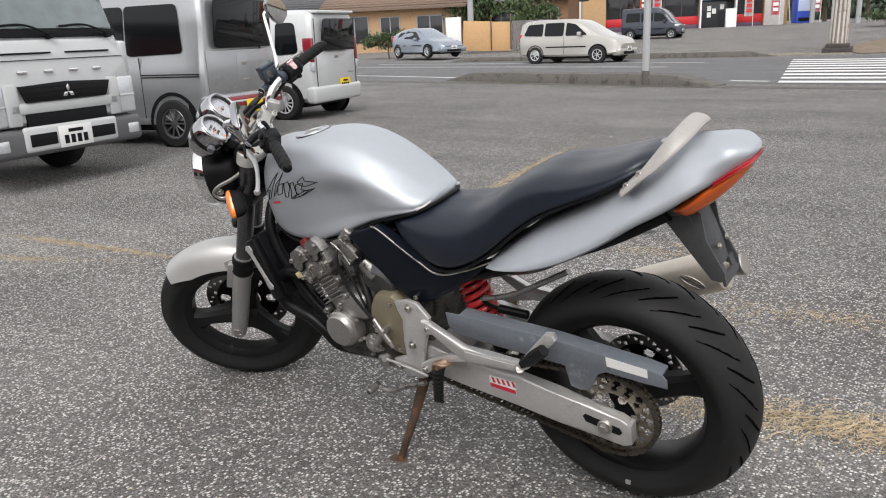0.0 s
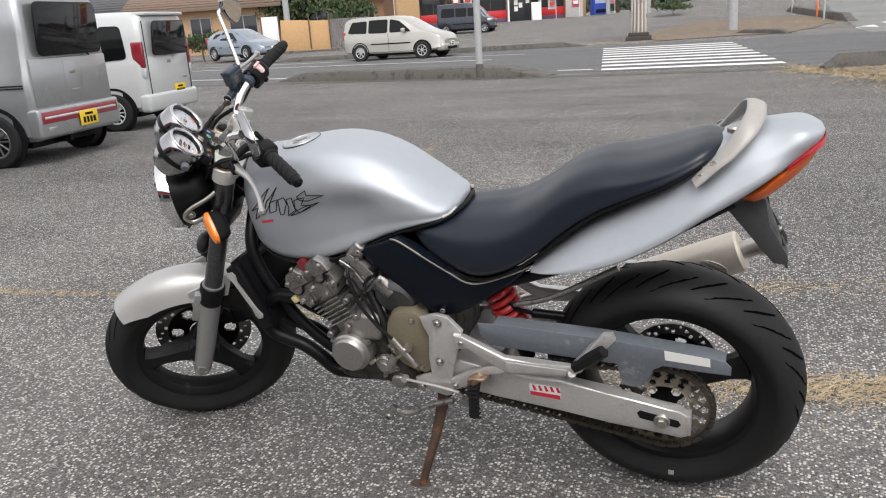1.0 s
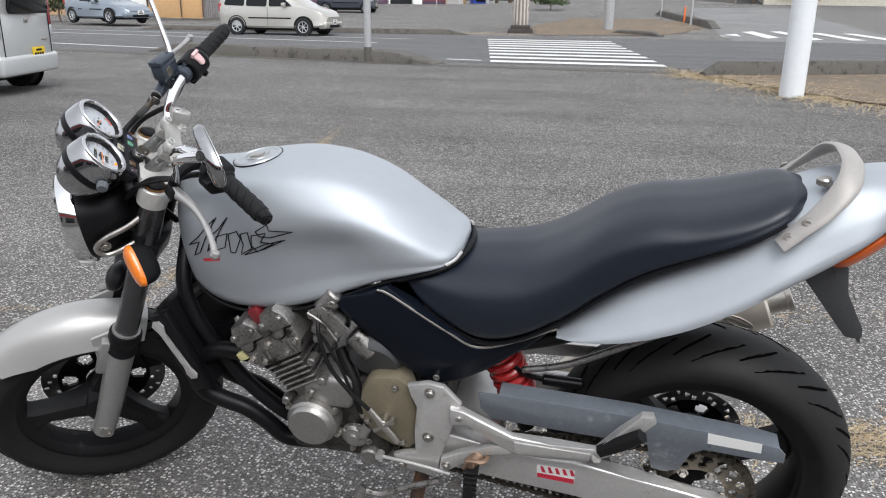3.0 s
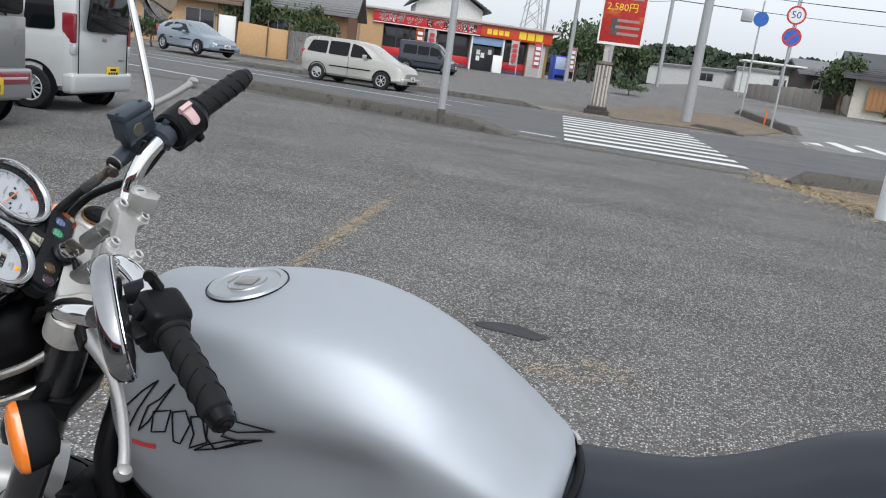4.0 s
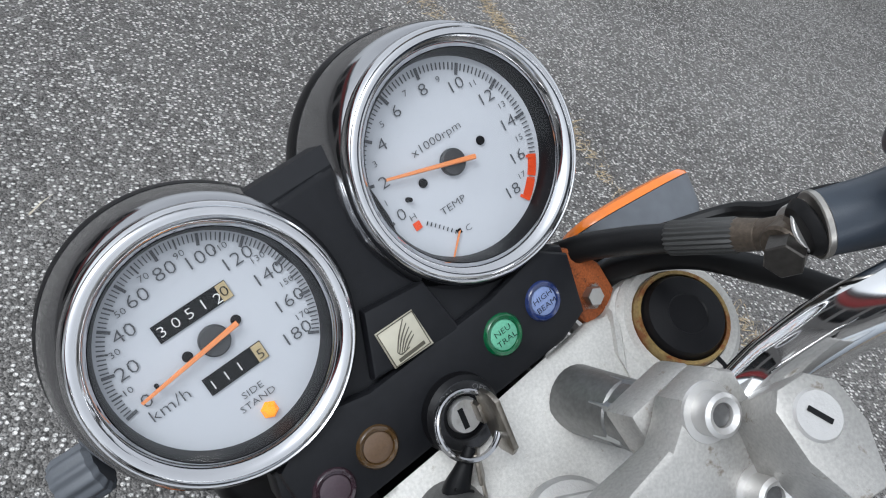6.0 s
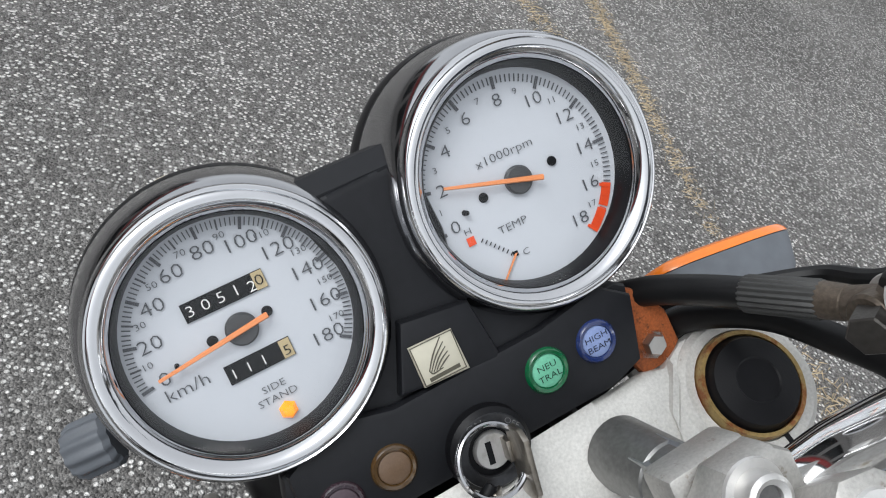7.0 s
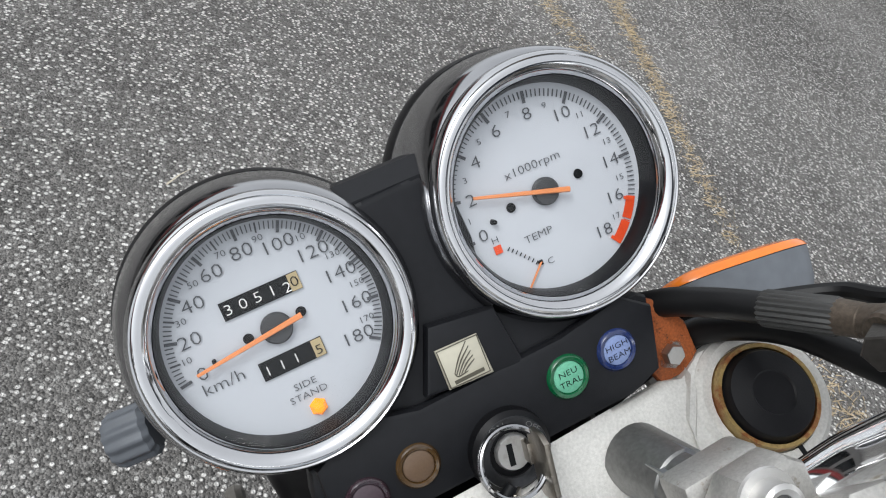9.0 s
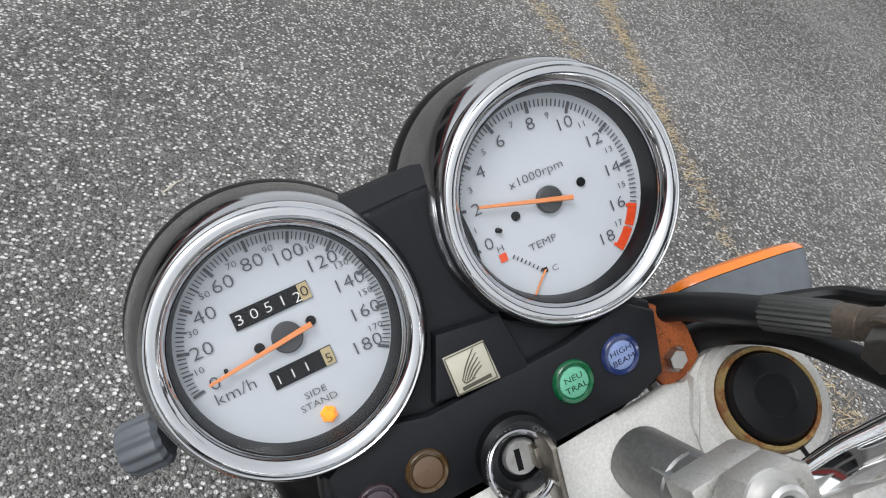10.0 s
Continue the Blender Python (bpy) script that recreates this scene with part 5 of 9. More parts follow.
def along(pts, u):
    P = spline(pts, 10)
    k = u * (len(P) - 1)
    i = min(int(k), len(P) - 2)
    return P[i].lerp(P[i + 1], k - i)


for pts, s in ((RB, -1), (LB, 1)):
    a, b = Vector(pts[-2]), Vector(pts[-1])
    d = (b - a).normalized()
    a0 = b - d * 0.122
    u = Vector((0, 0, 1)) - d * d.z
    u.normalize()
    v = d.cross(u)
    g = [cyl(a0, b - d * 0.006, 0.0165, 0.0160, 28, 0.003), cyl(a0 - d * 0.002, a0 + d * 0.005, 0.0200, 0.0195, 28, 0.002)]
    gr = part("grip", U(*g), GRIP, bar, "black rubber grip")
    cuts = []
    for k in range(8):
        for side_ in (-1, 1):
            c = a0 + d * (0.025 + 0.0105 * k)
            pts2 = [c + d * 0.022 * q + (u * math.cos(q * 2.4 * side_ + side_ * 0.3) + v * math.sin(q * 2.4 * side_ + side_ * 0.3)) * 0.0166 for q in (0, 0.25, 0.5, 0.75, 1.0)]
            if k % 2 == 0:
                cuts.append(tube(pts2, 0.0009, 5, 3))
    each("grip_groove", [U(q_) for q_ in cuts], INK, gr)
    part("bar_end", U(cyl(b - d * 0.008, b + d * 0.010, 0.0145, 0.0125, 24, 0.003), cyl(b + d * 0.009, b + d * 0.012, 0.007, 0.006, 16, 0.001)), BLACK, bar, "black bar-end weight")
    # switch housing
    sc_ = a0 - d * 0.026
    m = Matrix((d, v, u)).transposed().to_4x4()
    m.translation = sc_
    if s < 0:
        sw = part("right_switch", U(moved(merge(cyl((-0.042, 0.001, -0.003), (0.010, 0.001, -0.003), 0.0270, 0.0285, 32, 0.004), cyl((0.008, 0.001, -0.003), (0.024, 0, 0), 0.0283, 0.0215, 32, 0.002), box(-0.036, 0.006, -0.012, 0.022, -0.036, -0.010, 0.007, 3)), m)), PLASTIC, bar, "black switch and throttle housing")
        arc = rings([[Vector((x, 0.001 + r * math.sin(radians(g)), -0.003 + r * math.cos(radians(g)))) for x, r in ((-w, 0.0275), (w, 0.0275), (w * 0.9, 0.0315), (-w * 0.9, 0.0315))] for g, w in ((2, 0.0105), (8, 0.0105), (20, 0.0095), (34, 0.0090), (46, 0.0085), (52, 0.0040))])
        lip = rings([[Vector((x, 0.001 + r * math.sin(radians(g)), -0.003 + r * math.cos(radians(g)))) for x, r in ((-0.0125, 0.0275), (0.0105, 0.0275), (0.0105, 0.0375), (-0.0125, 0.0365))] for g in (-4, 1, 6)])
        part("kill_switch", U(moved(merge(arc, lip), m @ Matrix.Translation((-0.014, 0, -0.0004)))), mat("sun_faded_red_plastic", (0.62, 0.42, 0.42), 0.5, 0, 0.08, 60), sw, "sun-faded pink stop switch")
        part("starter_button", U(moved(cyl((0.0, 0.020, -0.018), (0.0, 0.032, -0.020), 0.008, 0.007, 16, 0.002), m)), PLASTIC, sw)
    else:
        sw = part("left_switch", U(moved(merge(box(-0.026, 0.024, -0.024, 0.024, -0.034, 0.024, 0.010, 3), cyl((0.02, 0, 0), (0.027, 0, 0), 0.0225, 0.021, 24, 0.003)), m)), PLASTIC, bar, "black switch housing")
        part("dip_switch", U(moved(box(-0.014, 0.004, -0.008, 0.008, 0.022, 0.032, 0.002), m @ pose(0, 0, 0, -70, 0, 0))), PLASTIC, sw)
        part("indicator_switch", U(moved(merge(box(-0.008, 0.008, -0.006, 0.006, 0.022, 0.036, 0.002)), m @ pose(0.012, 0, 0, -110, 0, 0))), PLASTIC, sw)
        part("choke_lever", U(moved(merge(tube([(-0.02, 0.0, 0.022), (-0.03, 0.01, 0.034), (-0.022, 0.016, 0.040)], 0.006, 8)), m)), PLASTIC, sw)

# clutch perch, lever, and the turned mirror
perch = part("clutch_perch", U(tube([(-0.020, 0.168, 0.064), (0.004, 0.172, 0.050), (0.024, 0.180, 0.024), (0.027, 0.186, 0.006)], [0.0150, 0.0105, 0.0095, 0.0095], 14, 4), moved(box(-0.012, 0.012, -0.014, 0.016, -0.011, 0.011, 0.003), pose(0.0235, 0.194, 0.003, 0, 0, 22)), tube([(0.026, 0.180, 0.010), (0.026, 0.164, 0.004), (0.024, 0.152, -0.002)], [0.006, 0.0045, 0.004], 10, 3)), BLACK, bike, "black clutch lever perch")
part("clutch_lever", U(tube([(0.022, 0.196, 0.004), (0.010, 0.220, 0.0105), (-0.006, 0.252, 0.0155), (-0.020, 0.292, 0.0160), (-0.030, 0.335, 0.0105), (-0.033, 0.356, 0.0055)], [0.0120, 0.0095, 0.0068, 0.0056, 0.0056, 0.0064], 14, 6), lathe([(0, 0.0095), (0.0065, 0.0068), (0.0095, 0), (0.0065, -0.0068), (0, -0.0095)], 16, Matrix.Translation((-0.0335, 0.3615, 0.0045)))), mat("scuffed_lever_alloy", (0.48, 0.47, 0.455), 0.35, 0.75, 0.08, 60, 0.1, 900), perch, "ball-ended alloy clutch lever")
part("switch_loom", U(tube([(-0.020, 0.185, 0.045), (-0.004, 0.160, 0.020), (0.014, 0.142, -0.006), (0.034, 0.128, -0.020), (0.054, 0.112, -0.040), (0.070, 0.095, -0.075), (0.078, 0.07, -0.12), (0.08, 0.05, -0.15)], 0.0058, 12, 5)), HOSE, perch, "black sheathed switch wires")
part("clutch_cable", U(tube([(0.024, 0.152, -0.002), (0.045, 0.138, -0.020), (0.068, 0.112, -0.055), (0.080, 0.07, -0.11), (0.06, 0.03, -0.18)], 0.0036, 8)), HOSE, perch)
def soft_sq(v):
    """Rounds a circle towards a soft rectangle."""
    return math.copysign(abs(v) ** 0.72, v)


# left mirror, slack and folded in beside the grip
_c, _long, _eye = Vector((0.0207, 0.3577, 0.2124)), Vector((-0.32, 0.91, -0.24)).normalized(), Vector((0.82, 0.36, -0.45))
_nrm = (-_eye + _long * _eye.dot(_long)).normalized()
ML = Matrix((_long.cross(_nrm).normalized(), _long, _nrm)).transposed().to_4x4()
ML.translation = _c
lm = part("left_mirror", U(moved(rings([[Vector((0.034 * k * soft_sq(math.cos(a)), 0.054 * k * soft_sq(math.sin(a)), z * 0.85)) for a in (2 * math.pi * q / 40 for q in range(40))] for k, z in ((0.2, -0.0150), (0.60, -0.0146), (0.86, -0.0130), (0.95, -0.0090), (1.0, -0.002), (1.0, 0.004), (0.96, 0.006))]), ML)), DARKCHROME, bike, "chrome-backed mirror turned in beside the grip")
part("mirror_glass", U(moved(rings([[Vector((0.0318 * k * soft_sq(math.cos(a)), 0.0518 * k * soft_sq(math.sin(a)), z + 0.0002)) for a in (2 * math.pi * q / 40 for q in range(40))] for k, z in ((1.0, 0.0060), (1.0, 0.0068), (0.4, 0.0070))]), ML)), mat("mirror_glass", (0.85, 0.86, 0.86), 0.02, 1.0, 0.0), lm, "mirror glass")
part("mirror_stem", U(tube([(0.024, 0.182, 0.020), (0.034, 0.225, 0.066), (0.050, 0.280, 0.122), (0.0610, 0.3160, 0.1590), (0.056, 0.338, 0.186), (0.036, 0.355, 0.206)], [0.0085, 0.0056, 0.0052, 0.0056, 0.0075, 0.0095], 12)), CHROME, lm)

# front brake reservoir, lever and hose on the right
RMX = Matrix.Translation((0.0451, -0.1040, 0.0942)) @ pose(0, 0, 0, -11.9, 26.6, -39.0) @ Matrix.Translation((0.0160, -0.0270, 0))
res = part("brake_reservoir", U(moved(merge(box(-0.0150, 0.0150, -0.0255, 0.0255, -0.040, -0.008, 0.0035), box(-0.006, 0.015, -0.012, 0.020, -0.052, -0.036, 0.006)), RMX)), RESV, bike, "faded blue-black brake fluid reservoir")
part("reservoir_lid", U(moved(box(-0.0156, 0.0156, -0.0263, 0.0263, -0.0088, 0.001, 0.0022), RMX)), RESV, res, "flat reservoir lid")
part("bar_bracket", U(tube([(0.040, -0.150, 0.050), (0.014, -0.150, 0.056), (-0.010, -0.146, 0.058)], [0.013, 0.015, 0.015], 16, 3)), RESV, res)
part("bar_band", U(cyl((-0.0065, -0.133, 0.0540), (-0.0165, -0.154, 0.0618), 0.0180, 0.0180, 24, 0.004)), RESV, res, "band round the handlebar")
_neck = RMX @ Vector((0.003, 0.004, -0.034))
mcyl = part("master_cylinder", U(tube([(0.0388, -0.1058, 0.0194), (0.0310, -0.1200, 0.0242), (0.0240, -0.1350, 0.0290), (0.0130, -0.1470, 0.0380)], [0.0112, 0.0120, 0.0128, 0.0125], 22, 4), tube([_neck, _neck.lerp(Vector((0.0240, -0.1330, 0.0300)), 0.6), (0.0240, -0.1330, 0.0300)], [0.0135, 0.0125, 0.0115], 18, 3)), RESV, res, "blue-black master cylinder")
part("collar", U(cyl((0.0400, -0.1035, 0.0187), (0.0388, -0.1058, 0.0194), 0.0118, 0.0118, 28, 0.0005)), STEEL, mcyl, "thin bright collar")
part("dust_boot", U(cyl((0.0412, -0.0995, 0.0172), (0.0400, -0.1035, 0.0187), 0.0095, 0.0108, 24, 0.001)), HOSE, mcyl)
part("sight_glass", U(moved(cyl((-0.0148, 0.0077, -0.0260), (-0.0172, 0.0077, -0.0260), 0.0098, 0.0092, 28, 0.001), RMX)), mat("cloudy_sight_glass", (0.075, 0.07, 0.058), 0.2, 0, 0.2, 90), res, "round sight glass")
part("level_words", U(moved(words("LOWER", 0.0062, Matrix.Translation((-0.0152, -0.014, -0.0165)) @ Matrix(((0, 0, -1, 0), (-1, 0, 0, 0), (0, 1, 0, 0), (0, 0, 0, 1)))), RMX)), RESV, res)
each("lid_screw", [U(moved(bolt((0.0, y, 0.001), (0, 0, 1), 0.003, 0.0012), RMX)) for y in (-0.022, 0.022)], RESV, res)
each("clamp_bolt", [U(q_) for q_ in [cyl((-0.0090, -0.148, 0.0740), (-0.0105, -0.149, 0.0820), 0.0048, seg=6, bevel=0.0005), cyl((-0.0180, -0.138, 0.046), (-0.0250, -0.138, 0.046), 0.0046, seg=6, bevel=0.0005)]], RESV, res)
part("brake_lever", U(tube([(0.040, -0.158, 0.044), (0.038, -0.193, 0.034), (0.016, -0.238, 0.034), (-0.018, -0.288, 0.041), (-0.042, -0.326, 0.049)], [0.009, 0.0065, 0.0052, 0.005, 0.0055], 12, 6), lathe([(0, 0.0095), (0.0065, 0.0068), (0.0095, 0), (0.0065, -0.0068), (0, -0.0095)], 16, Matrix.Translation((-0.044, -0.329, 0.0492)))), MATS["scuffed_lever_alloy"], bike, "ball-ended alloy brake lever")
hose = part("brake_hose", U(tube([(0.0480, -0.1030, -0.004), (0.0525, -0.1010, -0.010), (0.0680, -0.0920, -0.030), (0.0802, -0.0856, -0.048), (0.0915, -0.0755, -0.065), (0.099, -0.062, -0.088), (0.10, -0.045, -0.15), (0.07, -0.09, -0.30), (0.03, -0.12, -0.50), (-0.03, -0.11, -0.70)], 0.0060, 14, 6)), HOSE, bike, "black brake hose")
part("throttle_cable", U(tube([(-0.022, -0.172, 0.030), (0.0026, -0.1236, -0.005), (0.0300, -0.1130, -0.025), (0.0550, -0.1060, -0.046), (0.0700, -0.0950, -0.066), (0.0755, -0.0840, -0.082), (0.074, -0.065, -0.12), (0.07, -0.05, -0.16)], 0.0056, 12)), HOSE, hose, "black throttle cable")
part("switch_cable", U(tube([(0.010, -0.170, 0.020), (0.0400, -0.1480, -0.012), (0.0493, -0.1369, -0.030), (0.0602, -0.1362, -0.050), (0.0718, -0.1171, -0.064), (0.086, -0.095, -0.09), (0.09, -0.07, -0.15)], 0.0036, 10)), HOSE, hose, "thin black switch cable")
un = part("union", U(cyl((0.0392, -0.1065, 0.0150), (0.0405, -0.1055, 0.0100), 0.0088, 0.0084, 24, 0.0005), cyl((0.0400, -0.1110, 0.0070), (0.0410, -0.0955, 0.0090), 0.0080, 0.0080, 24, 0.001), cyl((0.0420, -0.1045, 0.006), (0.0475, -0.1030, -0.003), 0.0070, 0.0058, 16, 0.0006), cyl((0.0475, -0.1030, -0.003), (0.0530, -0.1008, -0.0105), 0.0060, 0.0064, 16, 0.0006)), mat("rust_stained_union", (0.10, 0.080, 0.062), 0.45, 0.6, 0.5, 160, 0.3, 900), hose, "rust-stained banjo union")
each("union_washer", [U(q_) for q_ in (cyl((0.0388, -0.1066, 0.0165), (0.0392, -0.1064, 0.0150), 0.0100, 0.0100, 28, 0.0003), cyl((0.0402, -0.1100, 0.0068), (0.0403, -0.1085, 0.0070), 0.0100, 0.0100, 28, 0.0003))], ALU, un, "bright steel washer")
part("banjo_bolt", U(cyl((0.0395, -0.0985, 0.0095), (0.0370, -0.0900, 0.0125), 0.0072, 0.0072, 6, 0.0006)), mat("dark_steel", (0.07, 0.065, 0.06), 0.35, 0.8, 0.3, 90, 0.2, 900), un, "dark hexagonal banjo bolt")
_ra, _rb = Vector((0.0525, -0.1010, -0.010)), Vector((0.0680, -0.0920, -0.030))
_rm = Matrix.Translation(_ra) @ (_rb - _ra).to_track_quat("Z", "Y").to_matrix().to_4x4()
part("rib_sleeve", U(moved(rings([[Vector((r * (1 + 0.05 * math.cos(20 * a)) * math.cos(a), r * (1 + 0.05 * math.cos(20 * a)) * math.sin(a), z)) for a in (2 * math.pi * k / 120 for k in range(120))] for r, z in ((0.0055, -0.001), (0.0066, 0.0005), (0.0066, 0.0262), (0.0056, 0.0275))]), _rm)), mat("grey_ribbed_sleeve", (0.035, 0.035, 0.034), 0.5, 0.0, 0.2, 90), hose, "grey ribbed hose sleeve")
# right mirror
RML = Vector((-0.534, -0.346, -0.772)).normalized()
RMN = Vector((-0.8, 0.5, 0.33)).normalized()
RMN = (RMN - RML * RMN.dot(RML)).normalized()
MR = Matrix((RML.cross(RMN), RML, RMN)).transposed().to_4x4()
MR.translation = (0.047, -0.335, 0.178)
rm = part("right_mirror", U(moved(rings([[Vector((0.034 * k * soft_sq(math.cos(a)), 0.050 * k * soft_sq(math.sin(a)), z * 0.85)) for a in (2 * math.pi * q / 40 for q in range(40))] for k, z in ((0.2, -0.0150), (0.60, -0.0146), (0.86, -0.0130), (0.95, -0.0090), (1.0, -0.002), (1.0, 0.004), (0.96, 0.006))]), MR)), DARKCHROME, bike, "chrome-backed mirror on a long stem")
part("mirror_glass", U(moved(rings([[Vector((0.0318 * k * soft_sq(math.cos(a)), 0.0478 * k * soft_sq(math.sin(a)), z + 0.0002)) for a in (2 * math.pi * q / 40 for q in range(40))] for k, z in ((1.0, 0.0060), (1.0, 0.0068), (0.4, 0.0070))]), MR)), MATS["mirror_glass"], rm, "mirror glass")
part("mirror_stem", U(tube([(0.022, -0.150, 0.062), (0.0141, -0.185, 0.062), (0.0150, -0.2005, 0.073), (0.045, -0.252, 0.118), (0.0735, -0.3005, 0.160), (0.074, -0.312, 0.170), (0.060, -0.326, 0.176)], [0.0075, 0.0065, 0.0058, 0.0052, 0.0055, 0.0070, 0.0080], 12, 6)), CHROME, rm, "long chromed stem")
# helmet lock on the bar
LKM = Matrix.Translation((0.0020, 0.0050, 0.0040))
lock = part("helmet_lock", U(moved(xy_plate([(0.012, -0.053), (0.010, -0.064), (0.002, -0.0705), (-0.012, -0.0685), (-0.028, -0.059), (-0.0255, -0.047), (-0.008, -0.0445), (0.008, -0.0475)], -0.010, 0.0215, 0.0018), LKM)), CLAMP, bike, "alloy helmet lock clamped on the bar")
part("lock_barrel", U(lathe([(0, 0.0224), (0.0072, 0.0224), (0.0080, 0.0215)], 28, LKM @ Matrix.Translation((-0.0010, -0.0570, 0)))), ALU, lock, "round lock barrel")
part("key_slot", U(moved(box(-0.0040, 0.0040, -0.0008, 0.0008, 0.0223, 0.0229), LKM @ Matrix.Translation((-0.0010, -0.0570, 0)) @ pose(0, 0, 0, 0, 0, 20))), INK, lock)

# ---- gauges ----
def Gm(*bms):
    return moved(merge(*bms), GAUGE)


def gtext(text, size, x, y, turn=0.0):
    """Print on a dial: x up, y left in the gauge's plane."""
    return words(text, size, Matrix.Translation((x, y, 0.0006)) @ Matrix(((0, 1, 0, 0), (-1, 0, 0, 0), (0, 0, 1, 0), (0, 0, 0, 1))) @ Matrix.Rotation(turn, 4, "Z") @ Matrix.Diagonal((1.22, 1.0, 1.0, 1.0)), 0.00004, -0.012)


def polar(c, ang, r):
    a = radians(ang)
    return c[0] + r * math.cos(a), c[1] - r * math.sin(a)


def gbar(c, ang, r0, r1, w, z0=0.0004, z1=0.0007):
    """A radial bar on a dial, its angle clockwise from the top."""
    m = Matrix.Translation((c[0], c[1], 0)) @ Matrix.Rotation(-radians(ang), 4, "Z")
    return moved(box(r0, r1, -w / 2, w / 2, z0, z1), m)


def gauge(name, c, face_r, ring_r, label):
    at = Matrix.Translation((c[0], c[1], 0))
    r = ring_r
    cup = part(name, Gm(moved(lathe([(0.0, -0.090), (0.022, -0.090), (0.034, -0.086), (r, -0.066), (r + 0.0055, -0.045), (r + 0.0040, -0.030)], 64), at)), DARKCHROME, bike, label)
    part("black_collar", Gm(moved(lathe([(r + 0.0042, -0.043), (r + 0.0072, -0.040), (r + 0.0080, -0.036), (r + 0.0080, -0.030), (r + 0.0070, -0.0265), (r + 0.0040, -0.026)], 64), at)), BLACK, cup, "black rubber collar")
    part("chrome_skirt", Gm(moved(lathe([(r + 0.0068, -0.0275), (r + 0.0064, -0.018), (r + 0.0046, -0.006), (r + 0.0018, 0.0064), (r - 0.0004, 0.0085)], 72), at)), DARKCHROME, cup, "flared chrome skirt, dark reflection put into its colour")
    part("chrome_ring", Gm(moved(lathe([(r - 0.0006, 0.0062), (r + 0.0003, 0.0088), (r + 0.0000, 0.0112), (r - 0.0008, 0.0130), (r - 0.0016, 0.0136), (r - 0.0021, 0.0133), (r - 0.0026, 0.0137), (r - 0.0042, 0.0139), (r - 0.0058, 0.0131), (r - 0.0072, 0.0116), (r - 0.0082, 0.0098), (r - 0.0088, 0.0082)], 96), at)), RINGC, cup, "bright chrome ring")
    part("inner_wall", Gm(moved(lathe([(r - 0.0086, 0.0092), (r - 0.0090, 0.0080), (face_r + 0.0006, 0.0055), (face_r + 0.0002, -0.0008)], 64), at)), BLACK, cup, "black inner wall")
    face = part("dial_face", Gm(moved(lathe([(0, 0), (face_r + 0.0015, 0)], 64), at)), DIAL, cup, "white dial face")
    glass = part("glass", Gm(moved(lathe([(0, 0.0094), (face_r * 0.6, 0.0092), (r - 0.0086, 0.0087)], 64), at)), THIN, cup, "clear flat glass")
    glass.visible_shadow = False
    return cup, face


THIN = bpy.data.materials.new("thin_gauge_glass")
THIN.use_nodes = True
_n, _l = THIN.node_tree.nodes, THIN.node_tree.links
_tr, _gl, _mx = _n.new("ShaderNodeBsdfTransparent"), _n.new("ShaderNodeBsdfGlossy"), _n.new("ShaderNodeMixShader")
_mx.inputs[0].default_value, _gl.inputs["Roughness"].default_value = 0.032, 0.10
_l.new(_tr.outputs[0], _mx.inputs[1])
_l.new(_gl.outputs[0], _mx.inputs[2])
_l.new(_mx.outputs[0], _n["Material Output"].inputs["Surface"])

SC, TC = (0.0108, 0.0636), (0.0160, -0.0478)
TA0, TSW = -102.0, 246.0
sp_, sface = gauge("speedometer", (0.0108, 0.0640), 0.0380, 0.0484, "chromed speedometer with a white dial")
ticks = [gbar(SC, -98.5 + 220 * v / 180, 0.0332 if v % 20 == 0 else (0.0338 if v % 10 == 0 else 0.0346), 0.0374, 0.0011 if v % 20 == 0 else (0.0006 if v % 10 == 0 else 0.00038)) for v in range(0, 181, 2)]
part("scale_ticks", Gm(*ticks), DIALINK, sface)
big, small = [], []
for v in range(0, 181, 10):
    x, y = polar(SC, -98.5 + 220 * v / 180, 0.0290 if v % 20 == 0 else 0.0318)
    (big if v % 20 == 0 else small).append(gtext(str(v), 0.0069 if v % 20 == 0 else 0.0033, x, y))
part("scale_numbers", Gm(*big, *small), DIALINK, sface, "dark printed speed numbers")
part("unit_words", Gm(gtext("km/h", 0.0062, 0.0008, 0.0872), gtext("SIDE", 0.0036, -0.0120, 0.0626), gtext("STAND", 0.0036, -0.0160, 0.0628)), DIALINK, sface)
each("odometer_window", [Gm(q_) for q_ in [box(0.0200, 0.0266, 0.0497, 0.0783, 0.0003, 0.0008), box(-0.0052, 0.0016, 0.0512, 0.0746, 0.0003, 0.0008)]], INK, sface, "black odometer windows")
part("odometer_digits", Gm(*[moved(gtext(ch, 0.0054, 0.0232, 0.0758 - 0.0053 * k), Matrix.Translation((0, 0, 0.0004))) for k, ch in enumerate("3051")], moved(gtext("2", 0.0054, 0.0222, 0.0546), Matrix.Translation((0, 0, 0.0004))), *[moved(gtext(ch, 0.0050, -0.0022, 0.0722 - 0.0053 * k), Matrix.Translation((0, 0, 0.0004))) for k, ch in enumerate("111")]), WHITE, sface)
each("tenths_drum", [Gm(q_) for q_ in [box(0.0202, 0.0264, 0.0498, 0.0536, 0.0008, 0.0011), box(-0.0050, 0.0014, 0.0514, 0.0552, 0.0008, 0.0011)]], mat("cream_drum", (0.45, 0.36, 0.20), 0.6), sface)
part("tenths_digits", Gm(moved(gtext("0", 0.0054, 0.0232, 0.0517), Matrix.Translation((0, 0, 0.0008))), moved(gtext("5", 0.0050, -0.0026, 0.0533), Matrix.Translation((0, 0, 0.0008)))), INK, sface)
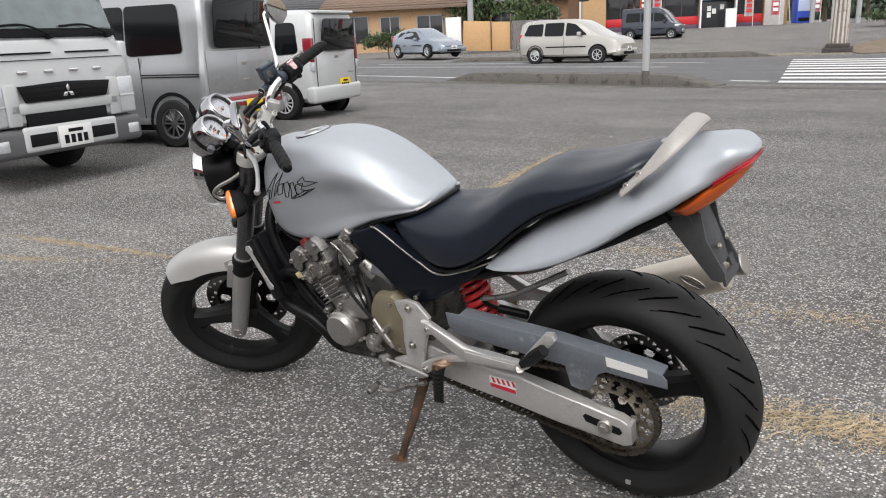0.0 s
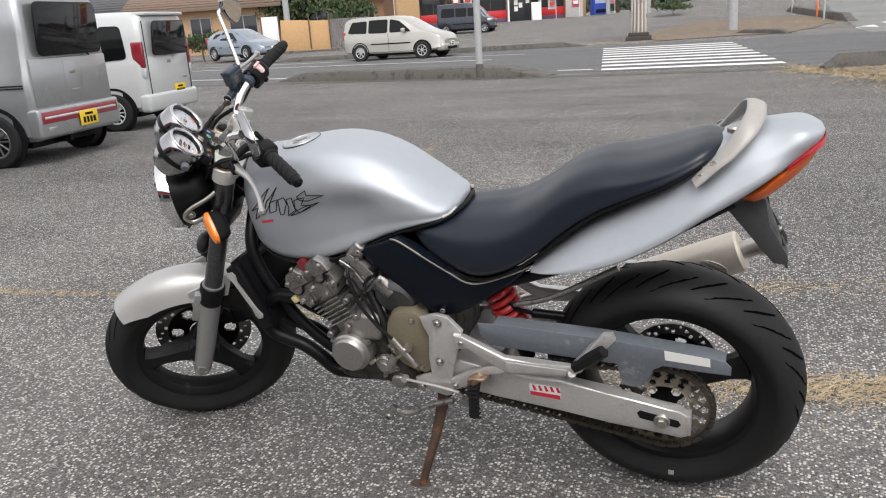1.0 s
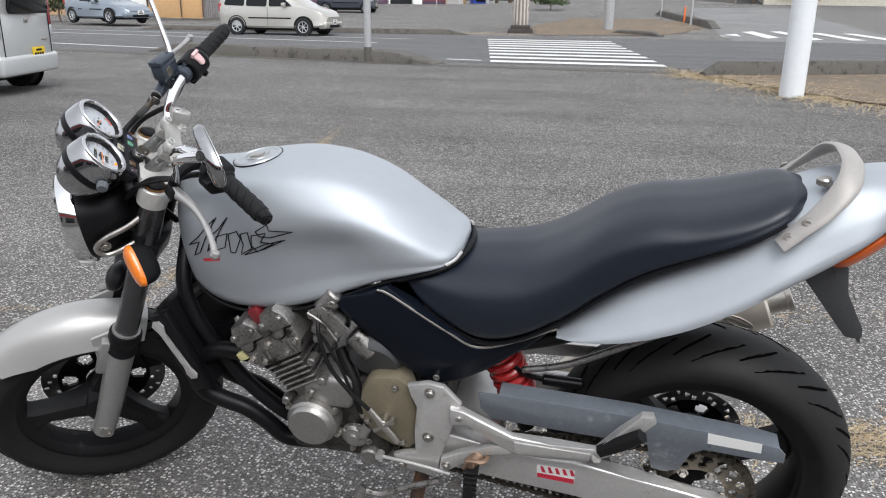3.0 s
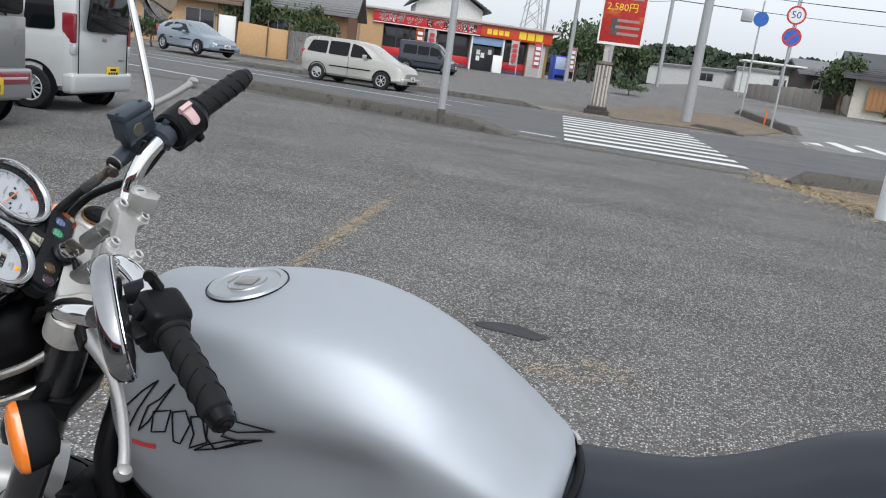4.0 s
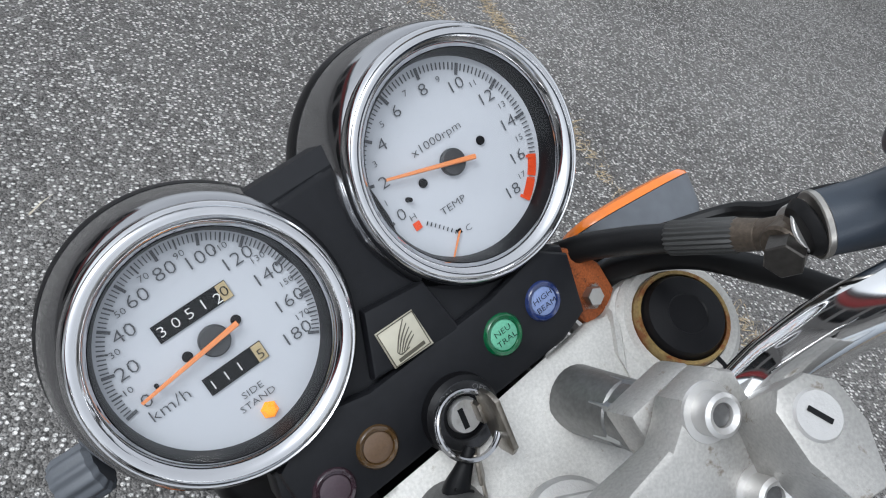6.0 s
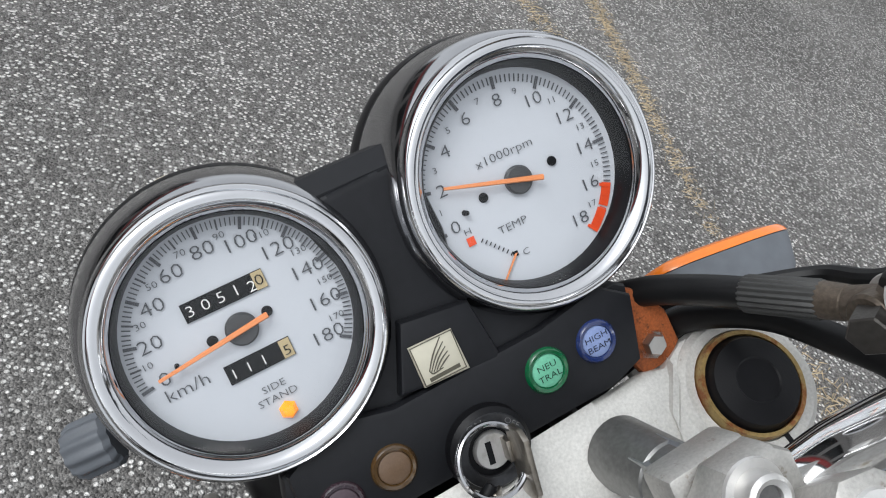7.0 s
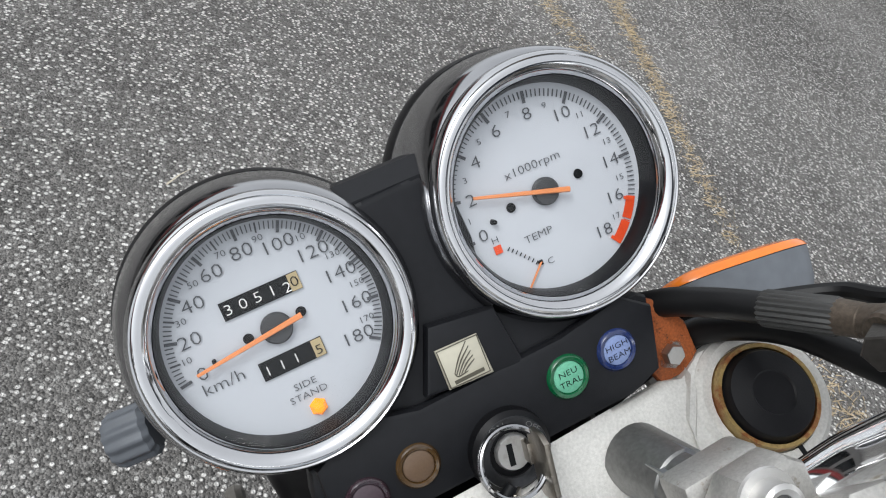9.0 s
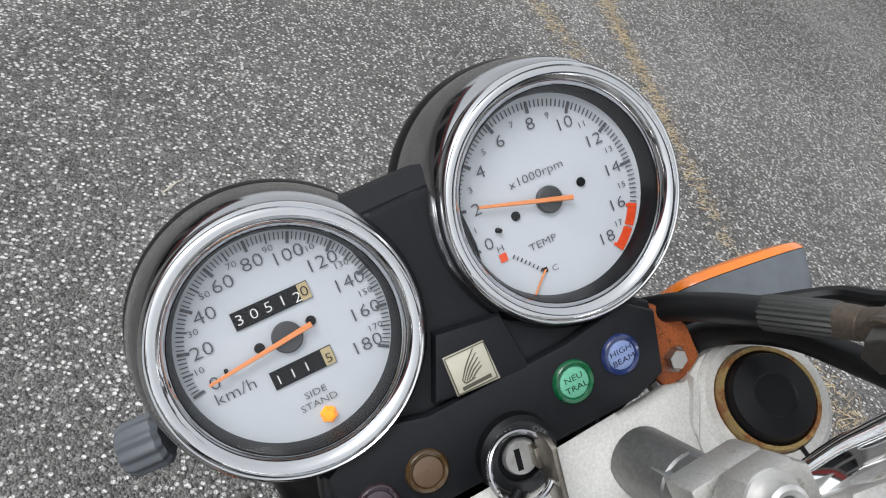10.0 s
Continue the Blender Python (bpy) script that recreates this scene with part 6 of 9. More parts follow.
each("dial_screw", [Gm(q_) for q_ in [moved(lathe([(0, 0.0012), (0.0016, 0.0012), (0.0019, 0.0003)], 16), Matrix.Translation((0.0124, 0.0538, 0))), moved(lathe([(0, 0.0012), (0.0016, 0.0012), (0.0019, 0.0003)], 16), Matrix.Translation((0.0112, 0.0738, 0))), moved(lathe([(0, 0.003), (0.0006, 0.003), (0.0008, 0)], 10), Matrix.Translation((0.0090, 0.0872, 0)))]], INK, sface)
part("side_stand_lamp", Gm(moved(lathe([(0, 0.0032), (0.0020, 0.0026), (0.0032, 0.0008), (0.0034, 0.0)], 6), Matrix.Translation((-0.0218, 0.0615, 0)))), mat("lit_amber_lamp", (0.9, 0.35, 0.01), 0.2, 0.0, 0.05, emit=(1.0, 0.22, 0.0, 0.35)), sface, "lit amber side stand lamp")
nd = part("speed_hub", Gm(moved(lathe([(0, 0.0026), (0.0050, 0.0026), (0.0056, 0.0020), (0.0056, 0.0003)], 32), Matrix.Translation((*SC, 0)))), mat("grey_black_hub", (0.045, 0.047, 0.05), 0.5), sface)


def needle(c, ang, ln, tail, z=0.0034):
    m = Matrix.Translation((c[0], c[1], 0)) @ Matrix.Rotation(-radians(ang), 4, "Z")
    bm = rings([[Vector((x, -w, z)), Vector((x, w, z)), Vector((x, w * 0.6, z + 0.0008)), Vector((x, -w * 0.6, z + 0.0008))] for x, w in ((-tail, 0.0011), (0, 0.0010), (ln, 0.0006))])
    return moved(bm, m)


part("needle", Gm(needle(SC, -96.5, 0.0305, 0.0095)), NEEDLE, nd, "orange needle at zero")

ta_, tface = gauge("tachometer", (0.0170, -0.0500), 0.0390, 0.0496, "chromed rev counter with a white dial")
ticks, redt = [], []
for k in range(0, 91):
    v = k / 5
    a = TA0 + TSW * v / 18
    b = gbar(TC, a, 0.0340 if k % 10 == 0 else 0.0358, 0.0386, 0.0012 if k % 10 == 0 else 0.00038)
    (redt if v >= 16 else ticks).append(b)
part("scale_ticks", Gm(*ticks), DIALINK, tface)
part("red_zone", Gm(*redt, *[gbar(TC, TA0 + TSW * v / 18, 0.0350, 0.0388, 0.0022, 0.0003, 0.0006) for v in [16.02 + 0.19 * k for k in range(11)] if not 16.95 < v < 17.08]), REDINK, tface, "red zone of the scale")
big, small = [], []
for v in range(0, 19):
    x, y = polar(TC, TA0 + TSW * v / 18, 0.0298 if v % 2 == 0 else 0.0322)
    (big if v % 2 == 0 else small).append(gtext(str(v), 0.0068 if v % 2 == 0 else 0.0034, x, y))
part("scale_numbers", Gm(*big, *small), DIALINK, tface, "dark printed rev numbers")
part("unit_words", Gm(gtext("x1000rpm", 0.0048, 0.0270, -0.0466), gtext("TEMP", 0.0042, 0.0014, -0.0393), gtext("H", 0.0036, 0.0065, -0.0222), gtext("C", 0.0036, -0.0098, -0.0404)), DIALINK, tface)
part("temperature_scale", Gm(box(-0.0098, -0.0078, -0.0372, -0.0352, 0.0004, 0.0007), *[moved(box(-0.0008, 0.0008, -0.00015, 0.00015, 0.0004, 0.0007), Matrix.Translation((0.0024 - 0.0105 * (q / 8) ** 1.1, -0.0248 - 0.0100 * q / 8, 0)) @ Matrix.Rotation(radians(-50), 4, "Z")) for q in range(1, 9)]), INK, tface)
part("hot_mark", Gm(box(0.0012, 0.0044, -0.0236, -0.0206, 0.0004, 0.0008)), REDINK, tface, "red hot mark")
part("temperature_needle", Gm(rings([[Vector((x, y - w, 0.0008)), Vector((x, y + w, 0.0008)), Vector((x, y + w, 0.0013)), Vector((x, y - w, 0.0013))] for x, y, w in ((-0.0086, -0.0362, 0.0005), (-0.0165, -0.0282, 0.0004))])), NEEDLE, tface)
each("dial_screw", [Gm(q_) for q_ in [moved(lathe([(0, 0.0012), (0.0016, 0.0012), (0.0019, 0.0003)], 16), Matrix.Translation((0.0169, -0.0632, 0))), moved(lathe([(0, 0.0012), (0.0016, 0.0012), (0.0019, 0.0003)], 16), Matrix.Translation((0.0154, -0.0328, 0))), moved(lathe([(0, 0.003), (0.0009, 0.003), (0.0011, 0)], 10), Matrix.Translation((0.0133, -0.0240, 0)))]], INK, tface)
nd2 = part("rev_hub", Gm(moved(lathe([(0, 0.0026), (0.0048, 0.0026), (0.0054, 0.0020), (0.0054, 0.0003)], 32), Matrix.Translation((*TC, 0)))), MATS["grey_black_hub"], tface)
part("needle", Gm(needle(TC, -72.8, 0.0300, 0.0090)), NEEDLE, nd2, "orange needle")

# black panel with the lamps
pan_out = [(0.0410, -0.012), (0.0405, 0.004), (0.0400, 0.020), (0.0395, 0.034), (0.010, 0.024), (-0.014, 0.020), (-0.034, 0.040), (-0.039, 0.060), (-0.042, 0.074), (-0.052, 0.077), (-0.064, 0.074), (-0.071, 0.060), (-0.073, 0.030), (-0.074, -0.010), (-0.073, -0.050), (-0.0690, -0.0660), (-0.060, -0.0690), (-0.039, -0.0725), (-0.036, -0.068), (-0.035, -0.050), (-0.022, -0.020), (-0.006, -0.012), (0.012, -0.014)]
rim_ = rings([[Vector((x, y, z)) for x, z in ((0.0380, 0.0030), (0.0410, 0.0035), (0.0480, -0.0030), (0.0485, -0.0140), (0.0380, -0.0140))] for y in (-0.012, 0.004, 0.020, 0.034)])
panel = part("warning_panel", Gm(rim_, xy_plate(pan_out, -0.014, 0.004, 0.003), xy_plate([(-0.030, 0.052), (-0.040, 0.072), (-0.060, 0.073), (-0.070, 0.058), (-0.071, -0.050), (-0.0665, -0.0645), (-0.041, -0.0700), (-0.032, -0.058), (-0.036, -0.03), (-0.036, 0.03)], 0.003, 0.010, 0.0025), xy_plate([(-0.010, 0.016), (-0.034, 0.026), (-0.040, -0.014), (-0.014, -0.010)], 0.0, 0.0095, 0.002)), mat("warning_panel_plastic", (0.009, 0.0095, 0.0115), 0.45, 0, 0.2, 60, 0.2, 2200, spec=0.24), bike, "black plastic warning lamp panel")
part("badge", Gm(xy_plate([(-0.0189, 0.0172), (-0.0196, 0.0003), (-0.0358, -0.0005), (-0.0346, 0.0173)], 0.0095, 0.0112, 0.0006)), mat("cream_metal_badge", (0.55, 0.52, 0.42), 0.45, 0.3, 0.06, 80), panel, "pale square maker's badge with a plain wing shape")
def on_badge(u, v):
    """A place on the badge: u across, v up."""
    return -0.0352 + 0.0160 * v + 0.0005 * (1 - u), 0.0172 - 0.0170 * u, 0.0113


OLIVE = mat("olive_print", (0.075, 0.068, 0.048), 0.55)
each("badge_feather", [Gm(tube([on_badge(*a), on_badge(*b), on_badge(*c)], [0.00018, 0.00030, 0.00018], 6, 3)) for a, b, c in (((0.22, 0.32), (0.42, 0.62), (0.70, 0.93)), ((0.25, 0.28), (0.46, 0.56), (0.72, 0.80)), ((0.30, 0.26), (0.50, 0.50), (0.73, 0.68)), ((0.36, 0.26), (0.54, 0.44), (0.74, 0.56)), ((0.43, 0.26), (0.58, 0.37), (0.74, 0.46)), ((0.22, 0.32), (0.28, 0.23), (0.52, 0.26)))], OLIVE, panel)
part("badge_bar", Gm(box(-0.0335, -0.0321, 0.0025, 0.0145, 0.0111, 0.0114)), OLIVE, panel)
part("badge_border", Gm(tube([on_badge(*q) for q in ((0.03, 0.04), (0.97, 0.04), (0.97, 0.96), (0.03, 0.96), (0.03, 0.04))], 0.00025, 6, 1)), OLIVE, panel)
LAMPS = (("high_beam_lamp", -0.0505, -0.0492, 0.0078, (0.014, 0.026, 0.10), (0.20, 0.26, 0.46), "blue high beam lamp", ("HIGH", "BEAM")),
         ("neutral_lamp", -0.0512, -0.0269, 0.0082, (0.004, 0.085, 0.030), (0.13, 0.40, 0.26), "green neutral lamp", ("NEU", "TRAL")),
         ("fuel_lamp", -0.0550, 0.0383, 0.0078, (0.060, 0.032, 0.010), (0.12, 0.075, 0.045), "brown unlit lamp", ()),
         ("oil_lamp", -0.0578, 0.0595, 0.0078, (0.030, 0.016, 0.022), (0.065, 0.045, 0.055), "dark violet unlit lamp", ()))
for nm, x, y, r, rim_c, lens_c, lb, wd in LAMPS:
    m = Matrix.Translation((x, y, 0.0098))
    lp = part(nm, Gm(moved(lathe([(r * 0.76, 0.0006), (r * 0.82, 0.0015), (r * 0.96, 0.0017), (r * 1.06, 0.0010), (r * 1.12, -0.0008)], 40), m)), mat(nm + "_rim", rim_c, 0.14, 0, 0.2, 200, coat=0.6), panel, lb)
    part("lens", Gm(moved(lathe([(0, 0.0015), (r * 0.60, 0.0014), (r * 0.74, 0.0010), (r * 0.79, 0.0003)], 36), m)), mat(nm + "_lens", lens_c, 0.28, 0, 0.18, 260, 0.2, 1500), lp, "paler round lens")
    if wd:
        part("lamp_words", Gm(moved(merge(gtext(wd[0], 0.0034, x + 0.0019, y), gtext(wd[1], 0.0034, x - 0.0021, y)), Matrix.Translation((0, 0, 0.0108)))), INK, lp)
# ignition lock with key and ring
IG = Matrix.Translation((-0.0652, 0.0050, 0.010))
ign = part("ignition_lock", Gm(moved(lathe([(0, 0.004), (0.0095, 0.004), (0.0105, 0.006), (0.0135, 0.006), (0.0155, 0.004), (0.0165, -0.004), (0.0165, -0.03)], 36), IG)), BLACK, panel, "black ignition lock")
part("barrel", Gm(moved(lathe([(0, 0.0064), (0.0064, 0.0064), (0.0070, 0.0055), (0.0072, 0.0035)], 28), IG)), ALU, ign, "bright lock barrel")
part("keyway", Gm(moved(box(-0.0042, 0.0042, -0.0011, 0.0011, 0.0060, 0.0067), IG @ pose(0, 0.0015, 0, 0, 0, -8))), INK, ign)
part("lock_face", Gm(moved(lathe([(0.0092, 0.0056), (0.0096, 0.0064), (0.0134, 0.0064), (0.0138, 0.0056)], 40), IG)), mat("worn_gunmetal", (0.055, 0.056, 0.060), 0.35, 0.7, 0.3, 150, 0.2, 900), ign, "worn gunmetal lock face")
part("lock_words", Gm(moved(gtext("ON", 0.0034, 0.0116, 0.003), IG @ Matrix.Translation((0, 0, 0.0060))), moved(gtext("OFF", 0.0030, 0.0062, -0.0100, -0.9), IG @ Matrix.Translation((0, 0, 0.0060)))), mat("grey_print", (0.16, 0.16, 0.16), 0.5), ign)
KB = IG @ pose(0.0, 0, 0, 0, 0, -8)
bow = merge(moved(plate([(-0.0120, 0.010), (-0.0145, 0.014), (-0.0145, 0.022), (-0.0110, 0.026), (0.0090, 0.026), (0.0115, 0.022), (0.0115, 0.014), (0.0090, 0.010)], -0.0011, 0.0011, 0.0004), KB @ Matrix.Translation((-0.001, -0.0060, 0.0))), moved(box(-0.0040, 0.0040, -0.0011, 0.0011, 0.003, 0.012, 0.0003), KB @ Matrix.Translation((0.0, -0.0045, 0.0))))
part("key", Gm(bow), mat("nickel_key", (0.34, 0.31, 0.27), 0.30, 0.95, 0.25, 120, 0.2, 900), ign, "steel key in the lock")
part("key_ring", Gm(moved(merge(*[tube([(0.0125 * math.cos(a), 0.0125 * math.sin(a), q) for a in (2 * math.pi * k / 24 for k in range(25))], 0.0010, 8, 2) for q in (0.0, 0.0017)]), IG @ Matrix.Translation((0.0015, 0.0040, 0.0150)) @ pose(0, 0, 0, 8, 16, 0))), DARKCHROME, ign, "dull steel split ring")
part("spare_key", Gm(moved(merge(box(-0.012, 0.0, -0.0052, 0.0052, -0.0009, 0.0009, 0.0006), box(-0.034, -0.011, -0.0021, 0.0021, -0.0006, 0.0006, 0.0003)), IG @ Matrix.Translation((-0.0095, 0.0060, 0.0135)) @ pose(0, 0, 0, 60, 6, -20))), MATS["nickel_key"], ign, "second key hanging from the ring")
part("key_fob", Gm(moved(merge(tube([(0.002, 0, 0), (-0.006, 0.001, 0.001), (-0.014, 0.001, 0.0), (-0.026, 0.0, -0.002), (-0.031, 0.0, -0.003)], [0.0022, 0.0034, 0.0052, 0.0050, 0.0028], 12, 5), *[box(-0.026 + 0.004 * k, -0.0245 + 0.004 * k, -0.0042, 0.0042, 0.0030, 0.0046, 0.0005) for k in range(4)]), IG @ Matrix.Translation((-0.0080, 0.0085, 0.0140)) @ pose(0, 0, 0, 0, -4, -47))), PLASTIC, ign, "black rubber key fob")
part("rusty_tab", Gm(xy_plate([(-0.038, -0.068), (-0.044, -0.078), (-0.057, -0.0855), (-0.071, -0.0865), (-0.077, -0.079), (-0.077, -0.067), (-0.068, -0.063)], -0.004, 0.002, 0.0015)), RUST, panel, "rusty steel mounting tab")
part("tab_screw", Gm(bolt((-0.0665, -0.0745, 0.002), (0, 0, 1), 0.0045, 0.004, False)), STEEL, panel)
KM = Matrix.Translation((-0.0072, 0.1165, -0.0185)) @ pose(0, 0, 0, -100, 0, 0)
knob = part("trip_knob", Gm(moved(rings([[Vector((r * (1 + 0.055 * math.cos(12 * a)) * math.cos(a), r * (1 + 0.055 * math.cos(12 * a)) * math.sin(a), z)) for a in (2 * math.pi * k / 96 for k in range(96))] for r, z in ((0.008, 0.0), (0.0100, 0.002), (0.0100, 0.013), (0.0085, 0.016), (0.002, 0.0162))]), KM)), GREYP, sp_, "ribbed grey trip reset knob")
part("bracket_web", Gm(box(-0.02, 0.045, -0.01, 0.022, -0.05, -0.012, 0.006), box(-0.06, -0.02, -0.06, 0.06, -0.05, -0.012, 0.006)), PLASTIC, bike)

# headlight


def signal_axes(lng, aim):
    """Long axis, lens normal and short axis of a signal, for the right side."""
    a = Vector(lng).normalized()
    n = (Vector(aim) - a * Vector(aim).dot(a)).normalized()
    return a, n, a.cross(n)


def signal_ring(k, z):
    """A rounded wedge, wider at its inner end."""
    return [Vector((0.045 * k * soft_sq(math.cos(a)), z, 0.025 * k * (1 - 0.20 * math.cos(a)) * soft_sq(math.sin(a)))) for a in (2 * math.pi * q / 36 for q in range(36))]


HL = Matrix.Translation((0.155, 0, -0.235)) @ pose(0, 0, 0, 0, 24.5, 0) @ pose(0, 0, 0, 0, 90, 0)
head_l = part("headlight_shell", S(moved(lathe([(0, -0.125), (0.045, -0.122), (0.075, -0.10), (0.090, -0.06), (0.095, -0.01), (0.095, 0.008)], 48), HL)), BLACK, bike, "black round headlight shell")
part("headlight_ring", S(moved(lathe([(0.093, -0.012), (0.100, -0.010), (0.102, 0.004), (0.098, 0.020), (0.090, 0.026), (0.087, 0.022)], 64), HL)), CHROME, head_l, "chrome headlight ring")
part("headlight_glass", S(moved(lathe([(0, 0.036), (0.04, 0.034), (0.07, 0.029), (0.088, 0.021)], 48), HL)), LAMPC, head_l, "ribbed headlight glass")
for s in (1, -1):
    stay = part("headlight_stay", S(tube([(0.040, s * 0.092, -0.13), (0.075, s * 0.108, -0.165), (0.115, s * 0.112, -0.200), (0.128, s * 0.112, -0.228), (0.105, s * 0.112, -0.242), (0.072, s * 0.108, -0.222), (0.045, s * 0.094, -0.205)], 0.006, 10, 5), bolt((0.112, s * 0.110, -0.222), (0, s, 0), 0.008, 0.006)), STEEL, head_l, "chromed wire headlight stay")
    _sl, _sn, _sv = signal_axes((-0.12, -0.93, -0.06), (1, -0.10, 0.10)) if s < 0 else signal_axes((-0.45, -0.85, -0.42), (1, -0.10, -0.05))
    SGM = Matrix.Translation((0.102, -0.192, -0.172) if s < 0 else (0.058, 0.190, -0.200)) @ Matrix((_sl * Vector((1, -s, 1)), _sn * Vector((1, -s, 1)), _sv * Vector((1, -s, 1)))).transposed().to_4x4()
    SGM = SGM @ Matrix.Diagonal((1.0, 0.95, 0.86, 1) if s > 0 else (1.10, 0.85, 0.85, 1))
    dm = 0.017 if s > 0 else 0.010
    sg = part("turn_signal", S(moved(rings([signal_ring(k, z) for k, z in ((0.45, -0.040), (0.70, -0.036), (0.86, -0.026), (0.90, -0.022), (0.97, -0.007), (1.0, 0.0))]), SGM)), GREYP if s < 0 else PLASTIC, bike, "turn signal in a dark housing")
    part("lens", S(moved(rings([signal_ring(k, z) for k, z in ((1.01, 0.0005), (1.0, 0.30 * dm), (0.94, 0.62 * dm), (0.75, 0.85 * dm), (0.4, 0.98 * dm), (0.1, dm))]), SGM)), ORANGE, sg, "orange lens")
    part("signal_stem", S(cyl((0.045, s * 0.10, -0.195), (0.060 if s > 0 else 0.080, s * 0.165, -0.190 if s > 0 else -0.175), 0.010, 0.009, 14, 0.002)), PLASTIC, sg)
part("horn", S(moved(lathe([(0, 0.0), (0.03, 0.0), (0.036, 0.006), (0.036, 0.016), (0.02, 0.028), (0, 0.03)], 28), Matrix.Translation((0.055, 0.03, -0.372)) @ pose(0, 0, 0, 0, 70, 0))), BLACK, bike, "black horn below the headlight")
each("wiring_loom", [S(q_) for q_ in [tube([(0.07, 0.06, -0.09), (0.05, 0.085, -0.13), (0.06, 0.07, -0.20), (0.08, 0.04, -0.24)], 0.008, 8), tube([(0.06, 0.03, -0.09), (0.02, 0.05, -0.14), (-0.03, 0.04, -0.19)], 0.007, 8), tube([(0.08, -0.03, -0.08), (0.06, -0.05, -0.15), (0.09, -0.03, -0.24)], 0.007, 8)]], HOSE, bike, "black wiring looms")

# front mudguard, following the tyre
fm_l = []
for q in range(-34, 41, 5):
    a = radians(90 + q * 1.0)
    k = (q + 34) / 70
    wd = 0.074 + 0.006 * math.sin(math.pi * k)
    tp = min(1.0, 0.55 + 2.2 * min(k, 1 - k) + 0.0)
    loop = []
    for j in range(13):
        u = -1 + 2 * j / 12
        drop = 0.055 * abs(u) ** 2.6 + 0.012 * u * u
        r = 0.312 - drop * tp
        loop.append((wd * u, r))
    inner = [(y * 0.96, r - 0.004) for y, r in reversed(loop)]
    fm_l.append([Vector((0.030 - r * math.cos(a), y, -0.798 + r * math.sin(a))) for y, r in loop + inner])
TURNF = Matrix.Translation((0.030, 0, -0.798)) @ pose(0, 0, 0, 0, 24.5, 0) @ Matrix.Translation((-0.030, 0, 0.798))
mud = part("front_mudguard", S(moved(rings(fm_l), TURNF)), mat("pearl_silver_paint", (0.41, 0.405, 0.395), 0.36, 0.5, 0.03, 8, coat=0.4), bike, "pale silver front mudguard", 60)
for s in (1, -1):
    part("mudguard_stay", S(plate([(0.10, -0.53), (0.06, -0.50), (0.01, -0.50), (0.0, -0.56), (0.02, -0.64), (0.05, -0.66), (0.075, -0.60)], s * 0.066, s * 0.074, 0.002)), mud.data.materials[0], mud)
part("caliper", S(moved(box(-0.035, 0.035, -0.022, 0.022, -0.055, 0.055, 0.010, 3), Matrix.Translation((-0.075, -0.075, -0.70)) @ pose(0, 0, 0, 0, 25, 0))), BLACK, bike, "black front brake caliper")


# ---- road and kerbs ----
def strip(pts, width, z=0.004):
    """A flat painted band along a line of (x, y)."""
    bm = bmesh.new()
    rows = []
    for i, p in enumerate(pts):
        p = Vector(p)
        d = (Vector(pts[min(i + 1, len(pts) - 1)]) - Vector(pts[max(i - 1, 0)])).normalized()
        nrm = Vector((-d.y, d.x)) * width / 2
        rows.append([bm.verts.new((q.x, q.y, z + rise(q.x, q.y))) for q in (p + nrm, p - nrm)])
    for a, b in zip(rows, rows[1:]):
        bm.faces.new((a[0], a[1], b[1], b[0]))
    return bm


def poly(pts, z):
    bm = bmesh.new()
    bm.faces.new([bm.verts.new((x, y, z + rise(x, y))) for x, y in pts])
    return bm


tagged(part("road", merge(sheet([-200, -60, -20, -8, 0, 8, 16, 30, 60, 200], [-27.0, -24, -20, -16.2, -14.6], 0.004)), ROAD), "grey asphalt road beyond the lot", "road", kind="structure")
tagged(part("road_branch", merge(sheet([-9.5, -6, -3.2], [-120, -80, -62, -56, -50, -44, -38, -32, -27.0], 0.004)), ROADPALE), "side road running away from the crossing", "road", kind="structure")
tagged(part("gutter", strip([(30, -17.5), (11, -14.75), (4, -13.85), (-1.0, -13.6)], 0.55, 0.006), CONC), "pale concrete gutter along the lot", "pavement", kind="structure")
n = 9
for k in range(n):
    u = k / (n - 1)
    y0 = -15.15 - 9.35 * u
    xa, xb = 3.05 + 1.70 * u, -0.55 + 1.30 * u
    tagged(part("crosswalk_stripe", poly([(xa, y0 + 0.26), (xa + 0.08, y0 - 0.26), (xb + 0.08, y0 - 0.26), (xb, y0 + 0.26)], 0.010), ROADWHITE), "white crosswalk stripe on the road", "road marking", "crosswalk stripes", kind="structure")
for pts, w, lb in (([(40, -21.5), (15.3, -17.3), (11.4, -16.35)], 0.16, "white edge line"), ([(4.1, -15.4), (3.3, -15.25)], 0.16, "white edge line"), ([(30, -24.2), (15, -22.2), (9, -21.3), (7.5, -21.05)], 0.15, "white centre line"), ([(22, -25.3), (12, -24.2), (7.2, -23.6)], 0.12, "faded white lane line"), ([(-8.8, -46), (-6.2, -60), (-4.4, -73)], 0.16, "white centre line of the side road")):
    tagged(part("road_line", strip(pts, w, 0.010), ROADWHITE), lb + " on the road", "road marking", kind="structure")

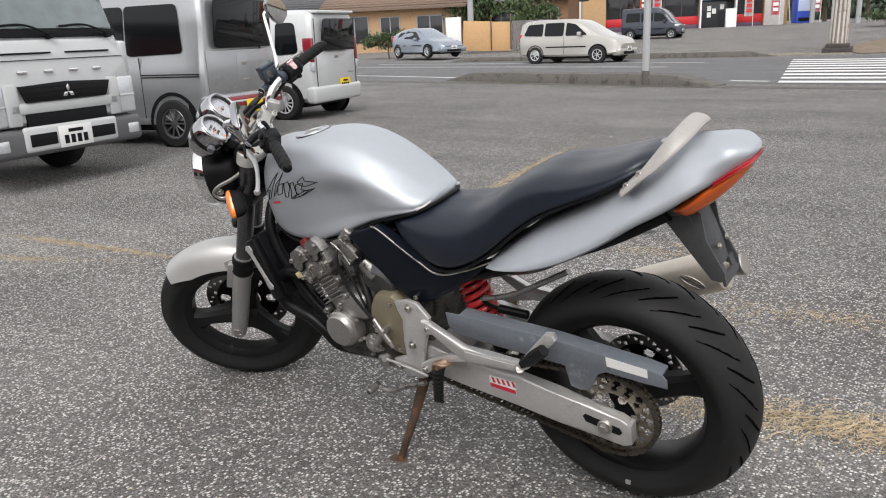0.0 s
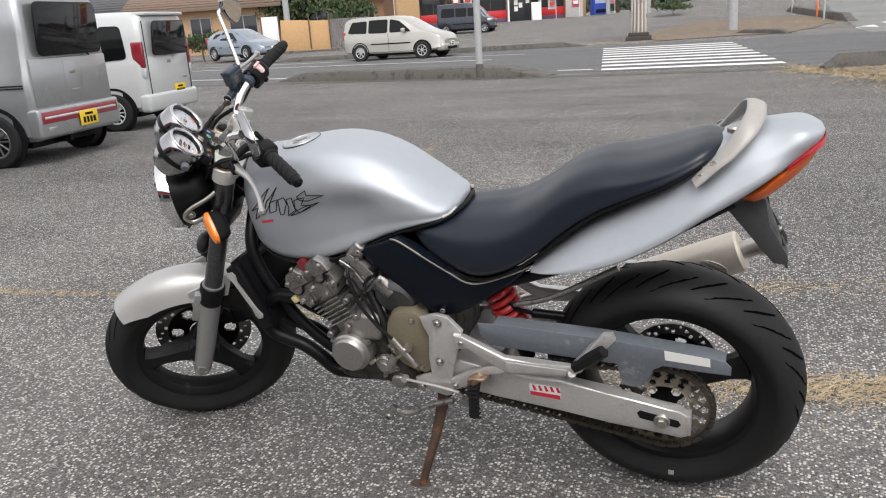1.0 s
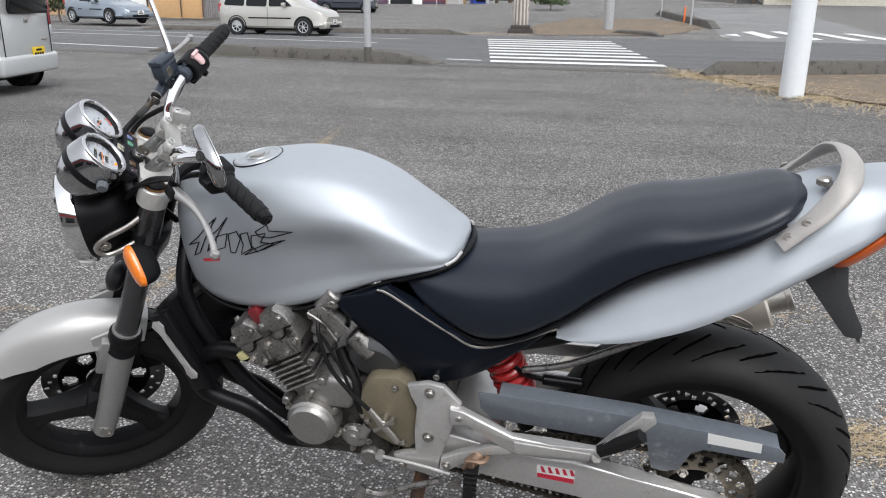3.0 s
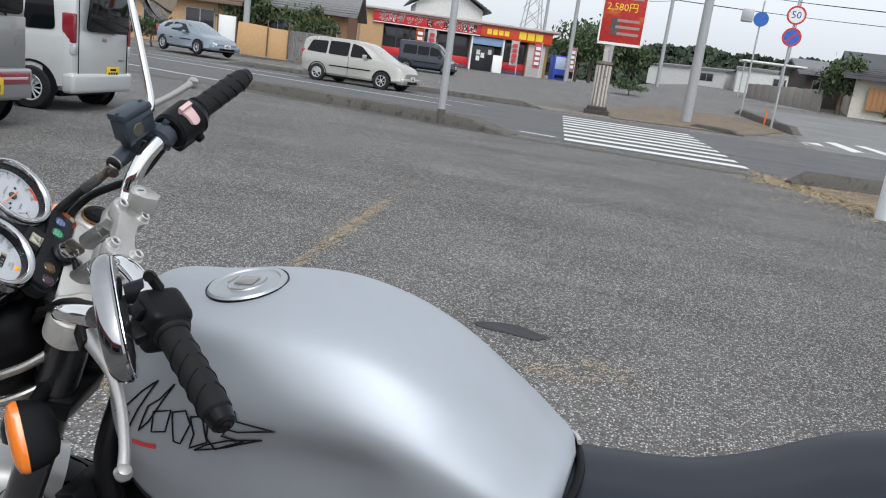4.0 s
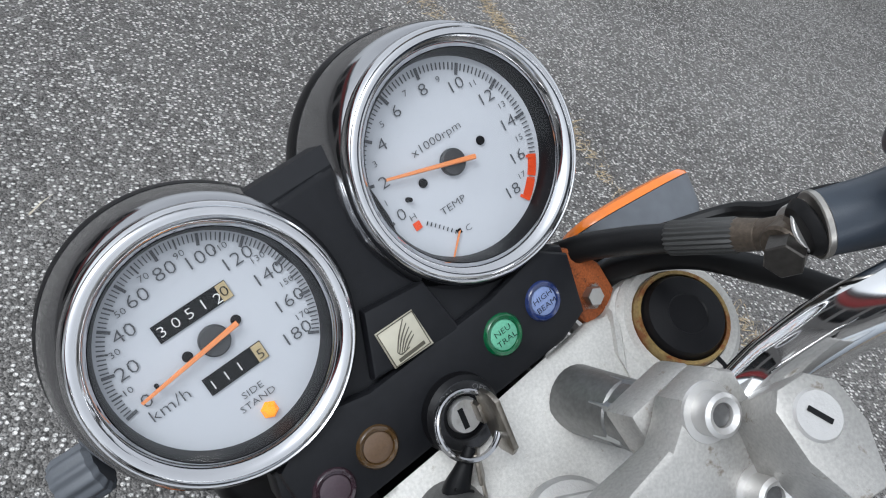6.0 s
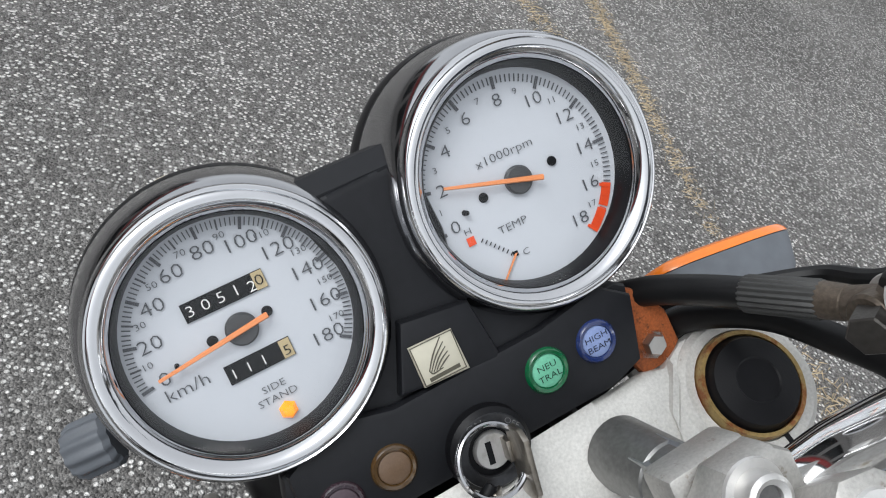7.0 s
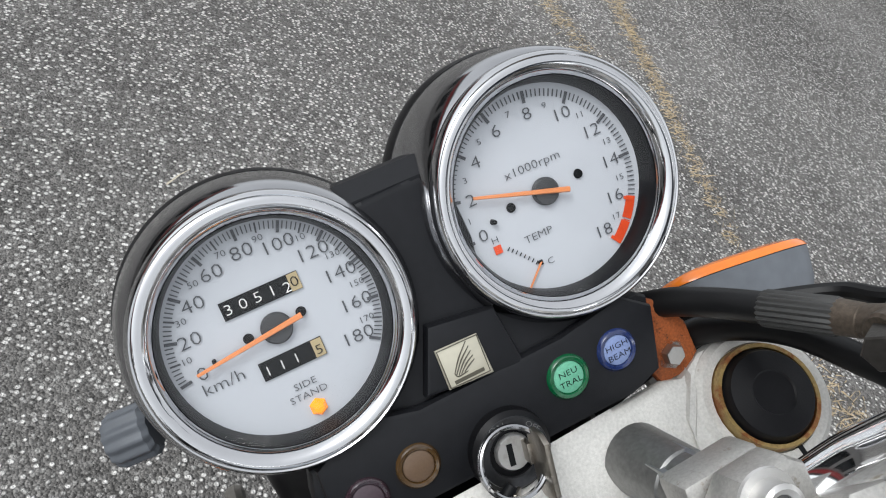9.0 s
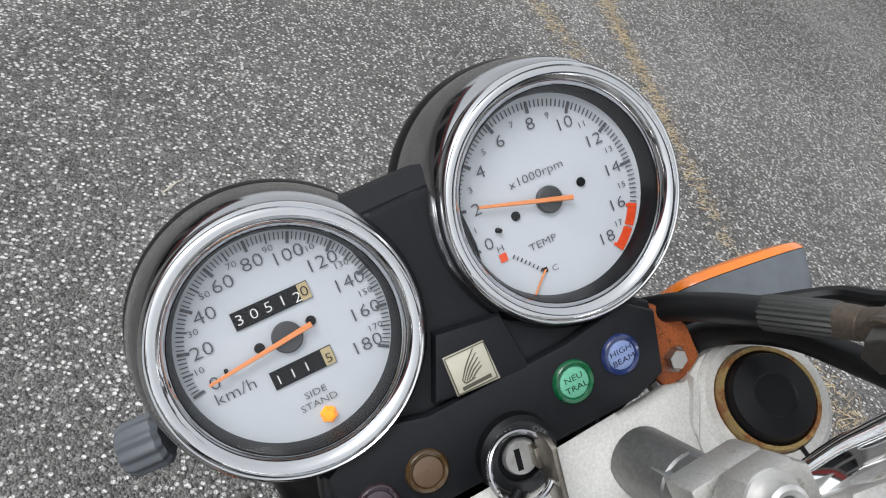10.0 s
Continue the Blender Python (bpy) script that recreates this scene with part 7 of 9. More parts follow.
for q in ([(-3.12, -31), (-3.86, -32.1), (-3.82, -28.84), (-3.2, -28.96)], [(-4.2, -34), (-4.68, -34.6), (-5.19, -29.06), (-4.65, -28.4)], [(-5.36, -34.6), (-5.81, -34.9), (-6.5, -28.4), (-6.0, -28.1)], [(-6.7, -34.2), (-7.2, -34.2), (-7.9, -28.4), (-7.4, -28.3)], [(-8.0, -34), (-8.5, -34), (-9.2, -28.4), (-8.7, -28.3)]):
    tagged(part("crosswalk_stripe", poly(q, 0.010), ROADWHITE), "white crosswalk stripe across the side road", "road marking", "side road crosswalk stripes", kind="structure")


def kerb(name, a, b, w, h, label, slope=0.9):
    """A low concrete kerb with sloped ends and worn edges."""
    a, b = Vector((*a, 0)), Vector((*b, 0))
    d = (b - a).normalized()
    nrm = Vector((-d.y, d.x, 0))
    loops = []
    ln = (b - a).length
    st = [0, slope * 0.5, slope] + [slope + (ln - 2 * slope) * k / 14 for k in range(1, 14)] + [ln - slope, ln - slope * 0.5, ln]
    rnd = random.Random(name)
    for s in st:
        k = min(1.0, (s + 0.12) / (slope + 0.12), (ln - s + 0.12) / (slope + 0.12))
        hh = h * k + rnd.uniform(-0.012, 0.012)
        p = a + d * s
        z = rise(p.x, p.y)
        loops.append([Vector((*(p + nrm * y).xy, z + zz)) for y, zz in ((-w / 2, -0.03), (-w / 2 + 0.02, hh * 0.75), (-w / 2 + 0.06, hh), (w / 2 - 0.06, hh + 0.006), (w / 2 - 0.02, hh * 0.75), (w / 2, -0.03))])
    return tagged(part(name, rings(loops), CONC), label, "kerb", kind="structure")


kerb("kerb_island", (11.3, -15.55), (3.95, -14.05), 0.60, 0.22, "weathered low concrete traffic island with sloped ends")
kerb("kerb_far", (19.0, -26.6), (6.0, -27.6), 0.35, 0.18, "low concrete kerb before the restaurant lot")
kerb("kerb_side", (-3.4, -35.2), (-1.3, -46.0), 0.45, 0.30, "dark low kerb beside the side road")
kerb("kerb_stub", (0.9, -31.0), (-0.9, -29.2), 0.30, 0.16, "short dark kerb by the poles", 0.4)
kerb("kerb_right", (-9.5, -16.6), (-1.05, -12.9), 0.26, 0.26, "low kerb of the planted island", 0.3)


def scatter_blades(name, areas, count, size, material, label, seed):
    """Loose thin blades lying and standing in patches; areas: x, y, spread along, spread across, turn, share."""
    rnd = random.Random(seed)
    verts, faces = [], []
    tot = sum(a[5] for a in areas)
    for x, y, sa, sb, turn, share in areas:
        c, s = math.cos(radians(turn)), math.sin(radians(turn))
        for _ in range(int(count * share / tot)):
            u, v = rnd.gauss(0, sa), rnd.gauss(0, sb)
            px_, py_ = x + u * c - v * s, y + u * s + v * c
            z = rise(px_, py_)
            a = rnd.uniform(0, 6.28)
            ln = size * rnd.uniform(0.4, 1.3)
            lift = rnd.uniform(0.0, 0.35) * ln
            w = size * 0.035
            dx, dy = math.cos(a) * ln / 2, math.sin(a) * ln / 2
            nx, ny = -math.sin(a) * w, math.cos(a) * w
            k = len(verts)
            verts += [(px_ - dx - nx, py_ - dy - ny, z + 0.001), (px_ - dx + nx, py_ - dy + ny, z + 0.003), (px_ + nx * 0.7, py_ + ny * 0.7, z + 0.003 + lift * 0.7), (px_ - nx * 0.7, py_ - ny * 0.7, z + 0.002 + lift * 0.7), (px_ + dx, py_ + dy, z + 0.002 + lift)]
            faces += [(k, k + 1, k + 2, k + 3), (k + 3, k + 2, k + 4)]
    me = bpy.data.meshes.new(name)
    me.from_pydata(verts, [], faces)
    me.materials.append(material)
    return tagged(new(name, me), label, "dry grass", kind="stuff")


scatter_blades("straw", [(-0.40, -0.62, 0.42, 0.07, 8, 1.6), (-0.95, -0.75, 0.35, 0.06, 12, 1.0), (0.42, -1.35, 0.14, 0.03, 0, 0.20), (-0.2, -1.6, 0.3, 0.05, 10, 0.25), (4.15, -0.32, 0.35, 0.03, 23, 0.30), (1.70, -0.86, 0.16, 0.03, 0, 0.15), (2.32, -1.86, 0.36, 0.02, 100, 0.30), (2.72, -4.1, 0.85, 0.03, 100, 0.75), (4.20, -0.71, 0.25, 0.024, 7, 0.28), (3.60, -0.79, 0.25, 0.020, 7, 0.20), (2.95, -0.87, 0.28, 0.018, 9, 0.14), (2.25, -1.06, 0.08, 0.04, 0, 0.10), (0.85, -2.2, 0.12, 0.05, 0, 0.08), (0.65, -2.35, 0.10, 0.06, 0, 0.06)], 11000, 0.036, STRAW, "dry straw caught in cracks of the asphalt", 5)
scatter_blades("loose_stalks", [(0.3, 0.8, 1.2, 0.7, 0, 1.0), (-0.5, -0.4, 0.8, 0.8, 0, 0.6), (0.9, -2.0, 1.5, 1.2, 0, 0.5)], 130, 0.055, mat("pale_stalk", (0.50, 0.45, 0.36), 0.8), "pale loose stalks on the asphalt", 9)
scatter_blades("roadside_weeds", [(-1.6, -12.6, 0.5, 0.35, -60, 1.0), (-2.6, -10.4, 0.9, 0.45, -60, 1.5), (-1.7, -11.8, 1.2, 0.16, 115, 2.2), (-1.25, -12.9, 0.35, 0.2, 0, 1.0), (-4.5, -10.5, 1.5, 1.0, 0, 1.5), (2.6, -32.4, 1.6, 0.5, 0, 1.0), (0.2, -33.5, 1.5, 0.6, 0, 1.2), (-2.2, -36.5, 1.0, 0.7, 0, 0.8), (17.5, -34.2, 2.5, 0.4, -25, 0.8), (6.0, -28.6, 1.5, 0.3, 0, 0.5)], 22000, 0.16, STRAW, "dry brown weeds at the roadside", 6)
scatter_blades("green_weeds", [(-3.6, -10.2, 0.8, 0.4, 0, 1.0), (8.5, -14.7, 1.0, 0.08, 10, 0.4), (5.0, -14.2, 0.3, 0.06, 10, 0.2), (15, -40, 3, 0.8, -20, 0.6)], 1500, 0.15, GRASS, "green weeds by the kerb", 7)
def ragged(pts, step, amp, seed):
    """An outline broken up into uneven edges."""
    rnd, out = random.Random(seed), []
    for a, b in zip(pts, pts[1:] + pts[:1]):
        a, b = Vector(a), Vector(b)
        n = max(int((b - a).length / step), 1)
        side_ = Vector((-(b - a).y, (b - a).x)).normalized()
        out += [tuple(a.lerp(b, k / n) + side_ * rnd.uniform(-amp, amp)) for k in range(n)]
    return out


tagged(part("planted_island", merge(poly(ragged([(-0.95, -13.25), (-2.75, -9.45), (-9.0, -7.2), (-13, -12.0), (-4.0, -14.6)], 0.35, 0.12, 3), 0.035)), DIRT), "bare earth island with weeds by the lot", "verge", kind="structure")
tagged(part("verge", merge(poly(ragged([(3.6, -28.2), (-1.2, -30.0), (-3.4, -38.5), (-0.8, -42), (3.3, -42), (4.6, -34)], 0.6, 0.28, 5), 0.02)), DIRT), "dusty verge round the poles", "verge", kind="structure")
# dark repair patch in the lot
bm = bmesh.new()
pts = []
for k in range(26):
    a = 2 * math.pi * k / 26
    pts.append(bm.verts.new((1.15 + 0.185 * math.cos(a) + 0.012 * math.sin(5 * a), -2.605 + 0.075 * math.sin(a) * (1 + 0.25 * math.sin(3 * a)), 0.004)))
bm.faces.new(pts)
tagged(part("asphalt_patch", bm, mat("dark_asphalt_repair", (0.035, 0.035, 0.036), 0.8, 0, 0.25, 60, 0.5, 300)), "dark oval asphalt repair in the lot", "pavement", kind="structure")


# ---- vehicles ----
def car_shell(rows, n=6):
    """rows: x, bottom, sill half width, belt height, belt half width, roof height, roof half width."""
    loops = []
    for x, zb, ws, zt, wt, zr, wr in lerp_rows(rows, n):
        r = 0.05
        half = [(0.0, zb), (ws * 0.92, zb), (ws, zb + 0.06), (wt, (zb + zt) / 2), (wt, zt - 0.02), (wt - 0.012, zt + 0.012)]
        if zr - zt > 0.05:
            half += [(wt + (wr - wt) * 0.5, zt + (zr - zt) * 0.5), (wr + 0.02, zr - 0.09), (wr - 0.03, zr - 0.03), (wr - 0.12, zr - 0.005), (0.0, zr)]
        else:
            half += [(wt * 0.96, zt + (zr - zt) * 0.4), (wt * 0.9, zr - 0.004), (wt * 0.75, zr), (wt * 0.5, zr + 0.006), (0.0, zr + 0.012)]
        left = [Vector((x, y, z)) for y, z in half]
        right = [Vector((x, -y, z)) for y, z in reversed(half[1:-1])]
        loops.append(left + right)
    return rings(loops)


def soften(outline, r, n=4):
    """The outline with its corners rounded."""
    out = []
    for i, q in enumerate(outline):
        a, b, c = Vector(outline[i - 1]), Vector(q), Vector(outline[(i + 1) % len(outline)])
        r1, r2 = min(r, (a - b).length * 0.45), min(r, (c - b).length * 0.45)
        p, w = b + (a - b).normalized() * r1, b + (c - b).normalized() * r2
        out += [tuple(p * (1 - k / n) ** 2 + b * 2 * (k / n) * (1 - k / n) + w * (k / n) ** 2) for k in range(n + 1)]
    return out


def pane(outline, y_of, s, out=0.004, thick=0.006):
    """A side window: outline of (x, z) bent to the body's side."""
    outline = soften(outline, 0.07)
    bm = bmesh.new()
    a = [bm.verts.new((x, s * (y_of(z) + out), z)) for x, z in outline]
    b = [bm.verts.new((x, s * (y_of(z) + out - thick), z)) for x, z in outline]
    bm.faces.new(a)
    bm.faces.new(b[::-1])
    k = len(a)
    for i in range(k):
        bm.faces.new((a[i], b[i], b[(i + 1) % k], a[(i + 1) % k]))
    return bm


def car_wheel(thing_, x, y, r, w, s, spokes=8, rim_mat=None):
    m = Matrix.Translation((x, y, r)) @ pose(0, 0, 0, -90 * s, 0, 0)
    tyre = part("wheel", moved(lathe([(r * 0.62, -w / 2), (r * 0.66, -w / 2 - 0.004), (r * 0.93, -w / 2), (r, -w / 2 + 0.03), (r, w / 2 - 0.03), (r * 0.93, w / 2), (r * 0.66, w / 2 + 0.004), (r * 0.62, w / 2 - 0.01)], 36), m), TYRE, thing_)
    rr = r * 0.64
    bits = [lathe([(rr, w / 2 - 0.008), (rr * 0.95, w / 2), (rr * 0.88, w / 2 - 0.006), (rr * 0.86, w / 2 - 0.06)], 32), lathe([(0, w / 2 - 0.012), (rr * 0.22, w / 2 - 0.012), (rr * 0.26, w / 2 - 0.03)], 20)]
    for k in range(spokes):
        bits.append(moved(box(rr * 0.18, rr * 0.90, -rr * 0.055, rr * 0.055, w / 2 - 0.035, w / 2 - 0.014, 0.004, 1), Matrix.Rotation(2 * math.pi * k / spokes, 4, "Z")))
    part("rim", moved(merge(*bits), m), rim_mat or LAMPC, tyre)
    part("brake_disc", moved(lathe([(0, w / 2 - 0.036), (rr * 0.9, w / 2 - 0.036)], 24), m), INK, tyre)


def number_plate(thing_, m, material, w=0.33, h=0.165):
    """A plate with plain bars where its numbers stand."""
    p = part("number_plate", moved(box(-w / 2, w / 2, -0.004, 0.004, -h / 2, h / 2, 0.003), m), material, thing_)
    part("print_bars", moved(merge(box(-w * 0.22, w * 0.22, -0.006, -0.003, h * 0.18, h * 0.34), *[box(-w * 0.36 + k * w * 0.19, -w * 0.36 + k * w * 0.19 + w * 0.13, -0.006, -0.003, -h * 0.34, h * 0.06) for k in range(4)]), m), INK, p)


def kei_van():
    t = thing("kei_van", "silver kei minivan parked tail-on, with dark windows", "van", pose(7.61, -4.76, 0, 0, 0, 12.0))
    W = 0.75
    part("body", car_shell([(-0.50, 0.30, 0.66, 0.95, 0.68, 1.70, 0.60), (-0.47, 0.27, 0.71, 0.95, 0.72, 1.80, 0.62), (-0.30, 0.26, W, 0.95, W, 1.85, 0.64), (0.60, 0.26, W, 0.95, W, 1.87, 0.645), (1.60, 0.26, W, 0.95, W, 1.86, 0.64), (2.20, 0.27, W, 0.95, W, 1.80, 0.62), (2.62, 0.29, 0.73, 0.94, 0.725, 1.20, 0.66), (2.85, 0.32, 0.69, 0.80, 0.68, 0.90, 0.60)], 5), SILVERCAR, t)
    yo = lambda z: W - (z - 0.95) * 0.098
    for s in (1, -1):
        for o in ([(-0.22, 1.10), (0.64, 1.08), (0.64, 1.66), (-0.16, 1.66)], [(0.68, 1.08), (1.42, 1.06), (1.42, 1.66), (0.66, 1.66)], [(1.50, 1.05), (2.35, 1.05), (2.05, 1.60), (1.50, 1.66)]):
            part("side_window", pane(o, yo, s), WINDOW, t)
        each("sliding_rail", [box(-0.44, 0.44, s * W - 0.004, s * W + 0.012, z, z + 0.012, 0.003) for z in (0.825, 0.852)], INK, t)
        part("sill_trim", box(0.30, 1.9, s * W - 0.01, s * W + 0.008, 0.27, 0.34, 0.004), SILVERCAR, t)
        part("tail_lamp", box(-0.525, -0.40, s * 0.60 - 0.13, s * 0.60 + 0.13, 0.435, 0.565, 0.015), CARLENS, t, "red tail lamp in the bumper")
        part("door_seam", box(0.440, 0.449, s * W - 0.006, s * W + 0.003, 0.34, 1.06), INK, t)
        for x in (0.0, 2.43):
            # Flat black disc on the uncut side paints the shaded wheel hollow.
            part("dark_well_disc", lathe([(0, -0.01), (0.335, -0.01), (0.335, 0.001), (0, 0.001)], 36, Matrix.Translation((x, s * W, 0.285)) @ pose(0, 0, 0, -90 * s, 0, 0)), INK, t)
            car_wheel(t, x, s * (W - 0.045), 0.285, 0.165, s, 10, mat("dark_alloy_rim", (0.16, 0.16, 0.165), 0.35, 0.7))
            part("wheel_arch", rings([[Vector((x + r * math.cos(a), s * y, 0.285 + r * math.sin(a))) for r, y in ((0.33, W - 0.02), (0.33, W + 0.010), (0.372, W + 0.010), (0.372, W - 0.02))] for a in (radians(q) for q in range(-8, 190, 12))]), INK, t)
    part("rear_window", moved(plate(soften([(-0.57, 1.14), (0.57, 1.14), (0.54, 1.70), (-0.54, 1.70)], 0.09), -0.006, 0.006, 0.002), Matrix(((0, 1, 0, -0.515), (1, 0, 0, 0), (0, 0, 1, 0), (0, 0, 0, 1))) @ pose(0, 0, 0, 2, 0, 0)), WINDOW, t)
    part("tailgate", box(-0.515, -0.47, -0.68, 0.68, 0.62, 1.12, 0.012), SILVERCAR, t)
    part("rear_bumper", box(-0.55, -0.40, -0.745, 0.745, 0.29, 0.60, 0.03, 3), SILVERCAR, t)
    part("clear_lens", box(-0.559, -0.48, -0.66, 0.66, 0.488, 0.515, 0.006), LAMPC, t)
    part("red_strip", box(-0.556, -0.50, -0.70, 0.70, 0.44, 0.565, 0.008), CARLENS, t)
    part("wiper", tube([(-0.525, -0.36, 1.12), (-0.54, -0.18, 1.20), (-0.535, 0.0, 1.18)], 0.010, 6), INK, t)
    part("emblem", box(-0.522, -0.512, -0.05, 0.05, 0.93, 0.98, 0.004), STEEL, t)
    part("tailgate_recess", box(-0.519, -0.50, -0.17, 0.13, 0.66, 1.08, 0.004), SILVERCAR, t)
    part("model_badge", box(-0.524, -0.515, -0.09, 0.05, 0.74, 0.765, 0.002), STEEL, t)
    part("tow_cover", box(-0.553, -0.545, 0.48, 0.62, 0.33, 0.40, 0.003), SILVERCAR, t)
    part("exhaust", tube([(0.1, 0.2, 0.22), (-0.3, 0.2, 0.22), (-0.50, 0.2, 0.23)], 0.03, 12), INK, t)
    part("underside", box(-0.3, 2.6, -0.6, 0.6, 0.18, 0.32), INK, t)
    part("windscreen", moved(box(-0.58, 0.58, -0.006, 0.006, -0.36, 0.36), Matrix.Translation((2.44, 0, 1.44)) @ pose(0, 0, 0, 0, -36, 0) @ Matrix(((0, 1, 0, 0), (1, 0, 0, 0), (0, 0, 1, 0), (0, 0, 0, 1)))), WINDOW, t)
    number_plate(t, Matrix.Translation((-0.572, -0.08, 0.43)) @ pose(0, 0, 0, 0, 0, -90), YELLOWP)
    return t


def kei_wagon():
    t = thing("kei_wagon", "white tall kei hatchback parked tail-on", "car", pose(8.60, -7.48, 0, 0, 0, 12.5))
    W = 0.735
    part("body", car_shell([(-0.52, 0.32, 0.64, 0.92, 0.66, 1.52, 0.57), (-0.48, 0.28, 0.70, 0.92, 0.71, 1.60, 0.59), (-0.25, 0.26, W, 0.92, W, 1.64, 0.61), (0.80, 0.26, W, 0.92, W, 1.65, 0.61), (1.50, 0.26, W, 0.92, W, 1.62, 0.60), (1.85, 0.27, W, 0.92, W, 1.42, 0.62), (2.25, 0.28, W, 0.93, 0.72, 0.98, 0.66), (2.70, 0.30, 0.71, 0.84, 0.69, 0.88, 0.60), (2.85, 0.34, 0.64, 0.70, 0.62, 0.74, 0.56)], 5), WHITEPAINT, t)
    yo = lambda z: W - (z - 0.92) * 0.17
    for s in (1, -1):
        for o in ([(-0.30, 1.0), (0.12, 0.98), (0.12, 1.46), (-0.22, 1.45)], [(0.22, 0.98), (0.95, 0.97), (0.95, 1.48), (0.22, 1.48)], [(1.05, 0.97), (1.95, 0.98), (1.60, 1.44), (1.05, 1.48)]):
            part("side_window", pane(o, yo, s), WINDOW, t)
        part("tail_lamp", box(-0.53, -0.37, s * 0.668 - 0.045, s * 0.668 + 0.042, 0.86, 1.22, 0.02), CARLENS, t, "tall red tail lamp")
        part("reverse_lens", box(-0.532, -0.38, s * 0.668 - 0.045, s * 0.668 + 0.042, 0.72, 0.86, 0.015), LAMPC, t)
        for x in (0.0, 2.36):
            # The hollow's shade again as a flat black disc behind the wheel.
            part("dark_well_disc", lathe([(0, -0.01), (0.318, -0.01), (0.318, 0.001), (0, 0.001)], 36, Matrix.Translation((x, s * W, 0.265)) @ pose(0, 0, 0, -90 * s, 0, 0)), INK, t)
            car_wheel(t, x, s * (W - 0.043), 0.265, 0.16, s, 12)
            part("wheel_arch", rings([[Vector((x + r * math.cos(a), s * y, 0.265 + r * math.sin(a))) for r, y in ((0.315, W - 0.02), (0.315, W + 0.008), (0.345, W + 0.008), (0.345, W - 0.02))] for a in (radians(q) for q in range(-8, 190, 12))]), INK, t)
    part("rear_window", moved(plate(soften([(-0.53, 1.02), (0.53, 1.02), (0.47, 1.50), (-0.47, 1.50)], 0.09), -0.006, 0.006, 0.002), Matrix(((0, 1, 0, -0.535), (1, 0, 0, 0), (0, 0, 1, 0), (0, 0, 0, 1))) @ pose(0, 0, 0, 3, 0, 0)), WINDOW, t)
    part("tailgate", box(-0.535, -0.49, -0.60, 0.60, 0.44, 1.02, 0.015), WHITEPAINT, t)
    part("spoiler", box(-0.58, -0.38, -0.56, 0.56, 1.575, 1.62, 0.015), WHITEPAINT, t)
    part("rear_bumper", box(-0.562, -0.38, -0.735, 0.735, 0.24, 0.50, 0.05, 3), WHITEPAINT, t)
    part("wiper", tube([(-0.545, -0.1, 1.03), (-0.56, 0.1, 1.10), (-0.55, 0.3, 1.08)], 0.010, 6), INK, t)
    part("emblem", box(-0.542, -0.532, -0.05, 0.05, 0.90, 0.96, 0.004), STEEL, t)
    each("tailgate_seam", [box(-0.541, -0.53, -0.602, -0.596, 0.46, 1.5), box(-0.541, -0.53, 0.596, 0.602, 0.46, 1.5)], INK, t)
    part("model_badge", box(-0.542, -0.532, -0.50, -0.36, 0.66, 0.69, 0.002), STEEL, t)
    part("fuel_flap", box(0.10, 0.26, 0.728, 0.740, 0.84, 0.98, 0.004), WHITEPAINT, t)
    part("underside", box(-0.3, 2.6, -0.6, 0.6, 0.18, 0.30), INK, t)
    number_plate(t, Matrix.Translation((-0.545, -0.22, 0.50)) @ pose(0, 0, 0, 0, 0, -90), YELLOWP)
    return t


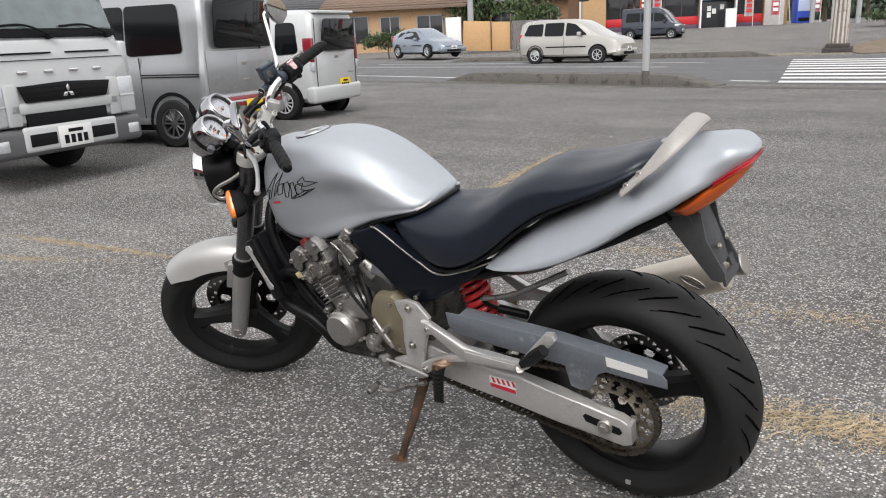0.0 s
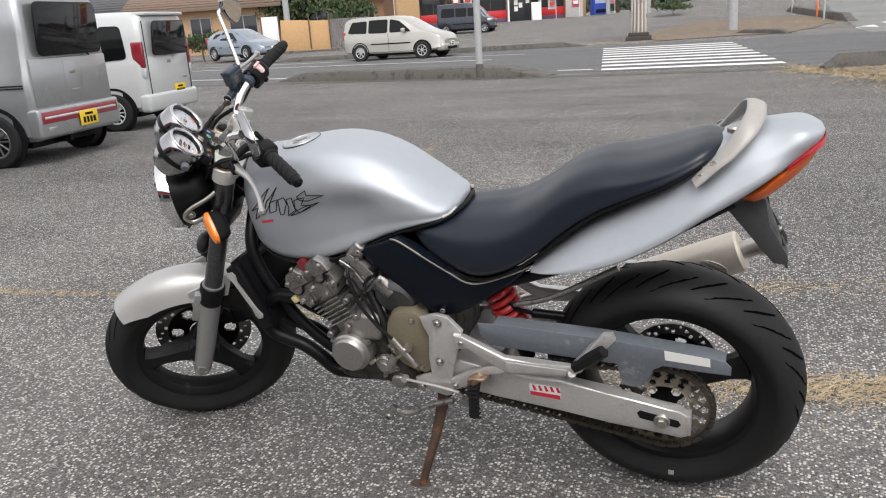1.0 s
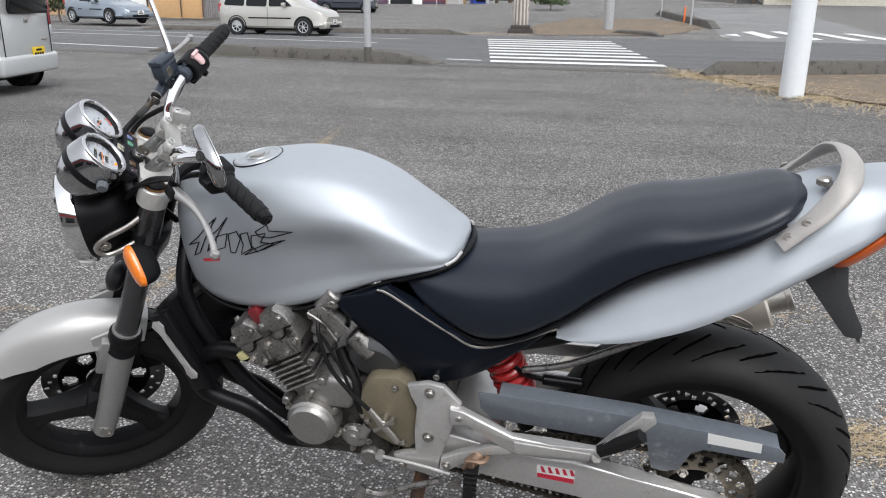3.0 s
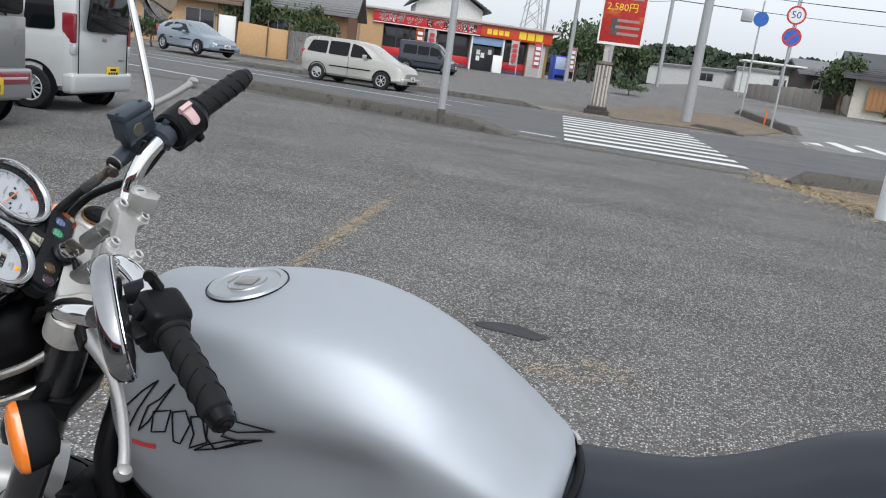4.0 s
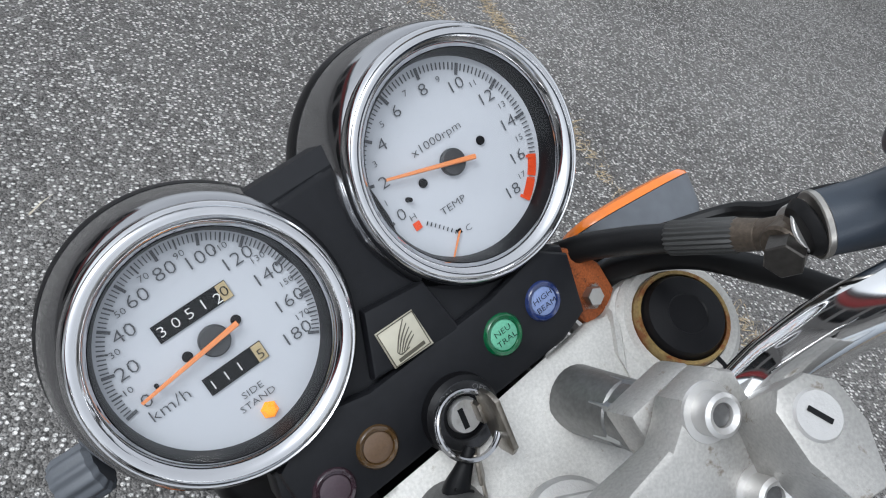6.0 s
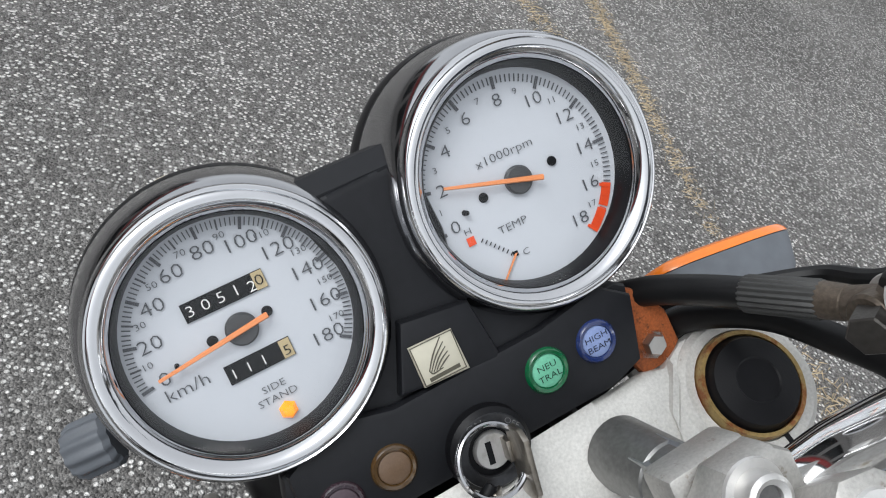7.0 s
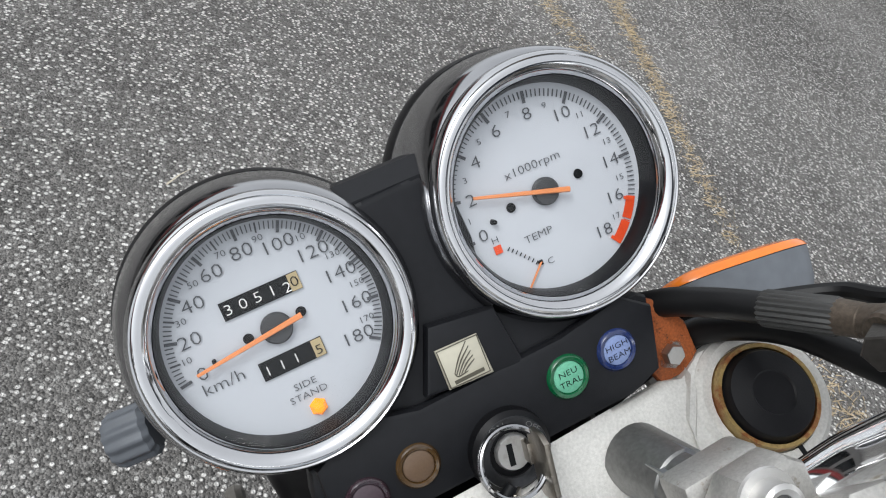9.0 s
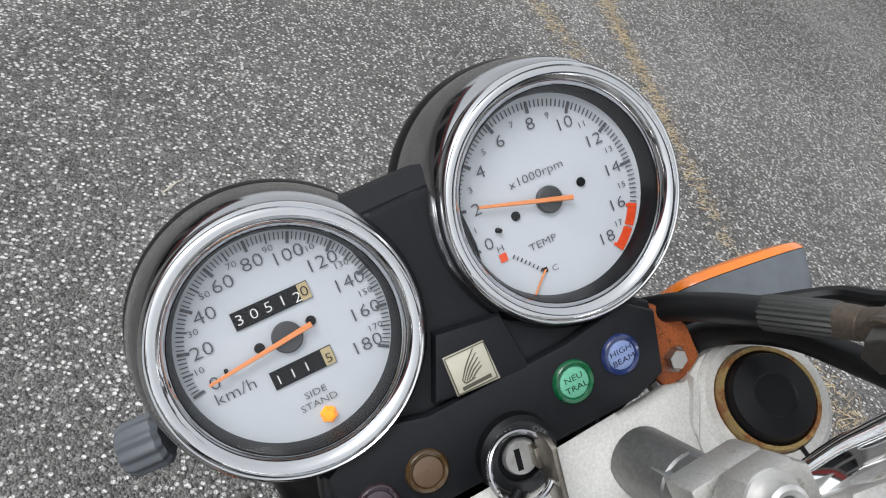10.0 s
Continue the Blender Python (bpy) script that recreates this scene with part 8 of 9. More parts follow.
def truck():
    t = thing("cab_over_truck", "white cab-over truck with a grey bumper, parked nose-on", "truck", pose(6.35, -2.08, 0, 0, 0, 191.8))
    W = 0.845
    flip = Matrix(((0, 1, 0, 0), (1, 0, 0, 0), (0, 0, 1, 0), (0, 0, 0, 1)))
    cab = part("cab", car_shell([(-1.55, 0.55, W, 1.20, W, 2.04, 0.78), (-1.2, 0.55, W, 1.20, W, 2.08, 0.79), (-0.50, 0.55, W, 1.20, W, 2.05, 0.78), (-0.34, 0.55, W, 1.20, W, 1.98, 0.77), (-0.10, 0.55, 0.835, 1.20, 0.83, 1.36, 0.79), (-0.03, 0.56, 0.82, 1.16, 0.81, 1.28, 0.76), (0.02, 0.60, 0.79, 1.04, 0.78, 1.16, 0.74)], 5), WHITEPAINT, t, "white cab")
    # The reflected sky is put into the pale base colour of this glass.
    part("windscreen", moved(box(-0.75, 0.75, -0.006, 0.006, -0.32, 0.32, 0.004), Matrix.Translation((-0.19, 0, 1.685)) @ pose(0, 0, 0, 0, -20.5, 0) @ flip), mat("sky_pale_windscreen", (0.13, 0.165, 0.165), 0.06, 0.0, 0.3, 2, coat=1.0, spec=0.8), cab)
    part("scuttle", moved(box(-0.77, 0.77, -0.010, 0.010, -0.035, 0.035, 0.004), Matrix.Translation((-0.066, 0, 1.345)) @ pose(0, 0, 0, 0, -20.5, 0) @ flip), INK, cab)
    yo = lambda z: W - (z - 1.2) * 0.085
    for s in (1, -1):
        part("side_window", pane([(-1.15, 1.26), (-0.30, 1.26), (-0.42, 1.84), (-1.15, 1.88)], yo, s), WINDOW, cab)
        lamp = part("headlamp", merge(box(-0.14, 0.03, s * 0.725 - 0.10, s * 0.725 + 0.115, 0.57, 0.93, 0.03, 3)), LAMPC, t, "tall clear headlamp")
        part("lamp_divider", box(-0.10, 0.036, s * 0.725 - 0.09, s * 0.725 + 0.10, 0.735, 0.755, 0.004), WHITEPAINT, lamp)
        part("signal_lens", box(-0.15, 0.0, s * 0.80 - 0.02, s * 0.80 + 0.045, 0.84, 0.92, 0.015), mat("pink_lens", (0.55, 0.30, 0.27), 0.3), lamp)
        part("fog_lamp", box(0.0, 0.058, s * 0.735 - 0.07, s * 0.735 + 0.07, 0.37, 0.47, 0.01), LAMPC, t)
        part("bumper_vent", box(0.05, 0.080, s * 0.335 - 0.14, s * 0.335 + 0.14, 0.385, 0.495, 0.01), INK, t)
        part("corner_panel", box(-0.16, 0.012, s * 0.79 - 0.055, s * 0.79 + 0.045, 0.95, 1.26, 0.03, 3), WHITEPAINT, t)
        part("nose_vent", box(-0.01, 0.030, s * 0.33 - 0.25, s * 0.33 + 0.25, 1.17, 1.185, 0.003), INK, t)
        wip = part("wiper", tube([(0.005, s * 0.33 + 0.30, 1.33), (-0.05, s * 0.33 + 0.08, 1.415), (-0.06, s * 0.33 - 0.20, 1.405)], 0.010, 6), INK, t)
        part("wiper_pivot", cyl((-0.04, s * 0.33 + 0.30, 1.32), (0.02, s * 0.33 + 0.30, 1.33), 0.03, seg=12), INK, wip)
        car_wheel(t, -1.0, s * 0.70, 0.335, 0.19, s, 6)
        car_wheel(t, -3.6, s * 0.70, 0.335, 0.28, s, 6)
        part("mirror", merge(tube([(-0.3, s * 0.80, 1.95), (-0.1, s * 1.05, 1.95), (-0.1, s * 1.05, 1.9)], 0.014, 8), box(-0.16, -0.08, s * 1.05 - 0.09, s * 1.05 + 0.09, 1.72, 2.06, 0.02)), INK, t)
    gr = part("grille", plate([(-0.50, 0.905), (-0.44, 0.765), (0.44, 0.765), (0.50, 0.905), (0.0, 0.925)], -0.02, 0.0, 0.004, m=Matrix.Translation((0.045, 0, 0)) @ pose(0, 0, 0, 0, 0, 90)), BLACK, t, "dark grille slot")
    for k in range(3):
        part("grille_slat", box(0.040, 0.068, -0.46 + 0.015 * k, 0.46 - 0.015 * k, 0.885 - 0.04 * k, 0.893 - 0.04 * k, 0.002), PLASTIC, gr)
    part("grille_surround", merge(box(0.0, 0.050, -0.60, 0.60, 0.665, 0.765, 0.02), box(0.0, 0.050, -0.62, -0.49, 0.57, 0.93, 0.02), box(0.0, 0.050, 0.49, 0.62, 0.57, 0.93, 0.02)), WHITEPAINT, t)
    part("lower_grille", box(0.01, 0.042, -0.44, 0.44, 0.535, 0.668, 0.008), INK, t)
    part("emblem", moved(merge(*[plate([(0, 0.0), (0.026, 0.045), (0, 0.09), (-0.026, 0.045)], -0.004, 0.004, 0.001, m=Matrix.Rotation(radians(q), 4, "Y")) for q in (0, 120, 240)]), Matrix.Translation((0.072, 0, 0.83)) @ pose(0, 0, 0, 0, 0, -90) @ Matrix.Diagonal((0.8, 1, 0.8, 1))), CHROME, t, "three-pointed chrome emblem")
    part("grille_badge", box(0.048, 0.053, 0.27, 0.40, 0.80, 0.825, 0.002), WHITE, t)
    for y in (0.40, 0.13, -0.14, -0.41):
        part("nose_badge", box(0.022, 0.036, y - 0.05, y + 0.05, 1.005, 1.035, 0.006), CHROME, t)
    part("nose_seam", box(0.0, 0.027, -0.74, 0.74, 1.118, 1.124), INK, t)
    part("bumper", box(-0.25, 0.055, -0.86, 0.86, 0.30, 0.55, 0.05, 3), mat("grey_bumper", (0.10, 0.10, 0.105), 0.5), t, "grey bumper with a white centre")
    part("bumper_face", box(0.02, 0.074, -0.52, 0.52, 0.335, 0.56, 0.03, 3), WHITEPAINT, t)
    number_plate(t, Matrix.Translation((0.084, 0.0, 0.44)) @ pose(0, 0, 0, 0, 0, 90), WHITE, 0.37, 0.19)
    part("load_bed", box(-5.2, -1.7, -0.9, 0.9, 0.75, 0.95, 0.02), SILVERCAR, t, "low load bed")
    part("chassis", box(-5.0, -0.3, -0.4, 0.4, 0.33, 0.6, 0.02), INK, t)
    return t


def road_car(name, label, m, rows, panes, shield, rear, W, paint, wheels, lamps, roof_slope, category="car"):
    t = thing(name, label, category, m)
    part("body", car_shell(rows, 5), paint, t)
    yo = lambda z: W - max(0, z - panes[0]) * roof_slope
    for s in (1, -1):
        for o in panes[1]:
            part("side_window", pane(o, yo, s, 0.012), WINDOW, t)
        for x, r in wheels:
            # No cut-out in the body: a black disc paints the shade round the wheel.
            part("dark_well_disc", lathe([(0, -0.01), (r * 1.1, -0.01), (r * 1.1, 0.001), (0, 0.001)], 32, Matrix.Translation((x, s * W, r)) @ pose(0, 0, 0, -90 * s, 0, 0)), INK, t)
            car_wheel(t, x, s * (W - 0.058), r, 0.19, s, 7)
            part("wheel_arch", rings([[Vector((x + q * math.cos(a), s * y, r + q * math.sin(a))) for q, y in ((r * 1.08, W - 0.03), (r * 1.08, W + 0.006), (r * 1.2, W + 0.006), (r * 1.2, W - 0.03))] for a in (radians(k) for k in range(-8, 190, 12))]), INK, t)
        part("headlamp", moved(box(-0.22, 0.10, -0.13, 0.13, -0.07, 0.07, 0.04, 3), Matrix.Translation((lamps[0], s * lamps[1], lamps[2])) @ pose(0, 0, 0, 0, 8, -s * 28)), LAMPC, t)
        part("tail_lamp", box(rows[0][0] - 0.01, rows[0][0] + 0.12, s * (W - 0.10) - 0.06, s * (W - 0.10) + 0.06, 0.75, 1.05, 0.03), REDLENS, t)
        part("door_mirror", box(shield[0] - 0.25, shield[0] - 0.12, s * (W + 0.08) - 0.08, s * (W + 0.08) + 0.07, shield[1] - 0.28, shield[1] - 0.13, 0.03, 3), paint, t)
        part("door_seam", box(1.18, 1.19, s * W - 0.01, s * (W + 0.004), 0.32, 0.95), INK, t)
        part("rub_strip", box(0.45, wheels[1][0] - 0.45, s * W - 0.01, s * (W + 0.010), 0.56, 0.60, 0.003), INK, t)
    for nm, (x, z, a, h, w) in (("windscreen", shield), ("rear_window", rear)):
        part(nm, moved(box(-w, w, -0.006, 0.006, -h, h, 0.004), Matrix.Translation((x, 0, z)) @ pose(0, 0, 0, 0, a, 0) @ Matrix(((0, 1, 0, 0), (1, 0, 0, 0), (0, 0, 1, 0), (0, 0, 0, 1)))), WINDOW, t)
    x1 = rows[-1][0]
    part("front_bumper", box(x1 - 0.30, x1 + 0.02, -W + 0.10, W - 0.10, 0.24, 0.50, 0.08, 3), paint, t)
    part("intake", box(x1 - 0.05, x1 + 0.035, -0.42, 0.42, 0.28, 0.38, 0.02), INK, t)
    part("underside", box(-0.4, x1 - 0.35, -W + 0.15, W - 0.15, 0.17, 0.30), INK, t)
    number_plate(t, Matrix.Translation((x1 + 0.04, 0, 0.46)) @ pose(0, 0, 0, 0, 0, 90), WHITE)
    return t


kei_van()
kei_wagon()
truck()
road_car("minivan", "champagne silver compact minivan waiting on the road", pose(13.55, -25.0, 0, 0, 0, 178.0),
         [(-0.70, 0.32, 0.72, 0.92, 0.76, 1.30, 0.62), (-0.62, 0.28, 0.80, 0.92, 0.82, 1.44, 0.64), (-0.30, 0.26, 0.845, 0.92, 0.845, 1.52, 0.66), (0.60, 0.25, 0.845, 0.92, 0.845, 1.54, 0.67), (1.30, 0.25, 0.845, 0.92, 0.845, 1.52, 0.66), (1.75, 0.25, 0.845, 0.92, 0.845, 1.40, 0.66), (2.45, 0.26, 0.845, 0.93, 0.80, 1.02, 0.70), (3.05, 0.30, 0.80, 0.78, 0.76, 0.84, 0.66), (3.28, 0.34, 0.66, 0.58, 0.62, 0.64, 0.55)],
         (0.92, [[(-0.48, 1.0), (0.30, 0.97), (0.30, 1.40), (-0.32, 1.38)], [(0.38, 0.97), (1.15, 0.96), (1.15, 1.42), (0.38, 1.42)], [(1.24, 0.96), (2.10, 0.98), (1.62, 1.34), (1.24, 1.42)]]), (2.02, 1.22, -62, 0.36, 0.62), (-0.62, 1.2, 14, 0.2, 0.6), 0.845, CHAMP, ((0.0, 0.30), (2.5, 0.30)), (2.98, 0.58, 0.70), 0.30)
road_car("coupe", "steel-blue low hatchback coupe on the road", pose(24.0, -30.35, 0.12, 0, 0, 163.0),
         [(-0.62, 0.40, 0.66, 0.95, 0.70, 1.10, 0.56), (-0.55, 0.32, 0.80, 0.95, 0.80, 1.18, 0.56), (0.0, 0.24, 0.86, 0.90, 0.86, 1.32, 0.55), (0.70, 0.22, 0.87, 0.86, 0.87, 1.39, 0.56), (1.20, 0.22, 0.87, 0.84, 0.87, 1.37, 0.57), (1.75, 0.22, 0.87, 0.83, 0.85, 1.15, 0.62), (2.40, 0.24, 0.86, 0.80, 0.80, 0.86, 0.70), (3.05, 0.26, 0.80, 0.66, 0.74, 0.72, 0.62), (3.38, 0.30, 0.58, 0.50, 0.54, 0.54, 0.48)],
         (0.86, [[(-0.10, 1.0), (0.42, 0.93), (0.42, 1.22), (0.05, 1.20)], [(0.52, 0.91), (1.85, 0.88), (1.30, 1.22), (0.52, 1.27)]]), (1.78, 1.08, -64, 0.36, 0.60), (-0.30, 1.16, 66, 0.25, 0.5), 0.86, BLUECAR, ((0.0, 0.30), (2.43, 0.30)), (3.02, 0.56, 0.60), 0.62)
road_car("dark_minivan", "dark blue kei van parked by the restaurant", pose(17.9, -44.3, 0.42, 0, 0, 185.0),
         [(-0.50, 0.30, 0.68, 0.92, 0.70, 1.66, 0.60), (-0.45, 0.28, 0.72, 0.92, 0.73, 1.74, 0.61), (0.6, 0.26, 0.735, 0.92, 0.735, 1.77, 0.62), (1.60, 0.26, 0.735, 0.92, 0.735, 1.74, 0.62), (2.05, 0.27, 0.735, 0.92, 0.735, 1.45, 0.63), (2.5, 0.30, 0.72, 0.90, 0.70, 0.96, 0.62), (2.85, 0.34, 0.64, 0.70, 0.62, 0.76, 0.55)],
         (0.92, [[(-0.30, 1.0), (0.55, 1.0), (0.55, 1.5), (-0.24, 1.5)], [(0.62, 1.0), (1.3, 1.0), (1.3, 1.5), (0.62, 1.5)], [(1.38, 1.0), (2.2, 1.0), (1.85, 1.42), (1.38, 1.5)]]), (2.2, 1.2, -50, 0.33, 0.58), (-0.5, 1.3, 4, 0.2, 0.55), 0.735, DARKCAR, ((0.0, 0.28), (2.4, 0.28)), (2.72, 0.52, 0.72), 0.15, "van")


# ---- poles ----
def pole(name, label, x, y, r, h, material, r2=None):
    z = rise(x, y)
    t = thing(name, label, "pole", pose(x, y, z))
    part("shaft", lathe([(0, -0.05), (r, -0.05), (r, 0.0), (r2 or r * 0.85, h), (0, h + 0.02)], 20), material, t)
    return t


p1 = pole("sign_pole", "slim galvanised pole standing in the traffic island", 5.48, -14.12, 0.075, 6.5, GALV)
part("base_stain", lathe([(0.078, 0.0), (0.079, 0.25), (0.076, 0.3)], 20), CONC, p1)
wp = pole("white_pole", "thick white-painted steel pole by the weeds", -2.03, -10.22, 0.165, 7.0, mat("white_pole_paint", (0.72, 0.74, 0.76), 0.4, 0.0, 0.05, 3))
part("hand_hole", box(0.10, 0.168, -0.05, 0.05, 2.2, 2.45, 0.008), WHITE, wp)
pole("utility_pole", "grey concrete utility pole on the dusty verge", 1.15, -33.0, 0.21, 11.0, mat("pole_concrete", (0.34, 0.345, 0.35), 0.8, 0.0, 0.12, 3, 0.2, 60), 0.15)
sgn = pole("road_sign_pole", "thin steel pole with round road signs", -2.45, -37.2, 0.05, 6.2, GALV)


def round_sign(parent_, z, r, face, ring, text=None, bar=False):
    m = Matrix.Translation((0, 0.07, z)) @ pose(0, 0, 0, -90, 0, 0)
    d = part("sign_disc", lathe([(0, 0.0), (r, 0.0), (r, 0.02), (r * 0.80, 0.021), (0, 0.021)], 36, m), face, parent_)
    part("sign_ring", lathe([(r * 0.80, 0.0215), (r, 0.0215), (r, 0.024), (r * 0.80, 0.024)], 36, m, True), ring, d)
    if text:
        part("sign_number", words(text, r * 1.05, Matrix.Translation((0, 0.096, z)) @ pose(0, 0, 0, 90, 0, 180), 0.002), mat("sign_blue_print", (0.02, 0.07, 0.35), 0.5), d)
    if bar:
        part("sign_bar", moved(box(-r * 0.85, r * 0.85, 0.022, 0.026, -r * 0.09, r * 0.09), Matrix.Translation((0, 0.07, z)) @ pose(0, 0, 0, 0, 45, 0)), ring, d)


SIGNRED, SIGNBLUE = mat("sign_red", (0.55, 0.03, 0.03), 0.4), mat("sign_blue", (0.03, 0.12, 0.45), 0.4)
round_sign(sgn, 4.95, 0.40, WHITE, SIGNRED, "50")
round_sign(sgn, 4.02, 0.40, SIGNBLUE, SIGNRED, None, True)
s2 = pole("blue_sign_pole", "far pole with a round blue sign", -1.35, -44.6, 0.05, 6.0, GALV)
round_sign(s2, 5.05, 0.38, SIGNBLUE, SIGNBLUE)
part("transformer", box(0.4, 1.0, -0.2, 0.2, 4.85, 5.5, 0.05), GALV, s2)
pole("marker_post", "short orange road marker post", -2.3, -39.6, 0.05, 0.75, mat("orange_post", (0.75, 0.18, 0.04), 0.5))
for k, (x, y, h, rr) in enumerate(((10.75, -58.3, 9.5, 0.16), (19.0, -87.0, 12.0, 0.18), (7.0, -52.0, 8.6, 0.15), (4.6, -66.0, 9.0, 0.16), (-5.0, -70.0, 10.0, 0.17), (24.0, -35.8, 10.0, 0.17))):
    u = pole("utility_pole", "distant concrete utility pole carrying wires", x, y, rr, h, mat("pole_concrete", (0.34, 0.345, 0.35), 0.8))
    tagged(u, group="distant utility poles")
    part("cross_arm", box(-0.9, 0.9, -0.05, 0.05, h - 0.8, h - 0.68, 0.01), GALV, u)
    part("insulator_arm", box(-0.7, 0.7, -0.05, 0.05, h - 1.7, h - 1.6, 0.01), GALV, u)


def wire(a, b, sag):
    P = []
    for k in range(13):
        u = k / 12
        p = Vector(a).lerp(Vector(b), u)
        P.append((p.x, p.y, p.z - sag * 4 * u * (1 - u)))
    return tube(P, 0.018, 5, 1, smoothed=False)


tagged(part("overhead_wires", merge(*[wire((10.75 + o, -58.3, 8.8 + q), (1.15 + o, -33.0, 9.6 + q), 0.6) for o in (-0.7, 0.0, 0.7) for q in (0.0, -0.9)], *[wire((1.15 + o, -33.0, 9.6 + q), (-22 + o, -20.0, 10.2 + q), 0.8) for o in (-0.5, 0.5) for q in (0.0, -1.0, -2.0)], *[wire((10.75 + o, -58.3, 8.8), (24 + o, -35.8, 9.4), 0.7) for o in (-0.5, 0.5)], *[wire((7.0 + o, -52, 7.9), (-40, -58 + o, 9.5), 1.0) for o in (-0.5, 0, 0.5)], *[wire((19 + o, -87, 11.3), (4.6 + o, -66, 8.3), 0.8) for o in (-0.6, 0.6)], *[wire((4.6 + o, -66, 8.3), (-60, -60 + o, 10.5), 1.5) for o in (-0.5, 0.5)]), INK), "thin black overhead wires", "wires", kind="stuff")

# ---- roadside billboard on its fluted column ----
bz = rise(4.45, -30.0)
bb = thing("billboard", "red restaurant billboard on a fluted concrete column", "billboard", pose(4.45, -30.0, bz, 0, 0, 6))
flute = [lathe([(0, 0.28), (0.30, 0.28), (0.25, 1.85), (0.32, 1.9), (0.32, 2.0), (0, 2.0)], 24)]
mat("column_concrete", (0.50, 0.47, 0.44), 0.8, 0, 0.2, 4, wear=(0.26, 0.19, 0.15), wear_amount=0.4)
column = part("column", flute[0], mat("column_core", (0.20, 0.165, 0.14), 0.85, 0, 0.25, 5), bb, "fluted concrete column")
each("flute", [moved(box(0.235, 0.30, -0.035, 0.035, 0.30, 1.85, 0.012, 1), Matrix.Rotation(2 * math.pi * k / 12, 4, "Z")) for k in range(12)], MATS["column_concrete"], column)
part("plinth", merge(box(-0.48, 0.48, -0.42, 0.42, -0.05, 0.16, 0.03), box(-0.38, 0.38, -0.34, 0.34, 0.14, 0.30, 0.03)), mat("dark_plinth", (0.05, 0.042, 0.038), 0.8), bb, "dark plinth")
part("mast", box(-0.10, 0.10, -0.08, 0.08, 2.0, 2.9, 0.02), mat("column_concrete", (0.46, 0.43, 0.41)), bb)
board = part("board", box(-1.18, 0.38, -0.14, 0.14, 2.72, 6.4, 0.03), mat("board_red", (0.42, 0.025, 0.02), 0.4, 0, 0.35, 1.5, wear=(0.55, 0.16, 0.03), wear_amount=0.4), bb, "red printed board")
part("board_frame", merge(box(-1.23, -1.17, -0.16, 0.16, 2.66, 6.46), box(0.37, 0.43, -0.16, 0.16, 2.66, 6.46), box(-1.23, 0.43, -0.16, 0.16, 2.64, 2.73)), WHITE, board, "white frame")


def face_words(text, size, x, z, y=0.143, thick=0.0):
    return words(text, size, Matrix.Translation((x, y, z)) @ pose(0, 0, 0, 90, 0, 180), 0.002, thick)


part("word_edges", face_words("北京ダック", 0.31, -0.40, 4.72, 0.142, 0.030), WHITE, board, "white edges of the letters")
part("board_words", face_words("北京ダック", 0.31, -0.40, 4.72, 0.147), INK, board, "dark letters")
part("price_words", face_words("2,580円", 0.36, -0.32, 4.02), mat("board_yellow", (0.80, 0.50, 0.03), 0.5), board, "yellow price")
each("print_bar", [box(-1.05, 0.12, 0.141, 0.145, 4.32, 4.44), box(-1.02, -0.20, 0.141, 0.145, 3.50, 3.60), box(-1.06, -0.16, 0.141, 0.145, 3.26, 3.36), box(-1.04, -0.24, 0.141, 0.145, 3.02, 3.12)], mat("faded_board_print", (0.30, 0.22, 0.20), 0.6), board, "rows of small print, too small to read")
part("dish_picture", box(-0.30, 0.02, 0.141, 0.144, 3.02, 3.62), mat("dim_picture", (0.08, 0.06, 0.055), 0.5, 0, 0.5, 12), board, "small dark picture")
each("yellow_block", [box(-1.08, -0.72, 0.141, 0.145, 5.10, 5.50), box(-0.60, -0.22, 0.141, 0.145, 5.10, 5.50), box(-0.10, 0.28, 0.141, 0.145, 5.10, 5.50), box(-1.05, 0.25, 0.141, 0.145, 5.75, 6.2)], MATS["board_yellow"], board, "yellow headline as plain blocks")

# ---- restaurant ----
A, B_ = Vector((25.7, -53.6)), Vector((12.6, -60.1))
st_len = (B_ - A).length
sz = 0.80
SM = Matrix.Translation((B_.x, B_.y, sz)) @ pose(0, 0, 0, 0, 0, math.degrees(math.atan2(A.y - B_.y, A.x - B_.x)))
shop = thing("restaurant", "single-storey roadside restaurant with red and yellow sign boards", "building", SM)


def sbox(u0, u1, y0, y1, z0, z1, bevel=0.0):
    """A box at the shop front, u running from the tan end wall."""
    return box(st_len - u1, st_len - u0, y0, y1, z0, z1, bevel)


SHW = mat("shop_tan_wall", (0.46, 0.30, 0.16), 0.8, 0, 0.12, 1.5, 0.2, 40)
part("wall", merge(sbox(0, st_len, -8, -0.6, 0, 3.1), sbox(0, 1.7, -0.6, 0.02, 0, 3.5), sbox(12.9, st_len - 0.3, -0.6, -0.2, 0, 2.6)), SHW, shop, "tan rendered wall")
part("white_wall", sbox(12.95, st_len - 0.35, -0.2, -0.15, 0, 2.5), mat("shop_white_wall", (0.55, 0.54, 0.52), 0.8, 0, 0.15, 2), shop)
part("roof", merge(sbox(-0.3, st_len + 0.4, -8.3, 0.35, 3.45, 3.68, 0.05), sbox(-0.4, st_len + 0.5, 0.25, 0.5, 3.50, 3.66, 0.04)), mat("shop_roof", (0.46, 0.38, 0.36), 0.7), shop)
SR = mat("shop_sign_red", (0.50, 0.02, 0.025), 0.4, 0, 0.1, 1)
SY = mat("sign_yellow", (0.85, 0.60, 0.03), 0.5)
